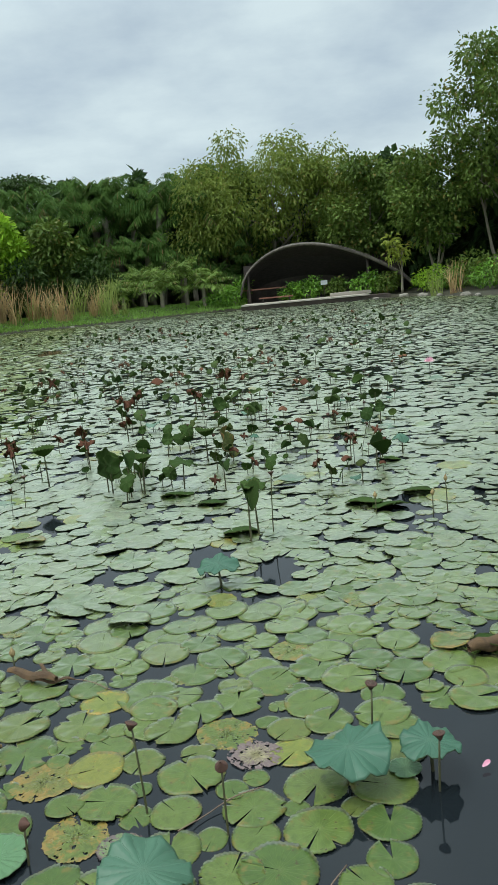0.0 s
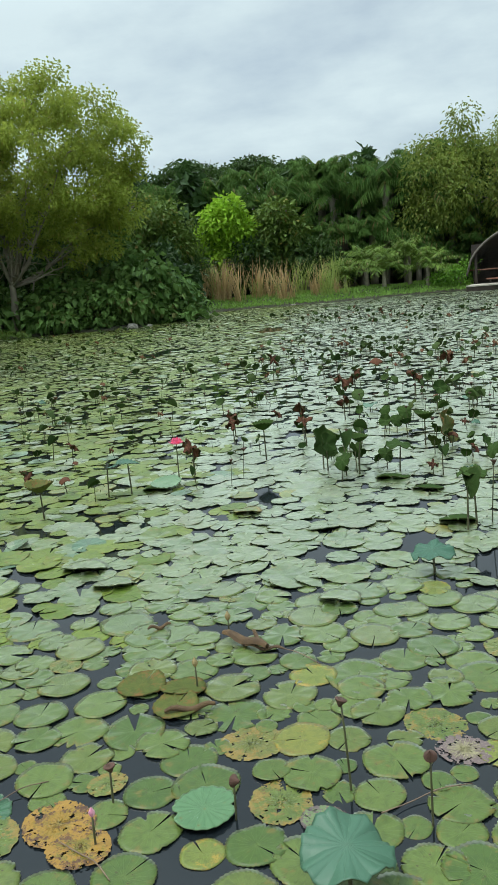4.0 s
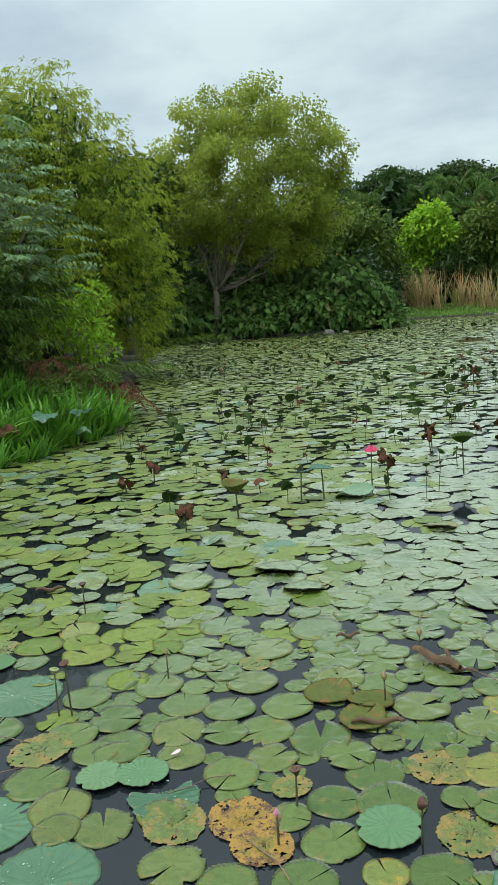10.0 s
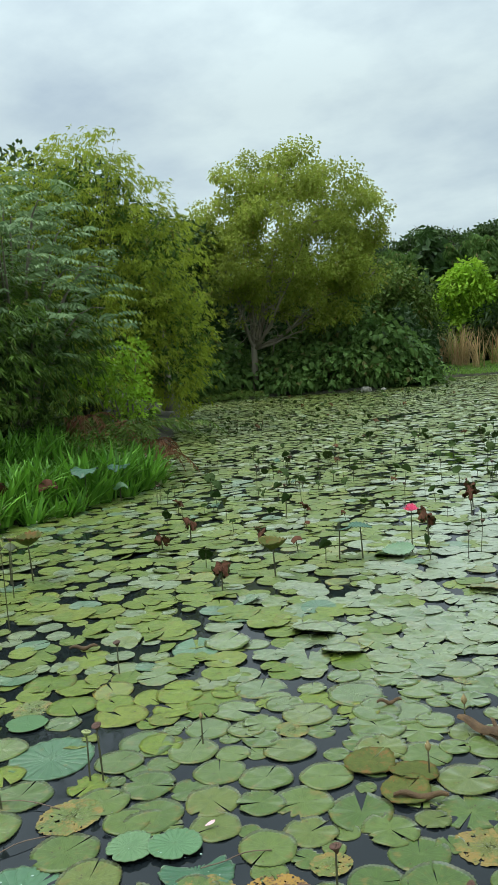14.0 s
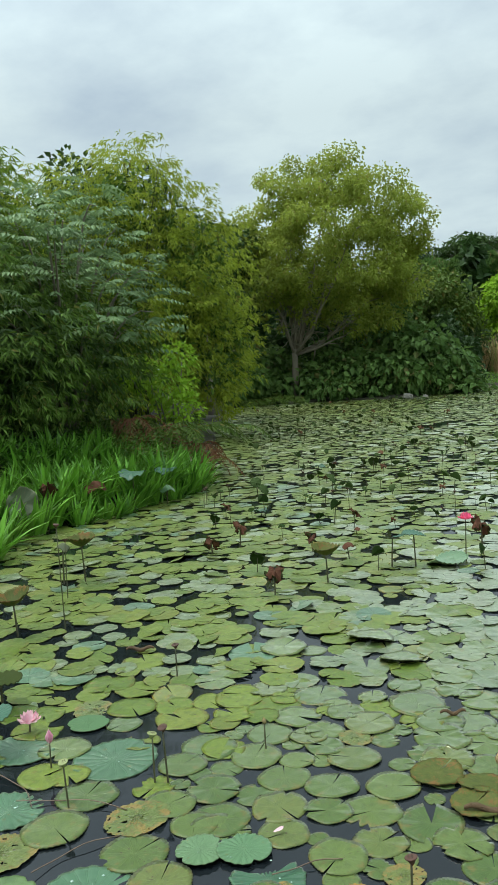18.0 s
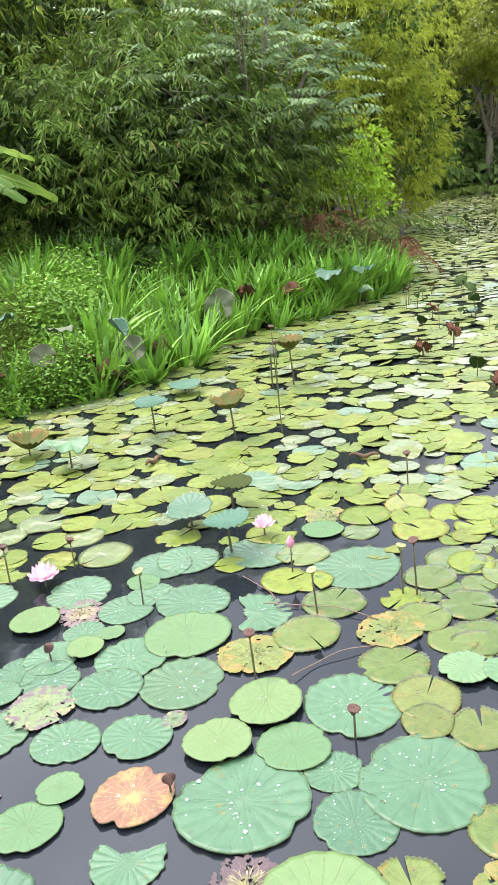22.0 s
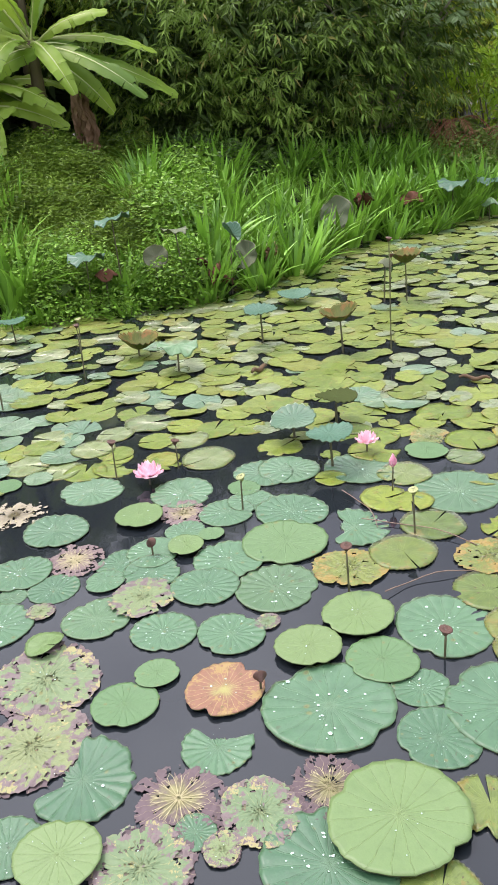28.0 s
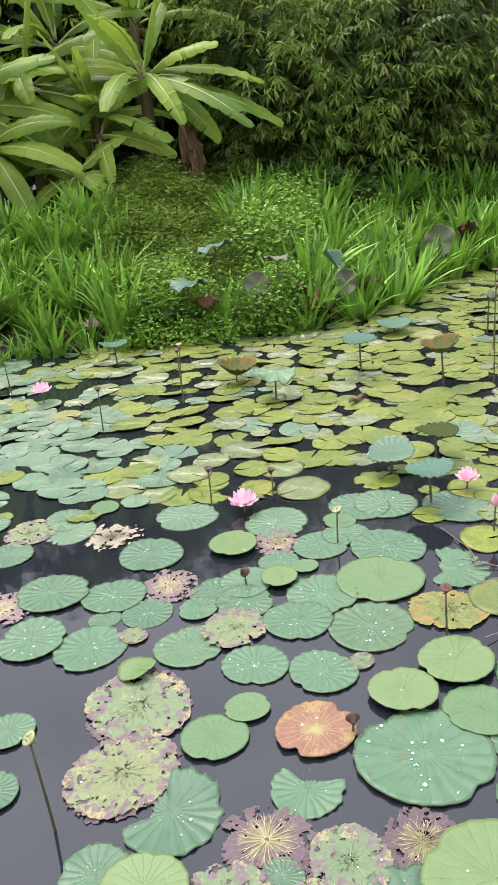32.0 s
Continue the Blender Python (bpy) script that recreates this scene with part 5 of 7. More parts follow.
# leaves that stand over the near pads
for style, h, r, x, y, turn, material, label in (
    ("flat", 0.17, 0.165, 0.08, 2.95, 20, M_RAISED_TEAL, "broad teal lotus leaf held low over the lily pads"),
    ("flat", 0.14, 0.12, 0.42, 2.98, 80, M_RAISED_TEAL, "teal lotus leaf held just over the water"),
    ("flat", 0.16, 0.16, -0.66, 2.40, 110, M_RAISED_TEAL, "teal lotus leaf with its sides folded up"),
    ("level", 0.20, 0.13, -4.05, 2.86, 40, M_RAISED_TEAL, "dark teal lotus leaf held flat over its reflection"),
    ("level", 0.13, 0.14, -4.50, 2.98, 140, M_LOTUS, "pale bluish lotus leaf held low on its stem"),
    ("level", 0.18, 0.13, -4.48, 3.30, 60, M_RAISED, "olive lotus leaf tilted on its stem"),
    ("level", 0.27, 0.145, -6.18, 4.11, 10, M_RAISED_TEAL, "pale teal lotus leaf spread flat on its stem"),
    ("cup", 0.25, 0.17, -5.45, 4.31, 70, M_OLIVELEAF, "olive and brown lotus leaf cupped on its stem"),
    ("flat", 0.22, 0.15, -6.09, 3.22, 60, M_BRIGHT, "bright green lotus leaf tipped up on its stem"),
    ("cup", 0.07, 0.19, -6.68, 3.23, 90, M_OLIVELEAF, "browned lotus leaf curled up on the water"),
    ("cup", 0.36, 0.17, -6.08, 5.74, 15, M_OLIVELEAF, "olive lotus leaf with raised sides on its stem"),
    ("droop", 0.40, 0.10, -6.25, 5.62, 60, M_GREYLEAF, "small grey lotus leaf beside the olive one"),
    ("level", 0.10, 0.16, -6.91, 5.10, 60, M_RAISED_TEAL, "pale bluish lotus leaf floating before the bank"),
    ("level", 0.20, 0.13, -8.0, 2.75, 60, M_RAISED_TEAL, "pale bluish lotus leaf held over the pads"),
    ("fold", 0.34, 0.13, -0.19, 6.05, 15, M_RAISED, "dark green lotus leaf folded upright on its stem"),
    ("flat", 0.42, 0.12, -0.12, 6.20, 60, M_RAISED, "dark green lotus leaf folded upright on its stem"),
    ("flat", 0.16, 0.14, -0.42, 5.20, 70, M_RAISED_TEAL, "bluish lotus leaf tilted over open water"),
    ("face", 0.30, 0.11, -1.49, 7.96, 60, M_RAISED, "dark green lotus leaf turned on edge over thin stems"),
    ("fold", 0.36, 0.115, -1.28, 7.74, 20, M_RAISED, "dark green lotus leaf leaning on its stem"),
    ("cup", 0.33, 0.11, -1.16, 7.78, 160, M_RAISED, "dark green cupped lotus leaf on a leaning stem"),
    ("flat", 0.28, 0.15, -0.78, 7.88, 100, M_RAISED, "green lotus leaf held over open water"),
    ("cup", 0.30, 0.14, -0.56, 8.98, 30, M_RAISED, "dark green cupped lotus leaf over the carpet"),
    ("face", 0.20, 0.18, -0.36, 8.99, 70, M_OLIVELEAF, "olive-brown lotus leaf tipped on edge"),
    ("fold", 0.20, 0.14, 1.14, 7.95, 120, M_RAISED, "long folded dark lotus leaf leaning over the pads"),
    ("droop", 0.22, 0.12, 1.51, 8.46, 20, M_RAISED_TEAL, "teal lotus leaf drooping on its stem"),
    ("level", 0.32, 0.12, -3.30, 7.25, 120, M_RAISED_TEAL, "second blue-green lotus leaf held beside the first"),
    ("cup", 0.26, 0.16, -3.84, 6.48, 40, M_OLIVELEAF, "dark olive lotus leaf cupped on its stem"),
    ("cup", 0.34, 0.15, -2.24, 8.54, 40, M_RAISED, "dark green cupped lotus leaf over open water"),
    ("face", 0.28, 0.17, -1.54, 8.03, 60, M_RAISED, "dark green lotus leaf turned on edge"),
    ("shrivel", 0.26, 0.091, -5.38, 7.43, 0, M_DRIED, "withered brown lotus leaf on a leaning stem"),
    ("shrivel", 0.14, 0.102, -5.56, 7.15, 40, M_DRIED, "withered reddish lotus leaf low over the pads"),
    ("shrivel", 0.22, 0.096, -4.10, 5.98, 80, M_DRIED, "withered brown lotus leaf hanging from its stem"),
    ("shrivel", 0.16, 0.091, -4.54, 7.54, 120, M_DRIED, "withered brown lotus leaf low over the pads"),
    ("shrivel", 0.30, 0.096, -2.80, 9.37, 10, M_DRIED, "withered brown lotus leaf on its stem"),
    ("shrivel", 0.34, 0.107, -1.89, 9.13, 60, M_DRIED, "withered brown lotus leaf on its stem"),
    ("shrivel", 0.34, 0.107, -2.08, 9.98, 60, M_DRIED, "withered reddish lotus leaf on its stem"),
    ("shrivel", 0.30, 0.107, -2.90, 9.81, 20, M_DRIED, "withered reddish lotus leaf on its stem"),
    ("shrivel", 0.28, 0.096, -1.63, 10.68, 20, M_DRIED, "withered reddish lotus leaf on its stem"),
    ("shrivel", 0.30, 0.138, -1.88, 12.59, 20, M_DRIED, "cluster of withered reddish lotus leaf on stems"),
    ("shrivel", 0.34, 0.138, -1.70, 12.75, 90, M_DRIED, "cluster of withered reddish lotus leaf on stems"),
    ("droop", 0.34, 0.17, -1.56, 14.88, 20, M_DRIED, "withered reddish brown lotus leaf far out"),
    ("shrivel", 0.36, 0.138, -0.77, 12.27, 20, M_DRIED, "withered reddish brown lotus leaf far out"),
    ("shrivel", 0.36, 0.138, -3.63, 15.77, 20, M_DRIED, "withered reddish brown lotus leaf far out"),
    ("shrivel", 0.36, 0.138, -0.34, 14.48, 20, M_DRIED, "withered reddish brown lotus leaf far out"),
    ("shrivel", 0.32, 0.117, -2.86, 7.91, 20, M_DRIED, "large shrivelled brown lotus leaf hanging from its stem"),
    ("level", 0.30, 0.13, -3.51, 7.17, 20, M_RAISED_TEAL, "blue-green lotus leaf held low on its stem"),
    ("level", 0.06, 0.16, -3.03, 7.48, 20, M_BRIGHT, "bright green lotus leaf held low"),
):
    placed(standing_leaf(style, h, r, material, label), x, y, turn)

for h, x, y, nod, material, label in (
    (0.36, -0.71, 2.90, 20, M_POD, "dry brown seed pod on a dark bent stem"),
    (0.27, -0.40, 2.72, 150, M_POD, "withered brown pod drooping on its stem"),
    (0.34, 0.19, 3.04, 10, M_POD, "dry brown seed pod standing over the leaves"),
    (0.22, 0.41, 2.85, 10, M_POD, "dry brown seed pod standing over the water"),
    (0.33, -3.15, 0.46, 35, M_PODGREEN, "pale green seed pod leaning on a dark stem"),
    (0.14, -1.63, 2.72, 10, M_POD, "dry brown seed pod by the mottled pads"),
    (0.20, -3.13, 2.07, 10, M_POD, "thin dry seed pod on a dark stem"),
    (0.20, -3.26, 2.62, 15, M_PODGREEN, "small green pod on a dark leaning stem"),
    (0.16, -4.02, 2.21, 20, M_PODGREEN, "small green pod over pale leaves"),
    (0.10, -2.61, 2.03, 10, M_POD, "brown seed pod on a pink stem"),
    (0.20, -4.82, 1.95, 10, M_POD, "dry brown seed pod standing over the pads"),
    (0.15, -4.68, 2.27, 10, M_POD, "dry brown seed pod standing over the pads"),
    (0.82, -5.18, 4.55, 10, M_POD, "tall dry seed pod on a straight stem"),
    (0.44, -6.55, 2.67, 10, M_PODGREEN, "pale seed pod on a tall dark stem"),
    (0.40, -7.86, 1.72, 10, M_POD, "tall dry seed pod over bluish leaves"),
    (0.30, -6.40, 1.95, 10, M_POD, "dry seed pod over bluish leaves"),
    (0.52, -5.82, 5.23, 10, M_POD, "tall dry seed pod on a straight stem"),
    (0.22, -3.04, 2.98, 10, M_PODGREEN, "small pod on a leaning stem"),
    (0.20, -3.76, 4.12, 10, M_POD, "dry seed pod on a thin stem"),
    (0.35, -6.71, 2.75, 10, M_POD, "tall dry seed pod near the bank"),
    (0.16, -1.12, 2.68, 100, M_POD, "withered pod drooping beside a bright leaf"),
    (0.26, -2.98, 3.01, 20, M_POD, "dry seed pod on a thin stem"),
    (0.46, -0.01, 6.24, 10, M_POD, "tall thin pod on a straight stem"),
    (0.07, -3.98, 1.66, 140, M_POD, "black withered pod hanging over the pads"),
    (0.06, -2.93, 1.44, 80, M_POD, "withered dark red pod beside the dying leaf"),
):
    placed(tagged(pod(h, material, nod), label, "seed pod", "lotus seed pods"), x, y, rng.uniform(0, 360))
for h, x, y, material, size, label in (
    (0.14, -3.62, 2.86, M_PETAL, 0.038, "closed pink lotus bud on a slim stem"),
    (0.12, -1.55, 3.62, M_BUD, 0.028, "closed tan lily bud on its stem"),
    (0.10, -1.54, 4.22, M_BUD, 0.03, "closed tan lily bud among withered pads"),
    (0.12, -1.60, 2.48, M_PETAL, 0.022, "small pink lotus bud over mottled pads"),
    (0.14, -2.72, 3.50, M_BUD, 0.02, "small pale bud on a thin stem"),
    (0.15, 0.84, 6.40, M_BUD, 0.03, "pointed green bud on its stem"),
    (0.16, 1.27, 6.28, M_BUD, 0.03, "pointed tan bud on its stem"),
    (0.26, 1.39, 6.29, M_BUD, 0.03, "pointed tan bud on its stem"),
):
    placed(tagged(lotus_bud(h, material, size), label, "lotus bud", "lotus buds"), x, y, rng.uniform(0, 360))
for h, x, y, material, size, label in (
    (0.05, -4.63, 2.05, M_PETAL, 0.088, "open pink lotus flower low over the water"),
    (0.06, -4.05, 3.12, M_PETAL, 0.07, "fading pale pink lotus flower dropping its petals"),
    (0.10, -7.40, 1.85, M_PETAL, 0.09, "open pink lotus flower among bluish leaves"),
    (0.16, -9.0, 2.95, M_PETAL, 0.12, "open pink lotus flower near the bank"),
    (0.42, -2.92, 7.57, M_PETAL_DEEP, 0.075, "deep pink lotus flower on a tall stem"),
    (0.25, -8.3, 5.9, M_PETAL_PALE, 0.10, "pale lotus flower at the edge of the bank"),
    (0.30, -9.3, 12.0, M_PETAL, 0.14, "pink lotus flower beside dry ferns"),
    (0.25, 3.2, 14.0, M_PETAL, 0.10, "pink lotus flower among far leaves"),
):
    placed(tagged(lotus_flower(h, material, size), label, "lotus flower", "lotus flowers"), x, y, rng.uniform(0, 360))

def curled_pad(x, y, r, turn, lift, material, label):
    """A pad with one side curled up off the water, showing its underside."""
    v, f, uv = lily_blade(40, True, (0.45, 0.8), 0.1, 0.03, 0.0)
    v = np.array(v)
    up_ = np.clip(v[:, 0] + 0.15, 0, None)
    v[:, 2] += 0.6 * lift * up_**1.5
    v[:, 0] -= 0.35 * lift * up_**2
    ob = new("curled_lily_pad", Geo().add(v * r, f, uv).mesh("curled_lily_pad", material, True))
    ob.matrix_basis = pose(x, y, 0.02, 0, 0, turn + 180)
    return tagged(ob, label, "leaf", "curled lily pads")


for x, y, r, turn, lift, material in (
    (-3.70, 0.99, 0.085, 200, 0.45, M_PALE), (-1.84, 3.62, 0.125, 250, 0.30, M_OLIVELEAF), (-1.62, 3.60, 0.115, 80, 0.30, M_OLIVELEAF), (-1.60, 3.44, 0.12, 250, 0.3, M_OLIVELEAF), (-3.38, 4.85, 0.17, 260, 0.18, M_LILY),
    (-2.55, 4.95, 0.14, 100, 0.36, M_LILY), (0.98, 3.95, 0.136, 60, 0.50, M_RAISED), (0.80, 4.05, 0.119, 140, 0.30, M_LILY_SPOT), (-0.98, 4.75, 0.14, 80, 0.36, M_LILY), (-0.26, 6.26, 0.15, 90, 0.5, M_RAISED), (-0.83, 7.6, 0.16, 80, 0.45, M_RAISED), (0.80, 6.76, 0.16, 70, 0.4, M_RAISED), (0.99, 6.58, 0.15, 100, 0.5, M_RAISED), (-2.9, 5.26, 0.17, 90, 0.4, M_LILY),
    (1.30, 6.93, 0.15, 70, 0.45, M_RAISED), (-0.5, 7.2, 0.136, 80, 0.40, M_RAISED), (-2.0, 6.6, 0.128, 90, 0.35, M_LILY_SPOT), (-3.1, 7.4, 0.136, 100, 0.40, M_RAISED), (1.3, 8.2, 0.136, 60, 0.45, M_RAISED),
):
    curled_pad(x, y, r, turn, lift, material, "water lily pad curled up off the water at one side")

def rolled_leaf(x, y, length, radius, turn, label):
    """A dead leaf rolled up into a tapering scroll that lies on the pads."""
    g = Geo()
    t, a = np.linspace(0, 1, 9), np.linspace(0, 8.2, 15)
    v = [(length * (p - 0.5), radius * (0.45 + 0.75 * math.sin(2.6 * p + 0.3)) * (1 - q * 0.07) * math.cos(q), radius * (1.0 + (0.45 + 0.75 * math.sin(2.6 * p + 0.3)) * (1 - q * 0.07) * math.sin(q)) + 0.012 * math.sin(9 * p)) for p in t for q in a]
    n = len(a)
    f = [(k * n + j, k * n + j + 1, (k + 1) * n + j + 1, (k + 1) * n + j) for k in range(len(t) - 1) for j in range(n - 1)]
    ob = new("rolled_dead_leaf", g.add(v, f, [(p, q * 0.15) for p in t for q in a]).mesh("rolled_dead_leaf", M_ROLLED, True))
    ob.matrix_basis = pose(x, y, 0.012, 0, 0, turn)
    return tagged(ob, label, "leaf", "rolled dead leaves")


for x, y, length, radius, turn in ((-1.42, 4.10, 0.32, 0.028, 152), (-1.36, 4.16, 0.2, 0.012, 120), (-1.30, 4.05, 0.22, 0.010, 175), (-1.98, 4.28, 0.14, 0.012, 30), (-1.52, 3.40, 0.24, 0.016, 20), (0.95, 3.9, 0.25, 0.04, 15), (-5.6, 3.6, 0.16, 0.02, 100), (-4.3, 4.4, 0.2, 0.016, 30)):
    rolled_leaf(x, y, length, radius, turn, "brown dead leaf rolled up on the lily pads")


def runner(x, y, length, turn, bow, label):
    """A thin dead stalk lying on the water."""
    t = np.linspace(-0.5, 0.5, 9)
    g = Geo()
    tube(g, np.column_stack([t * length, bow * np.cos(t * 3.1), 0.014 + 0.006 * np.sin(t * 9)]), 0.0026, 5)
    ob = new("floating_stalk", g.mesh("floating_stalk", M_STALK, True))
    ob.matrix_basis = pose(x, y, 0.004, 0, 0, turn)
    return tagged(ob, label, "stalk", "floating dead stalks")


for x, y, length, turn, bow in ((-3.25, 2.62, 0.55, 20, 0.05), (-2.95, 2.35, 0.4, 70, 0.04), (-0.42, 2.86, 0.4, 35, 0.02), (-0.1, 2.32, 0.4, 60, 0.01), (-1.6, 2.38, 0.3, -30, 0.02), (-1.2, 4.02, 0.5, -28, 0.03), (-2.05, 2.7, 0.3, 50, 0.02), (-3.6, 2.6, 0.4, -20, 0.04)):
    runner(x, y, length, turn, bow, "thin reddish dead stalk floating between the leaves")

def fallen_petal(x, y, turn):
    rings = []
    petal_ring(rings, 1, 0.05, 0.010, 0.024, 0.0, (-0.02, 0, 0))
    ob = new("fallen_petal", Geo().add(*rings[0]).mesh("fallen_petal", M_PETAL, True))
    ob.matrix_basis = pose(x, y, 0.022, 0, 0, turn)
    return tagged(ob, "pale pink petal fallen on a floating leaf", "petal", "fallen lotus petals")


for x, y, turn in ((-4.12, 3.2, 250), (-2.28, 2.86, 60), (0.62, 2.95, 40)):
    fallen_petal(x, y, turn)

# the many that stand further out
KINDS = [
    standing_leaf("fold", 0.30, 0.115, M_RAISED, "dark green lotus leaf folded on its stem far out", 6.0),
    standing_leaf("flat", 0.26, 0.125, M_RAISED, "dark green lotus leaf tilted on its stem", 22.0),
    standing_leaf("cup", 0.26, 0.12, M_RAISED, "dark green cupped lotus leaf on its stem", 20.0),
    standing_leaf("droop", 0.34, 0.115, M_RAISED, "dark green drooping lotus leaf on its stem", 6.0),
    standing_leaf("shrivel", 0.34, 0.123, M_DRIED, "shrivelled brown lotus leaf on its stem", 6.0),
    standing_leaf("droop", 0.26, 0.115, M_DRIED, "withered reddish brown lotus leaf on its stem", 6.0),
    standing_leaf("flat", 0.16, 0.131, M_RAISED_TEAL, "teal lotus leaf held low on its stem", 6.0),
    standing_leaf("face", 0.28, 0.10, M_RAISED, "dark green lotus leaf turned on edge", 14.0),
    tagged(pod(0.42, M_POD, 0, 0.034), "tall dry seed pod on a thin stem", "seed pod", "lotus seed pods"),
    tagged(pod(0.30, M_POD, 140, 0.036), "nodding withered pod on a thin stem", "seed pod", "lotus seed pods"),
]
ODDS = np.array([0.15, 0.17, 0.14, 0.05, 0.05, 0.03, 0.03, 0.08, 0.22, 0.08])
used, stood = set(), 0
far_sets = {}
for _ in range(60000):
    if stood >= 1250:
        break
    d = 7.6 + 30 * rng.random() ** 1.25
    a = rng.uniform(-0.24, 0.62)
    x, y = -0.7 - d * math.sin(a), d * math.cos(a)
    tuft = noise.noise(Vector((x * 0.22, y * 0.22, 1.3)))
    if from_shore(x, y) > -1.0 or rng.random() > 0.5 + 0.8 * tuft or (x < -3.6 and y < 8 and rng.random() < 0.85) or (x < -1.6 and d < 11.5 and rng.random() < 0.68) or (x < -0.2 * y - 1.0 and rng.random() < 0.5):
        continue
    i = int(rng.choice(len(KINDS), p=ODDS / ODDS.sum()))
    m = pose(x, y, 0, rng.normal() * 4, rng.normal() * 4, rng.uniform(0, 360))
    if i not in used:
        KINDS[i].matrix_basis = m
        used.add(i)
    elif d < 11.0:
        copy_thing(KINDS[i], m @ Matrix.Scale(rng.uniform(0.35, 0.78), 4))
    else:
        mm = np.array(m @ Matrix.Scale(rng.uniform(0.35, 0.78), 4))
        for ob in KINDS[i].children_recursive:
            pts = np.array([q.co for q in ob.data.vertices])
            far_sets.setdefault(ob.data.materials[0].name, Geo()).add(pts @ mm[:3, :3].T + mm[:3, 3], [tuple(q.vertices) for q in ob.data.polygons])
    stood += 1
for key, g in far_sets.items():
    tagged(new("standing_lotus_plants", g.mesh("standing_lotus_plants", bpy.data.materials[key], True)), "far standing lotus leaves, pods and stems over the carpet", "lotus plants", kind="stuff")


# ---------- near bank: sword leaves, weeds, creepers ----------
def blade_strip(g, base, a, length, width, bend, sections=5):
    """One arching sword-shaped leaf with a keel."""
    t = np.linspace(0, 1, sections + 1)
    out = length * (0.22 * t + bend * t**2.2)
    high = length * (t - 0.42 * bend * t**2.6)
    wid = width * np.clip(np.sin(np.pi * (0.18 + 0.80 * t)), 0.03, 1)
    c, s = math.cos(a), math.sin(a)
    v = []
    for o, h, w_ in zip(out, high, wid):
        v += [(o * c - w_ / 2 * s, o * s + w_ / 2 * c, h + w_ * 0.2), (o * c, o * s, h - w_ * 0.12), (o * c + w_ / 2 * s, o * s - w_ / 2 * c, h + w_ * 0.2)]
    f = [(k * 3 + q, k * 3 + q + 1, (k + 1) * 3 + q + 1, (k + 1) * 3 + q) for k in range(sections) for q in range(2)]
    g.add(np.array(v) + base, f)


def sword_clump(count, height, spread, width, material, name="sword_leaf_clump"):
    g = Geo()
    for k in range(count):
        r, a = spread * math.sqrt(rng.random()), rng.uniform(0, 6.28)
        blade_strip(g, (r * math.cos(a), r * math.sin(a), -0.05), a + rng.normal() * 0.7, height * rng.uniform(0.55, 1.1), width * rng.uniform(0.7, 1.2), 0.05 + 0.62 * rng.random() ** 1.5)
    return g.mesh(name, material, True)


SWORD = [sword_clump(66, 0.64, 0.11, 0.052, M_SWORD) for _ in range(8)]
SHORT = [sword_clump(36, 0.46, 0.10, 0.042, M_SWORD) for _ in range(5)]


def clump(meshes, x, y, scale, label, name="sword_leaf_clump", category="plant", group="sword-leaved clumps on the bank"):
    ob = new(name, meshes[int(rng.integers(len(meshes)))])
    ob.matrix_basis = pose(x, y, float(land(x, y)) - 0.03, rng.normal() * 5, rng.normal() * 5, rng.uniform(0, 360)) @ Matrix.Scale(scale, 4)
    return tagged(ob, label, category, group)


def sector(x, y):
    """How far round the bank a spot lies, from the near end to the bamboo."""
    return (np.asarray(y, float) - 0.1) / (-np.asarray(x, float) - 1.2)


rooted = np.zeros((1, 2))
for _ in range(16000):
    x, y = rng.uniform(-12.4, -7.4), rng.uniform(1.0, 11.6)
    d, q = float(from_shore(x, y)), float(sector(x, y))
    if d < -0.25 or d > (2.0 if q > 0.8 else 2.6) or (0.42 < q < 0.60 and d > 0.6):
        continue
    low = 0.43 < q < 0.60 or (d < 0.05 and q < 0.72)
    if np.hypot(rooted[:, 0] - x, rooted[:, 1] - y).min() < (0.24 if low else 0.36):
        continue
    rooted = np.vstack([rooted, (x, y)])
    if low:
        clump(SHORT, x, y, rng.uniform(0.8, 1.35), "low green grassy clump at the water's edge")
    else:
        clump(SWORD, x, y, rng.uniform(0.8, 1.35), "bright green sword-leaved clump on the pond bank")


def weed_patch(name, points, height, leaf, material, label, per=46, category="weeds", slim=0.5):
    """Low leafy weeds: short stalks with small leaves all up them, over the given spots."""
    g = Geo()
    pts = np.asarray(points, float)
    k = len(pts)
    base = np.column_stack([pts, land(pts[:, 0], pts[:, 1])])
    hump = np.array([0.55 + 0.9 * max(0.0, noise.noise(Vector((a * 1.3, b * 1.3, 7.7))) + 0.35) for a, b in pts])
    for _ in range(per):
        t = rng.random(k) ** 0.6
        at = base + np.column_stack([rng.normal(size=(k, 2)) * 0.11, t * hump * height * rng.uniform(0.6, 1.2, k)])
        way = np.column_stack([rng.normal(size=(k, 2)), rng.uniform(-0.3, 0.6, k)])
        leaves(g, at, way, leaf * rng.uniform(0.6, 1.3, k), leaf * slim * rng.uniform(0.7, 1.2, k))
    return tagged(new(name, g.mesh(name, material)), label, category, kind="stuff")


def spots(count, x0, x1, y0, y1, lo, hi):
    x, y = rng.uniform(x0, x1, count * 6), rng.uniform(y0, y1, count * 6)
    d = from_shore(x, y)
    ok = (d > lo) & (d < hi)
    return np.column_stack([x[ok], y[ok]])[:count]


near_edge = spots(620, -10.0, -7.3, 2.6, 7.6, -0.3, 0.55)
turn_ = sector(near_edge[:, 0], near_edge[:, 1])
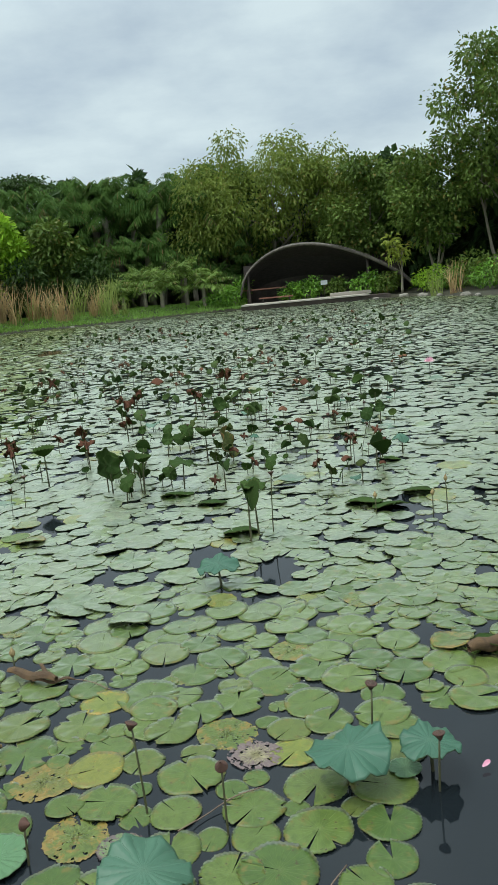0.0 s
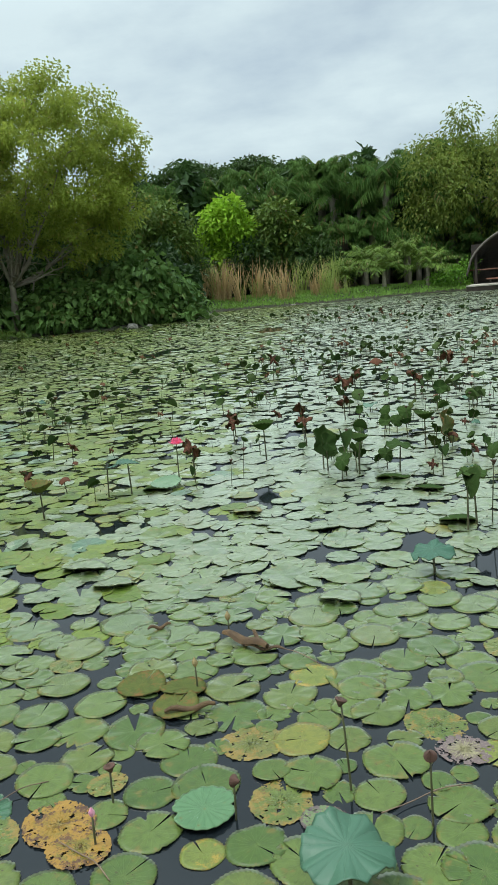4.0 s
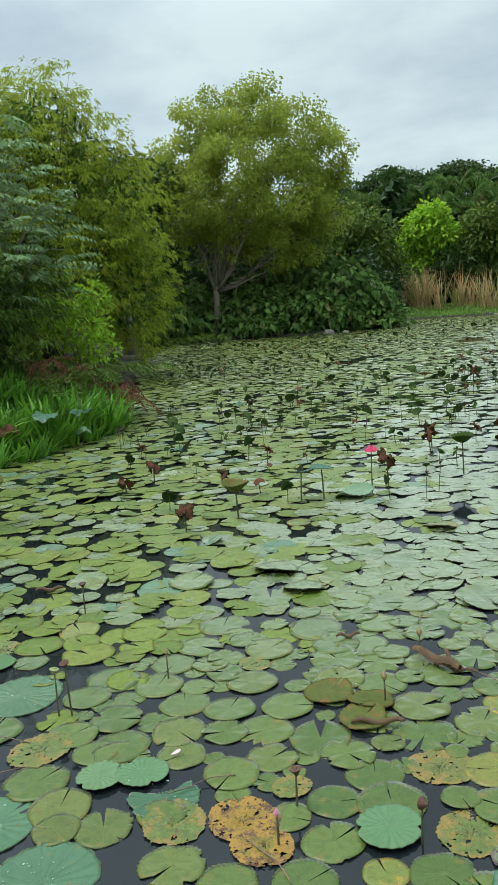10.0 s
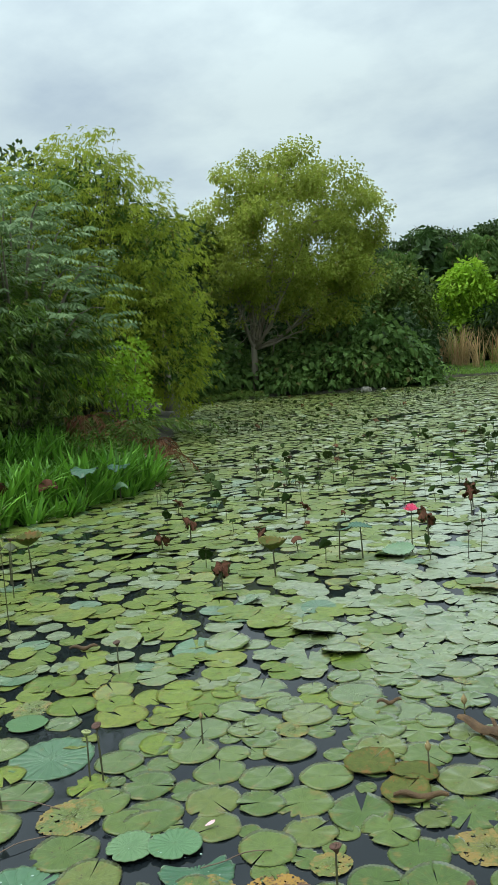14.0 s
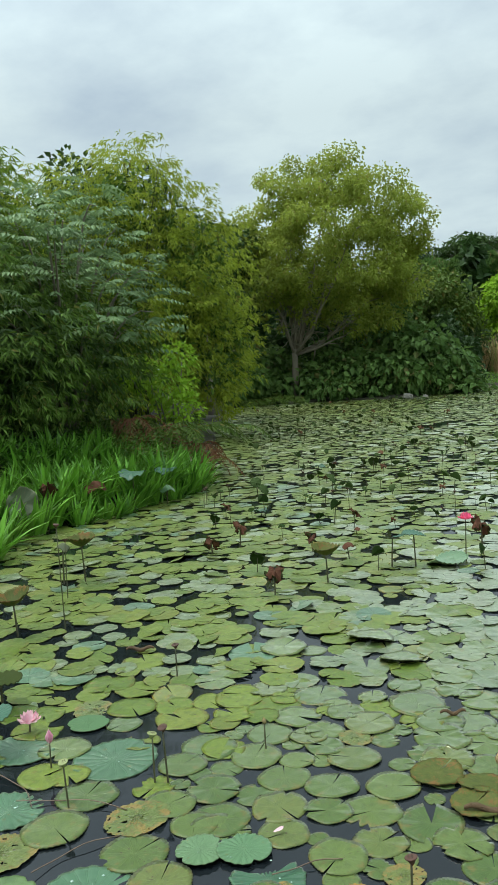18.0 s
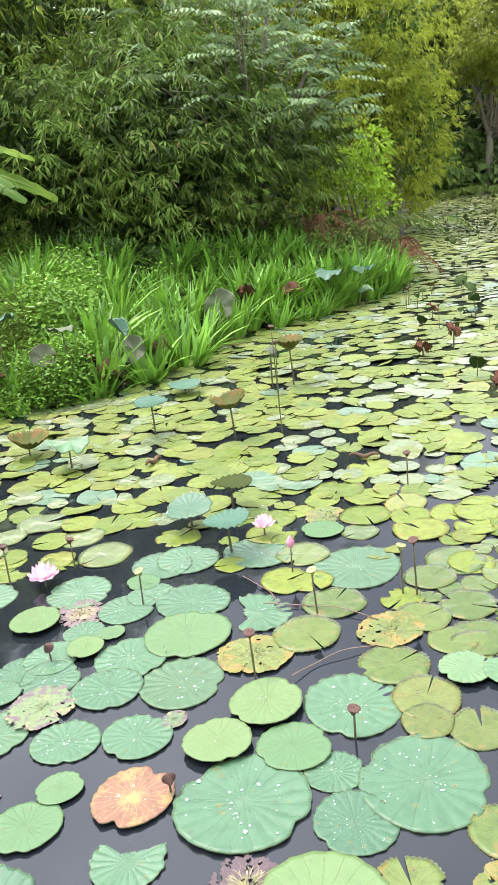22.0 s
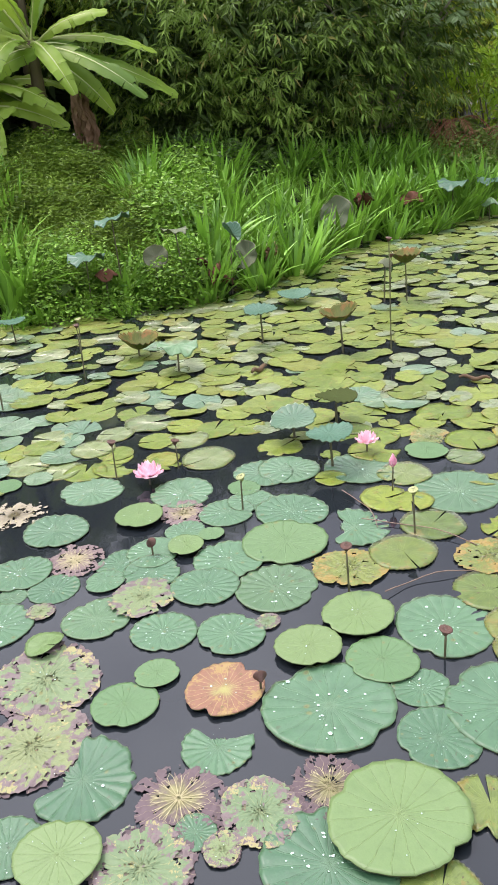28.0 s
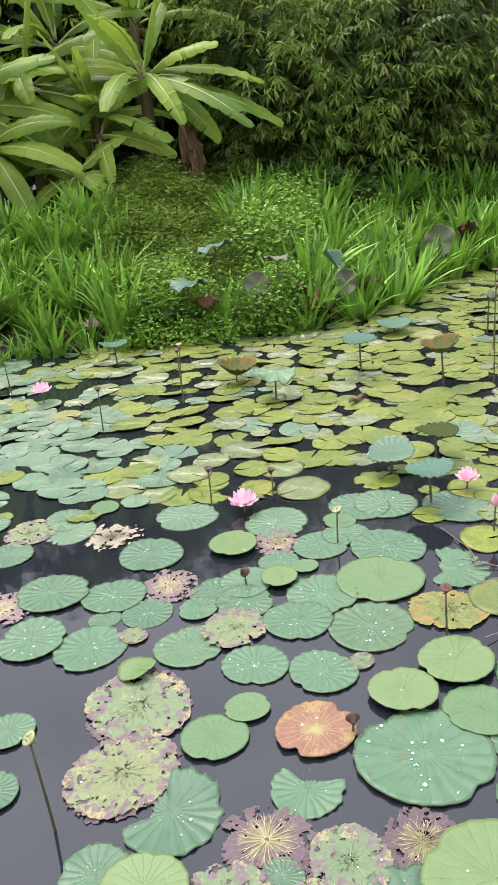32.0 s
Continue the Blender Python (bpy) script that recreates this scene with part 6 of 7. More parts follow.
weed_patch("waterside_weeds", near_edge[(turn_ > 0.42) & (turn_ < 0.68)], 0.5, 0.055, M_WEED, "leafy green waterside weeds trailing into the pond", 90)
weed_patch("bank_weeds", spots(300, -12.5, -8.0, 6.6, 14.5, 0.2, 3.4), 0.38, 0.07, M_WEED, "green weeds between the sword-leaved clumps", 30)
weed_patch("corner_weeds", spots(170, -12.2, -9.0, 10.2, 14.0, 0.0, 2.4), 0.7, 0.09, M_TREE, "dark green weeds under the trees at the bank's corner", 40)
# shade below the bamboo put into the leaf colour of this strip
weed_patch("shaded_weeds", spots(420, -13.4, -9.3, 6.2, 13.5, 1.7, 4.2), 0.5, 0.10, M_DARK, "undergrowth below the bamboo, leaves coloured dark for its shade", 36)
slope = spots(1500, -14.0, -8.3, 2.6, 8.0, 0.55, 5.0)
turn_ = sector(slope[:, 0], slope[:, 1])
weed_patch("creeper_mat", slope[(turn_ > 0.39) & (turn_ < 0.62)], 0.42, 0.085, M_CREEPER, "yellow-green creeper covering the rising bank", 190, "creeper", 0.26)
mound = spots(420, -11.0, -8.3, 4.6, 7.4, 0.7, 2.3)
turn_ = sector(mound[:, 0], mound[:, 1])
mound = mound[(turn_ > 0.60) & (turn_ < 0.71)]
weed_patch("leafy_weed_mound", mound, 0.55, 0.075, M_WEED, "mound of small-leaved green weeds on the bank", 55)

# lotus leaves standing in front of the bank
for style, h, r, x, y, turn, material, label in (
    ("face", 0.42, 0.20, -8.55, 7.26, 47, M_GREYLEAF, "large round grey-green lotus leaf turned upright against the bank"),
    ("shrivel", 0.56, 0.141, -8.50, 7.62, 0, M_DRIED, "dry curled lotus leaf against the bank"),
    ("flat", 0.55, 0.2, -8.35, 9.2, 0, M_RAISED_TEAL, "pale teal lotus leaf over the bank grass"),
    ("flat", 0.5, 0.17, -8.3, 9.9, 0, M_RAISED_TEAL, "pale teal lotus leaf over the bank grass"),
    ("droop", 0.3, 0.16, -8.05, 9.6, 0, M_BRIGHT, "small bright lotus leaf beside the bank"),
    ("droop", 0.5, 0.2, -8.5, 8.6, 0, M_DRIED, "dry brown lotus leaf in the bank grass"),
    ("flat", 0.90, 0.18, -8.20, 4.00, 0, M_RAISED_TEAL, "pale teal lotus leaf standing over the weeds"),
    ("face", 0.48, 0.12, -8.00, 4.28, 55, M_GREYLEAF, "round grey-green lotus leaf drooping in the weeds"),
    ("fold", 0.60, 0.12, -7.76, 5.00, 95, M_RAISED_TEAL, "dark blue-green lotus leaf seen on edge in the weeds"),
    ("face", 0.34, 0.15, -7.82, 5.28, 20, M_GREYLEAF, "grey-green lotus leaf drooping at the water's edge"),
    ("flat", 0.72, 0.13, -7.92, 4.55, 80, M_GREYLEAF, "pale lotus leaf tilted in the bank grass"),
    ("droop", 0.34, 0.13, -8.36, 3.46, 40, M_RAISED, "dark green lotus leaf hanging in the weeds"),
    ("flat", 0.58, 0.18, -8.28, 3.68, 0, M_RAISED_TEAL, "pale lotus leaf lying on the weeds"),
    ("droop", 0.44, 0.15, -8.21, 3.82, 60, M_DRIED, "grey-brown lotus leaf drooping in the weeds"),
    ("shrivel", 0.30, 0.192, -7.78, 4.82, 0, M_DRIED, "brown shrivelled lotus leaf at the water's edge"),
    ("shrivel", 0.34, 0.104, -7.88, 5.64, 0, M_DRYLEAF, "withered beige lotus leaf at the water's edge"),
):
    placed(standing_leaf(style, h, r, material, label), x, y, turn)


# ---------- bamboo, banana and shrubs on the near bank ----------
def spray_leaves(g, centre, radii, tufts, per, length, width, inner=0.8, hang=0.75, floor=0.0):
    """Hanging fans of narrow leaves, gathered in tufts with dark gaps between, over an egg-shaped mass."""
    p, d = in_ball(tufts, inner)
    bump = 1 + 0.16 * np.sin(p[:, :1] * 7 + 1) * np.sin(p[:, 1:2] * 6) + 0.12 * rng.normal(size=(tufts, 1))
    heart = np.array(centre) + p * bump * np.array(radii)
    ok = heart[:, 2] > floor
    heart, d = heart[ok], d[ok]
    for _ in range(7):
        at = heart + rng.normal(size=heart.shape) * np.array([0.17, 0.17, 0.10]) + d * 0.05
        face = unit(d * (1, 1, 0.2) + rng.normal(size=d.shape) * 0.4)
        across = unit(np.cross(face, (0, 0, 1.0)))
        for k in range(per):
            sweep = (k / max(1, per - 1) - 0.5) * 2.2 + rng.normal(size=(len(at), 1)) * 0.2
            way = face * 0.55 + across * np.sin(sweep) - np.array([0, 0, hang]) * np.cos(sweep) + rng.normal(size=at.shape) * 0.12
            leaves(g, at + way * length * 0.1, way, length * rng.uniform(0.6, 1.2, len(at)), width * rng.uniform(0.7, 1.2, len(at)), 0.1, 0.8)


def bamboo(x, y, masses, sprays, per, length, width, material, label, culms=16, tall=4.0, reach=1.2, heart=None, floor=0.05, shoots=0):
    """A clump of bamboo: many thin arching culms, masses of hanging leaf sprays, and darker leaves inside for shade."""
    z = float(land(x, y))
    top = empty("bamboo_clump", x, y, z)
    tagged(top, label, "bamboo")
    for k in range(culms):
        a, r = rng.uniform(0, 6.28), 0.55 * math.sqrt(rng.random())
        t = np.linspace(0, 1, 8)[:, None]
        lean = rng.uniform(0.3, 1.0) * reach
        p = np.hstack([(r + lean * t**2) * math.cos(a), (r + lean * t**2) * math.sin(a), tall * rng.uniform(0.7, 1.0) * t])
        cg = Geo()
        tube(cg, p, 0.028 * (1.1 - t[:, 0]), 6)
        part("culm", cg.mesh("culm", M_CULM, True), top)
    for k in range(shoots):
        a, t = rng.uniform(0, 6.28), np.linspace(0, 1, 8)[:, None]
        out = rng.uniform(0.6, 1.8)
        p = np.hstack([out * t**2.2 * math.cos(a), out * t**2.2 * math.sin(a), tall * rng.uniform(0.9, 1.12) * (t - 0.12 * t**4)])
        cg = Geo()
        tube(cg, p, 0.014 * (1.1 - t[:, 0]), 5)
        at = p[rng.integers(5, 8, 26)] + rng.normal(size=(26, 3)) * np.array([0.14, 0.14, 0.2])
        leaves(cg, at, rng.normal(size=(26, 3)) - (0, 0, 0.3), length * 0.8, width * 0.9)
        part("shoot", cg.mesh("shoot", material), top)
    g, inner = Geo(), Geo()
    vol = np.array([r[0] * r[1] + r[1] * r[2] + r[0] * r[2] for _, r in masses])
    for (c, r), share in zip(masses, vol / vol.sum()):
        spray_leaves(g, c, r, int(sprays * share), per, length, width, floor=floor)
        # larger inner leaves in a darker material: the clump's inner shade as colour
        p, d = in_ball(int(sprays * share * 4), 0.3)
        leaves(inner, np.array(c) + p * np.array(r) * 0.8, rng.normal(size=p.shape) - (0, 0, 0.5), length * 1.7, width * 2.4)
    part("foliage", g.mesh("foliage", material), top)
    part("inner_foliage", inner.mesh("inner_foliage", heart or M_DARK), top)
    return top


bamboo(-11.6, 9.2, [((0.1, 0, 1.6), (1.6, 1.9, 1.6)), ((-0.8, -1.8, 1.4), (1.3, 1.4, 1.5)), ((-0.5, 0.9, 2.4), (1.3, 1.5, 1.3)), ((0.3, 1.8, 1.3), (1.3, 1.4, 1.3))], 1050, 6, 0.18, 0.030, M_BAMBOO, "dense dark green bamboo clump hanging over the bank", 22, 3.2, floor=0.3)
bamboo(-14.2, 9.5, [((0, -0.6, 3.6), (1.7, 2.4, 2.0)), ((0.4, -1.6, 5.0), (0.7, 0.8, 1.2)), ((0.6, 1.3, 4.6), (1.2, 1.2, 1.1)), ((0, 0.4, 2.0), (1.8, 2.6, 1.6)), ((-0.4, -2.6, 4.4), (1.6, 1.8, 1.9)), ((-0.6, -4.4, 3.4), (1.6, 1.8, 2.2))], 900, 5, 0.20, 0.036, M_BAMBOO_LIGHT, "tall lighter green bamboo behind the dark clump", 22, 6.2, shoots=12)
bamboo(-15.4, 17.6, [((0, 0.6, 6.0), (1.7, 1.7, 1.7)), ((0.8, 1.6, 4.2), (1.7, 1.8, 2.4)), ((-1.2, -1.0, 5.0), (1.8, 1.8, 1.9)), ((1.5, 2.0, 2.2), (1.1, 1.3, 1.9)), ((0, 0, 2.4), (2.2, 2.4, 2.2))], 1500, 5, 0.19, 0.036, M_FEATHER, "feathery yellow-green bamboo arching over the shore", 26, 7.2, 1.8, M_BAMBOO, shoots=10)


def feather_frond(g, base, way, length, leaflet, pairs, droop, tilt=0.35, width=0.28):
    """A pinnate leaf: paired leaflets along an arching rib; returns the rib's points."""
    t = np.linspace(0, 1, pairs)
    way = unit(way)
    rib = np.asarray(base) + way * (t * length)[:, None] - np.array([0, 0, 1]) * (droop * length * t**2)[:, None]
    along = unit(np.gradient(rib, axis=0))
    side = unit(np.cross(along, (0, 0, 1.0)))
    for s in (-1, 1):
        size = leaflet * np.clip(np.sin(np.pi * (0.12 + 0.82 * t)), 0.25, 1)
        leaves(g, rib, side * s + along * 0.55 - np.array([0, 0, tilt]) + rng.normal(size=rib.shape) * 0.08, size, size * width, 0.18, 1.2)
    return rib


def feather_tree(name, x, y, fronds, centre, radii, length, leaflet, pairs, droop, material, label, category, bark=M_BARK, branches=10):
    """A small tree of pinnate leaves on thin arching branches."""
    z = float(land(x, y))
    top = empty(name, x, y, z)
    tagged(top, label, category)
    g = Geo()
    heads = []
    for k in range(branches):
        p, d = in_ball(1, 0.6)
        end = np.array(centre) + p[0] * np.array(radii)
        end[2] = max(end[2], 0.6)
        t = np.linspace(0, 1, 8)[:, None]
        pts = end * t * np.array([1, 1, 0]) + np.array([0, 0, 1]) * (end[2] * np.sin(t * 1.75) / math.sin(1.75))
        bg = Geo()
        tube(bg, pts, 0.035 * (1.15 - t[:, 0]), 6)
        part("branch", bg.mesh("branch", bark, True), top)
        heads.append(pts)
    for k in range(fronds):
        pts = heads[k % branches]
        base = pts[int(rng.integers(3, 8))] + rng.normal(size=3) * 0.25
        feather_frond(g, base, np.array([rng.normal(), rng.normal(), rng.uniform(-0.1, 0.5)]) + 0.5 * unit(pts[-1]), length * rng.uniform(0.7, 1.2), leaflet, pairs, droop, 0.45, 0.42)
    part("fronds", g.mesh("fronds", material), top)
    return top


feather_tree("feathery_tree", -11.4, 11.1, 440, (0.3, -0.6, 3.0), (1.9, 2.7, 1.4), 0.8, 0.17, 10, 0.4, M_SILVER, "silvery-leaved feathery small tree arching over the shore", "tree", branches=32)


def shrub(name, x, y, lumps, count, leaf, material, label, category="shrub", twigs=6, inner=0.6, hang=0.3, z=None, group=""):
    """A shrub: a few woody stems and a lumpy mass of leaves."""
    z = float(land(x, y)) if z is None else z
    top = empty(name, x, y, z)
    tagged(top, label, category, group)
    for k in range(twigs):
        b = np.array(lumps[k % len(lumps)][0]) + rng.normal(size=3) * 0.1
        t = np.linspace(0, 1, 5)[:, None]
        sg = Geo()
        tube(sg, b * t + np.hstack([rng.normal(size=(5, 2)) * 0.04 * t, 0 * t]), 0.03 * (1.2 - t[:, 0]), 5)
        part("stem", sg.mesh("stem", M_BARK, True), top)
    g = Geo()
    crown_leaves(g, lumps, count, leaf[0], leaf[1], inner, hang=hang)
    part("foliage", g.mesh("foliage", material), top)
    return top


shrub("lime_shrub", -10.4, 12.9, [((0, 0, 1.5), (0.45, 0.45, 0.4)), ((-0.5, -0.2, 1.8), (0.45, 0.45, 0.35)), ((0.1, 0.2, 2.1), (0.35, 0.35, 0.3)), ((0.15, 0.1, 1.1), (0.45, 0.4, 0.35))], 1300, (0.11, 0.065), M_LIME, "bright lime-green leafy shrub at the bank's corner")


def fern(name, x, y, z, fronds, spread, reach, leaflet, pairs, droop, material, label, category="fern", lean=(0.0, 0.0), rise=0.7, width=0.28):
    """Arching fronds from one crown, each a part."""
    top = empty(name, x, y, z)
    tagged(top, label, category)
    for k in range(fronds):
        g = Geo()
        a = rng.uniform(0, 6.28)
        base = np.array([rng.normal() * spread, rng.normal() * spread, 0])
        rib = feather_frond(g, base, (math.cos(a) + lean[0], math.sin(a) + lean[1], rise), reach * rng.uniform(0.7, 1.2), leaflet, pairs, droop, width=width)
        tube(g, rib, 0.008, 4)
        part("frond", g.mesh("frond", material), top)
    return top


for x, y, z, count in ((-10.4, 11.7, 1.15, 8), (-9.95, 12.1, 0.95, 10), (-9.55, 12.3, 0.6, 12), (-9.25, 12.35, 0.4, 8)):
    fern("dry_fern", x, y, z, count, 0.22, 0.62, 0.14, 14, 1.1, M_DRYFERN, "dry brown fern fronds hanging over the shore", lean=(0.5, -0.3), rise=0.4, width=0.2)
fern("green_fern", -10.1, 12.2, 0.85, 34, 0.5, 1.25, 0.2, 14, 0.7, M_TREE, "green arching fern at the bank's corner", lean=(0.4, 0))


def banana_blade(length, width, rise, bend, tears):
    """A banana leaf along +x, rising at an angle and bowing over: two halves split into strips along the rib."""
    n = 22
    t = np.linspace(0, 1, n + 1)
    lean = radians(rise) - radians(bend) * t
    x, z = np.cumsum(np.cos(lean)) * length / n, np.cumsum(np.sin(lean)) * length / n
    w_ = width * np.clip(np.sin(np.pi * np.clip((t - 0.10) / 0.93, 0, 1)) ** 0.42, 0.04, 1) * (1 - 0.25 * t)
    sag = np.column_stack([-np.sin(lean), np.cos(lean)])
    halves = Geo()
    for s in (-1, 1):
        k = 0
        while k < n:
            run = int(rng.integers(1, 4)) if rng.random() < tears else int(rng.integers(5, 11))
            end = min(n, k + run)
            fall = rng.uniform(0.1, 0.6) if rng.random() < tears else rng.uniform(-0.04, 0.10)
            v, f = [], []
            for j in range(k, end + 1):
                q = min(max(j, k + 0.035), end - 0.035)
                xx, zz, ww, sx, sz = (np.interp(q, range(n + 1), c) for c in (x, z, w_, sag[:, 0], sag[:, 1]))
                for m_ in range(4):
                    u = m_ / 3
                    h = ww * (0.30 * u - (0.42 + fall) * u * u) + 0.012 * math.sin(j * 2.1 + s) * u
                    v.append((xx + 0.22 * ww * u + h * sx, s * ww * u * (0.97 - 0.25 * fall), zz + h * sz))
            for j in range(end - k):
                for m_ in range(3):
                    a = j * 4 + m_
                    f.append((a, a + 1, a + 5, a + 4) if s > 0 else (a, a + 4, a + 5, a + 1))
            halves.add(v, f)
            k = end
    rib = Geo()
    tube(rib, np.column_stack([x, 0 * x, z - 0.006]), 0.018 * (1.15 - t), 6)
    return halves, rib


def any_leaves(count, length):
    """Leaves all round a crown: the first ones upright, the later ones lower."""
    out = []
    for k in range(count):
        up_ = k < 3
        out.append((k * 137.5 + rng.normal() * 14, 78 - 8 * k if up_ else 50 - 75 * (k - 3) / max(1, count - 4), 15 if up_ else rng.uniform(40, 75), length * rng.uniform(0.8, 1.1), rng.uniform(0.14, 0.19), 0.1 if rng.random() < 0.6 else 0.5))
    return out


def banana(x, y, height, specs, label, lean=0.0, dead=()):
    """A banana plant: its false stem, each leaf (azimuth, rise, bow, length, half width, how torn) and dead leaves hanging."""
    z = float(land(x, y)) - 0.05
    top = empty("banana_plant", x, y, z)
    tagged(top, label, "banana plant", "banana plants on the bank")
    g = Geo()
    t = np.linspace(0, 1, 7)[:, None]
    pts = np.hstack([lean * t**2, 0.2 * lean * t, height * t])
    tube(g, pts, 0.11 * (1.2 - 0.6 * t[:, 0]) * min(1.0, 0.4 + height * 0.4), 10)
    part("false_stem", g.mesh("false_stem", M_BANANA_STEM, True), top)
    for az, rise, bend, length, width, tears in specs:
        halves, rib = banana_blade(length * 1.06, width * 1.05, rise, bend, tears)
        mm = np.array(Matrix.Translation(pts[-1] - np.array([0, 0, 0.12 * rng.random()])) @ pose(0, 0, 0, 38 * math.sin(radians(az + 33)) + rng.normal() * 10, 0, az))
        for geo in (halves, rib):
            geo.v = [v @ mm[:3, :3].T + mm[:3, 3] for v in geo.v]
        blade = part("leaf", halves.mesh("leaf", M_BANANA, True), top)
        part("midrib", rib.mesh("midrib", M_BANANA_RIB, True), blade)
    for dx, dy, dz, size in dead:
        v = []
        for r in range(14):
            for c in range(12):
                wide = 0.025 + 0.095 * math.sin(math.pi * min(1.0, r / 12) * 0.95) * (1 + 0.3 * math.sin(r * 2.3))
                v.append((wide * (c / 5.5 - 1) + 0.02 * math.sin(r * 2.3 + c), 0.030 * math.sin(c * 2.2 + 0.5 * r) * (0.4 + r / 12) + 0.06 * math.sin(r * 0.7), -0.078 * r - (0.16 * rng.random() if r == 13 else 0) - 0.03 * abs(c - 5.5) + 0.03 * math.sin(c * 1.7 + r)))
        f = [(r * 12 + c, r * 12 + c + 1, (r + 1) * 12 + c + 1, (r + 1) * 12 + c) for r in range(13) for c in range(11)]
        mm = np.array(Matrix.Translation(pts[-1] + np.array([dx, dy, dz])) @ pose(0, 0, 0, 0, 0, 57 + rng.normal() * 12) @ Matrix.Scale(size, 4))
        part("dead_leaf", Geo().add(np.array(v) @ mm[:3, :3].T + mm[:3, 3], f).mesh("dead_leaf", M_DRYLEAF), top, "dry brown hanging leaf")
    return top


banana(-12.1, 5.3, 1.75, any_leaves(9, 1.3)[3:] + [
    (57, 12, 42, 1.5, 0.15, 0.1), (42, -8, 36, 1.8, 0.16, 0.15), (12, -4, 46, 1.7, 0.17, 0.2), (-15, 6, 80, 1.25, 0.15, 0.4), (222, 22, 42, 1.35, 0.16, 0.1), (240, 34, 52, 1.5, 0.15, 0.1),
    (60, 80, 12, 1.3, 0.16, 0.05), (205, 80, 10, 1.35, 0.17, 0.05), (120, 66, 28, 1.3, 0.14, 0.1), (300, 60, 60, 1.2, 0.15, 0.2), (150, 20, 60, 1.4, 0.15, 0.3), (270, -5, 60, 1.2, 0.15, 0.3),
], "green banana plant with arching split leaves and a dead one", 0.0, ((0.32, 0.50, -0.55, 0.95), (0.24, 0.40, -0.45, 0.8)))
banana(-12.9, 3.95, 1.75, any_leaves(9, 1.3)[3:] + [
    (215, 78, 12, 1.5, 0.19, 0.05), (70, 82, 10, 1.45, 0.19, 0.05), (-20, 30, 95, 0.9, 0.17, 0.1), (30, -8, 42, 1.45, 0.20, 0.12), (-38, -18, 70, 1.15, 0.17, 0.7), (-5, -28, 60, 0.95, 0.18, 0.05),
    (235, 25, 60, 1.4, 0.16, 0.2), (60, 40, 70, 1.5, 0.16, 0.2), (200, 0, 60, 1.3, 0.16, 0.3), (-70, -25, 50, 1.2, 0.17, 0.3), (-100, 10, 60, 1.3, 0.16, 0.2), (20, -40, 40, 1.1, 0.16, 0.3),
], "tall green banana plant with broad upright leaves", -0.1, ((-0.2, 0.1, -0.5, 0.7),))
banana(-12.25, 4.15, 0.55, [(-33, 5, 75, 0.75, 0.14, 0.0), (5, 0, 70, 0.75, 0.13, 0.0), (-75, 0, 70, 0.75, 0.13, 0.0), (40, 20, 80, 0.7, 0.12, 0.1), (90, 60, 40, 0.8, 0.12, 0.0), (220, 30, 60, 0.8, 0.12, 0.1)], "young dark green banana plant under the taller ones", 0.05, ((0.25, 0.3, 0.1, 0.5),))
banana(-11.75, 4.95, 0.25, [(20, 15, 60, 0.55, 0.10, 0.0), (57, 30, 50, 0.5, 0.09, 0.0), (-60, 10, 60, 0.5, 0.09, 0.0), (160, 60, 30, 0.5, 0.08, 0.0)], "small banana sucker at the foot of the plants")
banana(-12.35, 4.65, 1.0, [(25, 0, 55, 1.05, 0.14, 0.15), (55, 5, 50, 1.0, 0.13, 0.1), (-25, -10, 50, 0.9, 0.14, 0.3), (200, 10, 50, 1.0, 0.14, 0.2), (120, 70, 25, 1.0, 0.13, 0.1)], "green banana plant with drooping leaves between the tall ones")
banana(-13.3, 5.75, 2.5, [(57, 26, 78, 1.9, 0.16, 0.75), (75, 40, 70, 1.7, 0.15, 0.6), (20, 35, 60, 1.6, 0.16, 0.2), (240, 40, 50, 1.6, 0.16, 0.2), (-30, 50, 70, 1.5, 0.16, 0.2), (120, 78, 15, 1.5, 0.16, 0.1), (200, 70, 20, 1.5, 0.16, 0.1)], "tall green banana plant with a torn arching leaf", 0.1)
banana(-12.6, 3.2, 1.0, any_leaves(14, 1.3), "green banana plant with broad drooping leaves")
banana(-12.5, 4.7, 1.3, any_leaves(12, 1.2), "green banana plant crowded among the others")
banana(-13.0, 3.0, 1.6, any_leaves(15, 1.7), "green banana plant with dry lower leaves")
banana(-13.6, 4.7, 2.3, any_leaves(13, 1.7), "tall green banana plant behind the others")
fern("small_palm", -12.0, 6.9, 1.1, 20, 0.05, 1.3, 0.28, 26, 0.75, M_PALM, "dark feathery palm between banana and bamboo", "palm", rise=0.9, width=0.12)


# ---------- the wood behind ----------
def woods(name, boxes, count, leaf, material, label):
    """A dark mass of foliage that closes the view, thick from the ground to its uneven top."""
    g = Geo()
    for (x0, y0), (x1, y1), high, share in boxes:
        k = int(count * share)
        t, u = rng.random(k), rng.random(k)
        depth = rng.normal(size=k) * 1.0
        x, y = x0 + (x1 - x0) * t - (y1 - y0) * 0.02 * depth, y0 + (y1 - y0) * t + depth
        top = high * (0.72 + 0.16 * np.sin(t * 23) + 0.12 * np.sin(t * 51 + 1))
        at = np.column_stack([x, y, land(x, y) + u**0.8 * top])
        leaves(g, at, rng.normal(size=(k, 3)) - (0, 0, 0.3), leaf * rng.uniform(0.6, 1.3, k), leaf * 0.55 * rng.uniform(0.7, 1.2, k))
    return tagged(new(name, g.mesh(name, material)), label, "woods", kind="stuff")


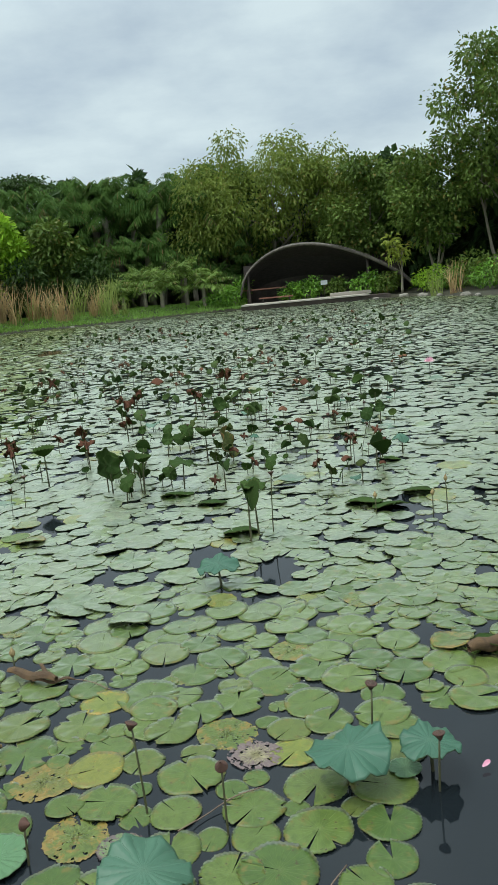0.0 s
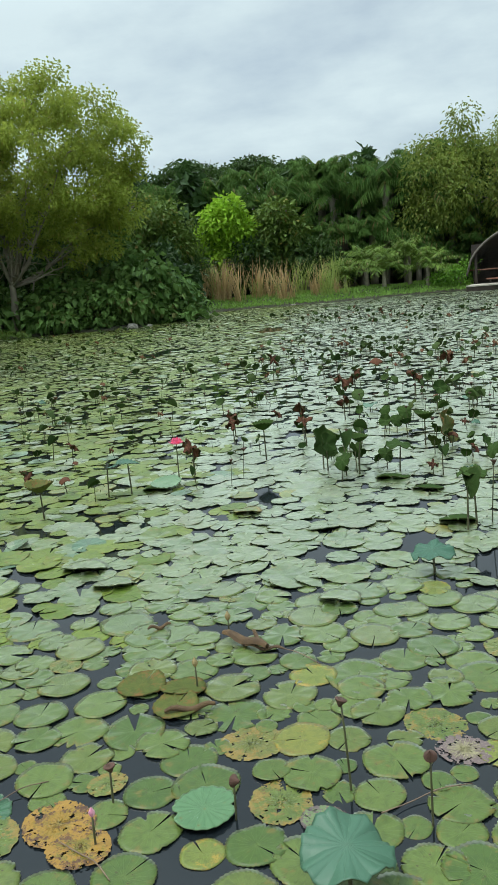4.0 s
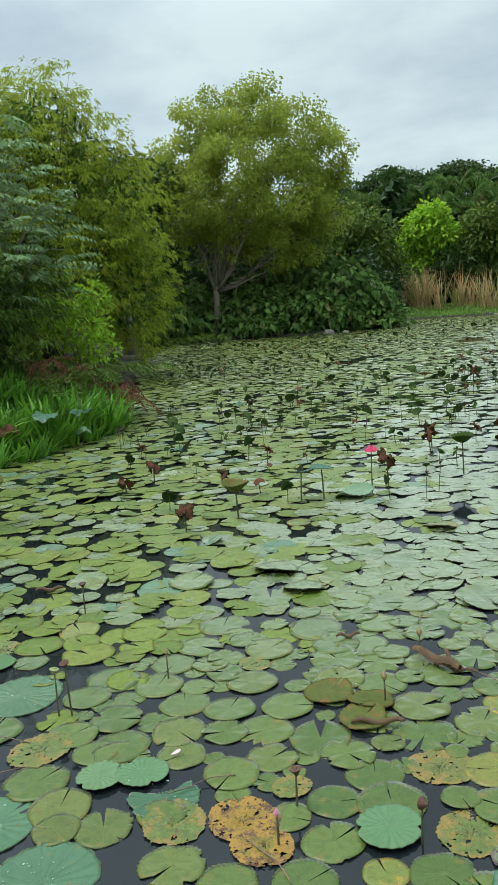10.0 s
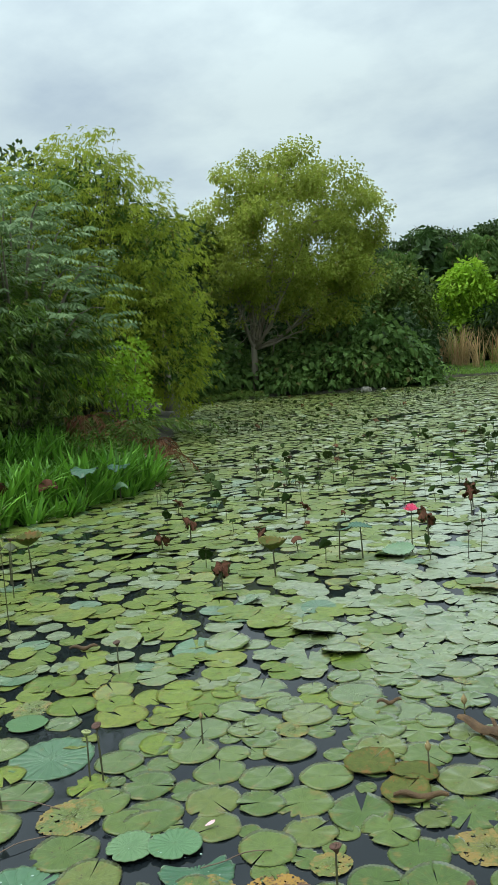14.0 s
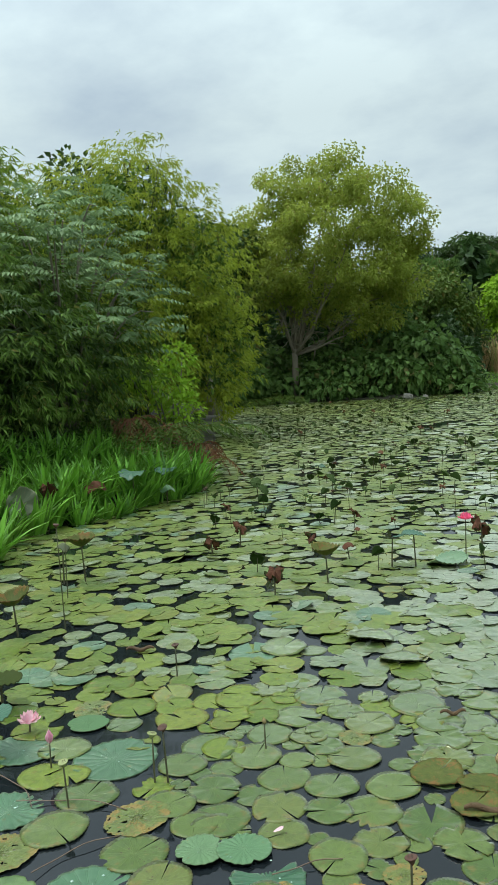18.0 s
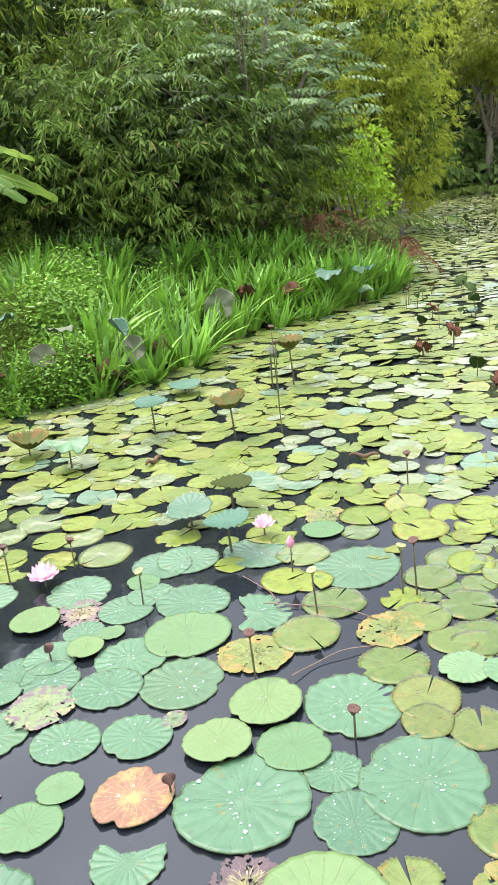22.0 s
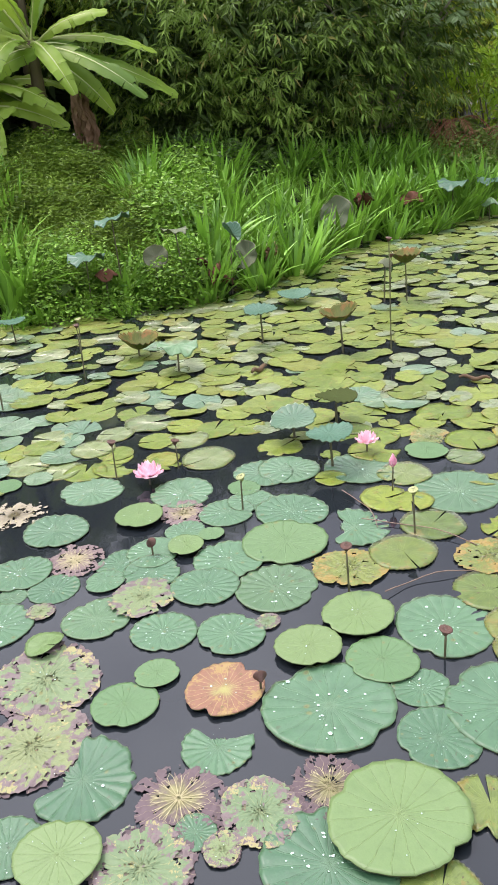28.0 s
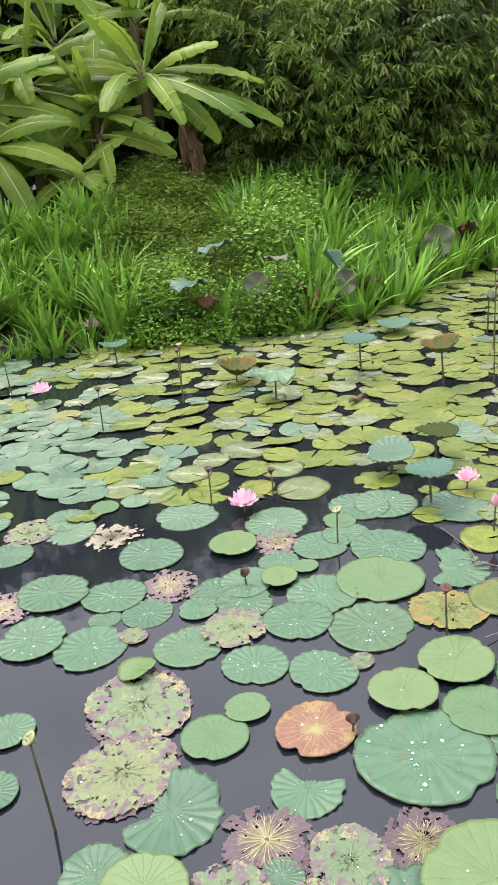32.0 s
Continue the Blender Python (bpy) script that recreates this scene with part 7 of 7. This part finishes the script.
woods("far_woods", [((-30, 46), (-16, 60), 9.5, 0.25), ((-18, 62), (2, 64), 9.6, 0.35), ((-4, 61), (14, 58), 9.0, 0.35), ((12, 56), (24, 40), 9.0, 0.25)], 95000, 0.85, M_WOODS, "dark wooded background beyond the pond")
woods("side_woods", [((-15.6, -4), (-15.2, 6), 5.8, 0.27), ((-15.8, 6), (-18, 16), 6.4, 0.3), ((-18, 16), (-26, 31), 7.0, 0.33), ((-25, 33), (-26, 46), 7.0, 0.25), ((-25, 41), (-13.5, 44), 4.6, 0.3)], 50000, 0.42, M_WOODS, "dark undergrowth behind the bank")

# the broad tree on the far left shore and its neighbours
rng = np.random.default_rng(5)
def spreading_tree(name, x, y, fork, lumps, limbs, leaf_count, leaf, bark, foliage, label):
    """A low-forked tree: curved limbs fan out to the leaf clusters of its crown, each with thin twigs."""
    top = empty(name, x, y, float(land(x, y)))
    tagged(top, label, "tree")
    g = Geo()
    t = np.linspace(0, 1, 6)[:, None]
    tube(g, np.hstack([0.12 * np.sin(t * 2), 0.08 * t, (fork + 0.3) * t]), 0.17 * (1.2 - 0.4 * t[:, 0]) + 0.12 * np.exp(-t[:, 0] * 9), 10)
    part("trunk", g.mesh("trunk", bark, True), top)
    foot = np.array([0.12, 0.08, fork])
    t = np.linspace(0, 1, 9)[:, None]
    for i in rng.permutation(len(lumps))[:limbs]:
        end = np.array(lumps[i][0])
        reach = np.linalg.norm(end - foot)
        pts = foot + (end - foot) * np.hstack([t**0.9, t**0.9, t**1.1]) + np.cumsum(rng.normal(size=(9, 3)) * 0.16, 0) * reach * 0.3 * t * (1.15 - t)
        lg = Geo()
        tube(lg, pts, 0.065 * (1.08 - 0.95 * t[:, 0]), 7)
        for b in range(11):
            at = pts[int(rng.integers(2, 9))]
            tip = at + unit(rng.normal(size=3) + (0, 0, 0.2)) * rng.uniform(0.5, 1.1)
            tube(lg, [at, (at + tip) / 2 + rng.normal(size=3) * 0.08, tip], [0.035, 0.022, 0.007], 5)
        part("limb", lg.mesh("limb", bark, True), top)
    c = Geo()
    crown_leaves(c, lumps, leaf_count, leaf[0], leaf[1], 0.3, hang=0.3)
    part("crown", c.mesh("crown", foliage), top)
    return top


lumps = [q for q in lump_crown((1.7, 1.0, 7.2), (5.2, 4.0, 5.0), 320, 0.4, 0.85) if not (q[0][2] < 4.8 and q[0][1] < 1.4 and -1.6 < q[0][0] < 3.2) and not (q[0][2] < 6.5 and q[0][0] < -1.4)]
lumps += [((rng.uniform(-1.5, 3.0), rng.uniform(-1.5, 0.5), rng.uniform(3.0, 5.2)), (0.25, 0.25, 0.18)) for _ in range(16)]
spreading_tree("broad_tree", -20.9, 37.0, 2.2, lumps, 22, 62000, (0.15, 0.11), M_PALEBARK, M_OLIVE, "tall broad tree with yellow-green leaves and pale forked limbs")
tree("dark_tree", -23.6, 34.4, 0.3, 4.5, 4.0, lump_crown((0, 0, 6.0), (1.7, 2.0, 3.4), 26, 0.6, 1.0), 6000, (0.26, 0.17), M_BARK, M_DARK, "dark evergreen tree behind the broad tree", limbs=6)
tree("dark_tree", -17.5, 24.5, 0.3, 3.0, 3.0, lump_crown((-1.2, 0, 4.6), (2.2, 2.2, 2.6), 24, 0.7, 1.1), 4200, (0.26, 0.16), M_BARK, M_TREE, "green leafy tree behind the bamboo", limbs=6)
tree("dark_tree", -20.5, 22.0, 0.3, 4.0, 3.0, lump_crown((0, 0, 6.0), (2.6, 2.6, 3.0), 26, 0.8, 1.2), 4200, (0.3, 0.18), M_BARK, M_DARK, "dark leafy tree behind the bamboo", limbs=6)
for x, y, r, h in ((-18.8, 37.6, 1.3, 1.8), (-17.0, 38.2, 1.4, 2.0), (-15.6, 38.4, 1.2, 1.7), (-15.0, 39.6, 1.5, 3.2), (-13.9, 40.6, 1.4, 2.8), (-16.2, 40.2, 1.6, 4.2), (-22.6, 33.6, 1.0, 1.5), (-21.9, 37.6, 1.2, 2.4), (-19.4, 38.2, 1.3, 2.8), (-23.2, 35.8, 1.4, 3.0), (-22.4, 35.2, 0.9, 1.4), (-24.2, 34.2, 1.5, 3.6)):
    shrub("waterside_shrub", x, y, [((rng.normal() * 0.4, rng.normal() * 0.4, h * q), (r, r * 0.9, h * 0.32)) for q in (0.25, 0.5, 0.75)], 1300, (0.36, 0.27), M_LEAFY, "dark large-leaved shrub overhanging the far water", hang=0.6, group="waterside shrubs")
for x, y, h in ((-17.6, 49.5, 4.6), (-19.5, 50.5, 5.4)):
    tree("dark_tree", x, y, 0.3, h * 0.6, 3.0, lump_crown((0, 0, h), (2.0, 1.8, h * 0.42), 26, 0.7, 1.1), 5200, (0.3, 0.2), M_BARK, M_TREE, "green leafy tree beyond the shore shrubs", limbs=6)
for x, y in ((-22.4, 33.6), (-21.6, 34.2), (-21.2, 35.0), (-20.4, 35.5), (-22.8, 32.9)):
    fern("shore_fern", x, y, 0.25, 15, 0.3, 1.3, 0.3, 14, 0.7, M_TREE, "green fern hanging over the far shore", lean=(0.3, -0.4))

rng = np.random.default_rng(21)
for x, y, r in ((-4.19, 0.72, 0.15), (-4.50, 0.92, 0.17), (-3.42, 0.34, 0.09), (-3.68, 0.47, 0.095)):
    float_leaf("lotus_leaf", LOTUS_MESH, x, y, r, "bluish green pleated lotus leaf floating flat with water beads", LOTUS_GROUP, rng.uniform(0.010, 0.014), beads=14)

rng = np.random.default_rng(8)
# far lawn
g = Geo()
px, py = rng.uniform(-17, 1.5, 26000), rng.uniform(44.5, 54, 26000)
d = from_shore(px, py)
ok = (d > 0.02) & (d < 5)
px, py = px[ok], py[ok]
leaves(g, np.column_stack([px, py, land(px, py)]), np.column_stack([rng.normal(size=(len(px), 2)) * 0.5, np.ones(len(px))]), 0.2, 0.06)
tagged(new("lawn", g.mesh("lawn", M_LAWN)), "mown green lawn on the far shore", "grass", kind="stuff")


def reed_mesh(count, height, spread, material, name):
    g = Geo()
    for k in range(count):
        r, a = spread * math.sqrt(rng.random()), rng.uniform(0, 6.28)
        blade_strip(g, (r * math.cos(a), r * math.sin(a), 0), rng.uniform(0, 6.28), height * rng.uniform(0.55, 1.1), 0.035, rng.uniform(0.0, 0.3), 4)
    return g.mesh(name, material)


REEDS = [reed_mesh(46, 2.1, 0.42, M_REED, "reed_clump") for _ in range(3)]
REEDS_GREEN = [reed_mesh(50, 2.0, 0.4, M_REEDGREEN, "reed_clump") for _ in range(2)]
for k in range(26):
    x = -15.2 + 8.8 * k / 25 + rng.normal() * 0.35
    y = 50.3 + rng.normal() * 0.5
    green = k % 4 == 2 or k > 23
    clump(REEDS_GREEN if green else REEDS, x, y, rng.choice((0.5, 0.75, 1.0, 1.2)), "tall green reeds on the far shore" if green else "tall dry straw-coloured reeds on the far shore", "reed_clump", "reeds", "reeds on the far shore")


def crown_fronds(g, z, count, length, leaflet, pairs, droop, low=-0.3, high=1.3, tilt=0.9, width=0.13):
    for k in range(count):
        a = k * 2.4 + rng.normal() * 0.2
        e = low + (high - low) * rng.random()
        feather_frond(g, (0, 0, z), (math.cos(a), math.sin(a), e), length * rng.uniform(0.8, 1.15), leaflet, pairs, droop * rng.uniform(0.7, 1.3), tilt, width)


def palm(x, y, height, label, length=3.0, count=26, scale=1.0):
    z = float(land(x, y))
    top = empty("palm_tree", x, y, z)
    tagged(top, label, "palm", "palms of the far shore")
    g = Geo()
    t = np.linspace(0, 1, 6)[:, None]
    tube(g, np.hstack([0.3 * t**2, 0 * t, height * t]), 0.2 * (1.3 - 0.4 * t[:, 0]), 8)
    part("trunk", g.mesh("trunk", M_BARK, True), top)
    g = Geo()
    crown_fronds(g, height, count * 4 // 5, length * 1.05, 0.7, 24, 0.5, 0.1, 2.0, 1.1, 0.14)
    part("fronds", g.mesh("fronds", M_PALM), top)
    return top


PALM_KINDS = [palm(-17.5, 57.5, 3.4, "dark green feather palm in the far wood", 3.0, 34), palm(-13.2, 58.5, 5.6, "dark green feather palm in the far wood", 3.2, 36), palm(-8.6, 59.5, 7.6, "tall dark green feather palm in the far wood", 3.4, 38)]
for row, (y0, kind, low, high) in enumerate(((60.0, 2, 0.92, 1.08), (58.6, 1, 0.95, 1.2), (57.0, 0, 0.85, 1.2), (55.8, 0, 0.5, 0.8), (55.0, 0, 0.4, 0.55))):
    for k in range(11):
        x, y = -22.0 + 2.25 * k + rng.normal() * 0.5 + row * 0.6, y0 + rng.normal() * 0.5
        if row >= 3 and (abs(x + 14.4) < 2 or abs(x + 10.9) < 1.6):
            continue
        copy_thing(PALM_KINDS[kind], pose(x, y, float(land(x, y)), rng.normal() * 5, rng.normal() * 5, rng.uniform(0, 360)) @ Matrix.Scale(rng.uniform(low, high), 4))

tree("flat_topped_tree", -21.0, 86, 0.2, 9.0, 7.0, [((dx, dy, 12.3 + 0.7 * math.sin(dx)), (2.2, 2.2, 0.6)) for dx, dy in ((-6, 0), (-4, 1), (-2, -1), (0, 0.5), (2, 0), (3.6, 1), (5.2, -0.5), (-3, 2), (1, 2), (-8, 1), (-9.5, 0), (-5, -1.5), (4, -1.5))], 9000, (0.4, 0.22), M_DARKWOOD, M_DARK, "distant flat-topped spreading tree over the palms", radius=0.35, limbs=9)
shrub("lime_tree", -14.4, 54.6, [((0, 0, 5.0), (1.5, 1.4, 1.1)), ((-1.0, 0, 4.2), (1.1, 1.1, 0.9)), ((1.0, 0, 4.5), (1.0, 1.1, 0.8)), ((0.3, 0, 6.1), (0.9, 0.9, 0.6)), ((-0.6, 0, 5.7), (0.7, 0.7, 0.5)), ((0.6, 0, 3.2), (1.2, 1.1, 0.9)), ((-0.4, 0, 2.6), (1.2, 1.2, 0.9))], 3400, (0.36, 0.22), M_LIME, "bright lime-green tree before the palms", "tree", inner=0.75)
shrub("round_tree", -10.9, 55.2, [((0, 0, 5.2), (1.3, 1.3, 0.9)), ((0.5, 0, 4.0), (1.7, 1.5, 1.1)), ((-0.5, 0, 2.8), (1.5, 1.4, 1.2))], 2600, (0.36, 0.22), M_TREE, "rounded green tree before the palms", "tree")
shrub("round_tree", -12.6, 54.0, [((0, 0, 2.6), (1.4, 1.3, 1.1)), ((0.5, 0, 1.4), (1.5, 1.3, 1.0))], 1600, (0.34, 0.2), M_DARK, "dark bush before the palms", "shrub")
shrub("round_tree", -8.4, 54.2, [((0, 0, 2.4), (1.6, 1.3, 1.1)), ((0.9, 0, 1.4), (1.6, 1.3, 1.0))], 1600, (0.34, 0.2), M_DARK, "dark bush behind the fan palms", "shrub")
shrub("round_tree", -16.8, 52.0, [((0, 0, 2.4), (1.6, 1.3, 1.3)), ((0.9, 0, 1.4), (1.6, 1.3, 1.0))], 1600, (0.34, 0.2), M_DARK, "dark bush behind the reeds", "shrub")


def fan_palm(x, y, height, label):
    z = float(land(x, y))
    top = empty("fan_palm", x, y, z)
    tagged(top, label, "palm", "small palms on the lawn")
    g = Geo()
    t = np.linspace(0, 1, 6)[:, None]
    tube(g, np.hstack([0 * t, 0 * t, height * 0.75 * t]), 0.11 * (1.35 - 0.6 * t[:, 0]), 9)
    part("trunk", g.mesh("trunk", M_PALEBARK, True), top, "pale swollen trunk")
    g = Geo()
    crown_fronds(g, height * 0.75, 26, 2.3, 0.5, 22, 0.42, -0.1, 3.0, 0.6, 0.13)
    part("fronds", g.mesh("fronds", M_FANPALM), top)
    return top


for x, y, h in ((-6.4, 52.6, 1.2), (-5.0, 52.2, 2.0), (-3.9, 51.3, 1.5), (-2.4, 52.4, 2.4), (-1.3, 51.6, 1.7)):
    fan_palm(x, y, h, "small bushy palm with pale trunk on the lawn")

# the wide bamboo-like tree behind the stage
lumps = lump_crown((0.0, 0, 6.6), (6.2, 2.6, 3.6), 70, 0.9, 1.6) + [((-2.4, 0, 10.4), (1.1, 1.0, 0.9)), ((1.4, 0, 9.9), (1.3, 1.0, 0.9)), ((4.2, 0, 9.2), (1.2, 1.0, 0.8)), ((-4.6, 0, 8.6), (0.9, 0.9, 0.8)), ((-5.4, -1, 4.2), (1.6, 1.4, 1.3)), ((-3.8, -1.5, 5.2), (1.8, 1.4, 1.3))]
tree("wide_tree", 3.6, 56.5, 0.25, 4.5, 6.0, lumps, 30000, (0.25, 0.12), M_BARK, M_WIDE, "wide yellow-green tree with drooping sprays behind the stage", limbs=16, stems=3, radius=0.22, hang=0.7)
tree("leafy_tree", 9.4, 53.6, 0.25, 3.2, 4.0, lump_crown((0, 0, 5.0), (2.6, 2.0, 3.2), 40, 0.7, 1.2), 11000, (0.25, 0.16), M_BARK, M_TREE, "dark green leafy tree beside the stage", limbs=8)
tree("tall_tree", 15.6, 47.0, 0.25, 6.0, 5.0, lump_crown((0.6, 0, 8.8), (3.6, 3.0, 4.4), 60, 0.8, 1.3), 15000, (0.26, 0.16), M_PALEBARK, M_TREE, "tall green tree with slim pale stems on the shore", limbs=12, stems=4, radius=0.16)
tree("leafy_tree", 12.4, 48.5, 0.25, 3.6, 4.0, lump_crown((0, 0, 5.2), (2.2, 2.0, 3.0), 36, 0.6, 1.1), 9000, (0.24, 0.15), M_PALEBARK, M_TREE, "green leafy tree with slim pale stems on the shore", limbs=8, stems=3, radius=0.12)
tree("young_tree", 10.2, 47.9, 0.2, 1.6, 2.0, lump_crown((-0.3, 0, 2.5), (0.9, 0.7, 0.6), 10, 0.3, 0.5), 220, (0.28, 0.16), M_PALEBARK, M_OLIVE, "small young tree with thin pale branches by the stage", limbs=6, radius=0.06)
tree("dark_tree", 18.5, 40.5, 0.25, 4.5, 4.0, lump_crown((0, 0, 6.0), (3.0, 3.0, 4.0), 34, 0.9, 1.4), 4200, (0.36, 0.22), M_BARK, M_TREE, "green tree on the side shore", limbs=8)

# ---------- the stage on the far shore ----------
stage = empty("garden_stage", 5.0, 49.6, 0.0, -6)
tagged(stage, "open-air stage under a low arched woven roof at the pond", "stage")


def box(g, x0, x1, y0, y1, z0, z1, chamfer=0.0):
    v = [(x, y, z) for x in (x0, x1) for y in (y0, y1) for z in (z0, z1)]
    return g.add(v, [(0, 1, 3, 2), (4, 6, 7, 5), (0, 4, 5, 1), (2, 3, 7, 6), (0, 2, 6, 4), (1, 5, 7, 3)])


def arch(u):
    """The roof's front line: u from its left foot to its right tip."""
    x = -4.1 + 10.2 * u
    z = 0.9 + 2.75 * np.sin(np.pi * np.clip(u, 0, 1) ** 0.72) ** 0.75 - 0.25 * u
    return x, z


u = np.linspace(0, 1, 41)
ax_, az_ = arch(u)
roof, n = Geo(), len(u)
v, f = [], []
for depth, low, grow in ((0.0, 0.0, 0.0), (1.2, 0.05, 0.05), (2.6, -0.25, 0.1), (4.0, -0.9, 0.2)):
    for thick in (0.0, -0.16):
        v += [(x * (1 + grow * 0.1), depth, max(0.05, z + low * max(0.0, z) * 0.6 + thick)) for x, z in zip(ax_, az_)]
for k in range(3):
    a, b = k * 2 * n, (k + 1) * 2 * n
    for j in range(n - 1):
        f.append((a + j, a + j + 1, b + j + 1, b + j))
        f.append((a + n + j, b + n + j, b + n + j + 1, a + n + j + 1))
for j in range(n - 1):
    f.append((j, n + j, n + j + 1, j + 1))
part("roof", roof.add(v, f).mesh("roof", M_THATCH), stage, "dark woven arched roof")
rim = Geo()
tube(rim, np.column_stack([ax_, 0 * ax_ - 0.05, az_ - 0.05]), 0.06 + 0.05 * u, 8)
part("roof_edge", rim.mesh("roof_edge", M_EDGE, True), stage, "weathered grey roof edge")
for k in range(34):
    q = 0.55 + 0.44 * k / 33
    x, z = arch(np.array(q))
    g = Geo()
    box(g, float(x) - 0.03, float(x) + 0.03, -0.22, 0.9, float(z) + 0.02, float(z) + 0.09)
    part("slat", g.mesh("slat", M_EDGE), stage)
g = Geo()
box(g, -4.1, 6.0, 3.8, 4.0, 0.1, 2.6)
part("back_wall", g.mesh("back_wall", M_DARKWOOD), stage, "dark timber back wall")
for k in range(9):
    g = Geo()
    box(g, -4.0 + 0.02 * k, 3.4 - 0.05 * k, -1.9 + k * 0.24, -1.68 + k * 0.24, 0.26, 0.33)
    part("deck_board", g.mesh("deck_board", M_DECK), stage)
g = Geo()
box(g, -4.0, 4.6, -1.75, 0.5, -0.3, 0.25)
part("deck_base", g.mesh("deck_base", M_DARKWOOD), stage, "dark timber deck base")
g = Geo()
box(g, 1.2, 3.6, -0.6, -0.1, 0.33, 0.52)
part("step", g.mesh("step", M_DECK), stage)
for x, z in ((3.55, 2.6), (-3.6, 2.2)):
    g = Geo()
    tube(g, [(x, 0.3, 0.0), (x, 0.3, z * 0.5), (x, 0.3, z)], 0.09, 8)
    part("post", g.mesh("post", M_DARKWOOD, True), stage)


def bench(x, y, length, z, label):
    top = empty("bench", x, y, 0.0, -6)
    tagged(top, label, "bench", "benches on the stage")
    g = Geo()
    box(g, -length / 2, length / 2, -0.22, 0.22, z - 0.06, z)
    part("seat", g.mesh("seat", M_REDWOOD), top)
    for s in (-1, 1):
        g = Geo()
        box(g, s * length * 0.4 - 0.04, s * length * 0.4 + 0.04, -0.18, 0.18, 0.0, z - 0.06)
        part("leg", g.mesh("leg", M_DARKWOOD), top)
    return top


bench(2.4, 50.6, 2.6, 1.15, "long reddish wooden bench under the arched roof")
bench(3.0, 49.6, 2.0, 0.62, "low dark red wooden bench on the stage")
for x, y, s, m_, label in ((4.9, 50.0, 1.0, M_WEED, "clipped green shrub on the stage"), (3.9, 50.2, 0.8, M_WEED, "leafy green shrub on the stage"), (6.5, 50.0, 0.85, M_TREE, "low clipped hedge on the stage"), (8.3, 49.3, 1.0, M_WEED, "rounded green bush beside the stage post"), (9.4, 48.9, 0.9, M_TREE, "dark leafy bush by the roof's tip"), (0.5, 51.0, 1.1, M_WEED, "bright leafy bush at the stage's end"), (-0.4, 51.4, 0.9, M_WEED, "bright leafy bush near the small palms"), (11.6, 47.2, 1.0, M_LIME, "yellow-green bush on the rocky shore"), (12.6, 46.2, 0.9, M_WEED, "green bush on the rocky shore"), (13.6, 44.0, 1.3, M_TREE, "dark green bush on the rocky shore"), (13.4, 42.0, 1.1, M_WEED, "green bush on the rocky shore"), (14.2, 40.4, 1.4, M_TREE, "dark green bush on the rocky shore"), (12.9, 45.0, 1.5, M_TREE, "tall leafy bush on the rocky shore")):
    shrub("shore_bush", x, y, [((0, 0, 0.55 * s), (0.9 * s, 0.7 * s, 0.5 * s)), ((0.4 * s, 0, 0.9 * s), (0.6 * s, 0.5 * s, 0.4 * s))], 700, (0.2, 0.1), m_, label, twigs=3, z=0.3)
g = Geo()
sign = empty("small_sign", 5.9, 49.5, 0.3, 12)
tagged(sign, "small pale sign board on a short post", "sign")
box(g, -0.2, 0.2, -0.02, 0.02, 0.75, 1.0)
part("board", g.mesh("board", M_SIGN), sign)
g = Geo()
tube(g, [(0, 0, 0), (0, 0, 0.4), (0, 0, 0.76)], 0.02, 6)
part("post", g.mesh("post", M_DARKWOOD), sign)
clump(REEDS, 11.9, 42.9, 0.85, "dry straw-coloured reed clump on the rocky shore", "reed_clump", "reeds", "reeds on the far shore")
clump(REEDS_GREEN, 11.1, 43.8, 0.8, "green reed clump on the rocky shore", "reed_clump", "reeds", "reeds on the far shore")


def rock(x, y, s, label="pale boulder at the water's edge"):
    bm = bmesh.new()
    bmesh.ops.create_icosphere(bm, subdivisions=2, radius=1.0)
    off = rng.uniform(0, 50, 3)
    for bv in bm.verts:
        bv.co *= 1 + 0.28 * noise.noise(bv.co * 1.4 + Vector(off)) + 0.08 * noise.noise(bv.co * 4 + Vector(off))
        bv.co.x *= 1.35
        bv.co.z *= 0.7
    me = bpy.data.meshes.new("boulder")
    bm.to_mesh(me)
    bm.free()
    me.materials.append(M_ROCK)
    ob = new("boulder", me)
    ob.matrix_basis = pose(x, y, s * 0.15, 0, 0, rng.uniform(0, 360)) @ Matrix.Scale(s * rng.uniform(0.55, 0.8), 4)
    return tagged(ob, label, "rock", "boulders along the shore")


for x, y, s in ((8.5, 47.1, 0.22), (10.0, 46.6, 0.32), (10.7, 45.2, 0.3), (11.2, 43.6, 0.26), (11.9, 41.2, 0.34), (12.2, 40.2, 0.25), (-14.6, 36.5, 0.4), (-13.9, 36.9, 0.25), (-20.2, 35.2, 0.3), (-16.0, 45.6, 0.22), (-9.0, 48.1, 0.18)):
    rock(x, y, s)
for x, y, s in ((-4.9, 51.6, 0.45), (-6.1, 52.0, 0.4), (-3.0, 51.2, 0.35)):
    rock(x, y, s, "grey boulder on the lawn by the small palms")

# the bank on which the camera stands
g = Geo()
g.add([(-2.1, -5, 0.35), (4, -5, 0.35), (4, 0.28, 0.35), (-2.1, 0.28, 0.35), (-2.1, 0.28, -0.6), (4, 0.28, -0.6), (-2.1, -5, -0.6), (4, -5, -0.6)], [(0, 1, 2, 3), (3, 2, 5, 4), (0, 3, 4, 6), (2, 1, 7, 5)])
tagged(new("pavement", g.mesh("pavement", M_PAVED)), "plain paved edge of the pond", "pavement", kind="structure")
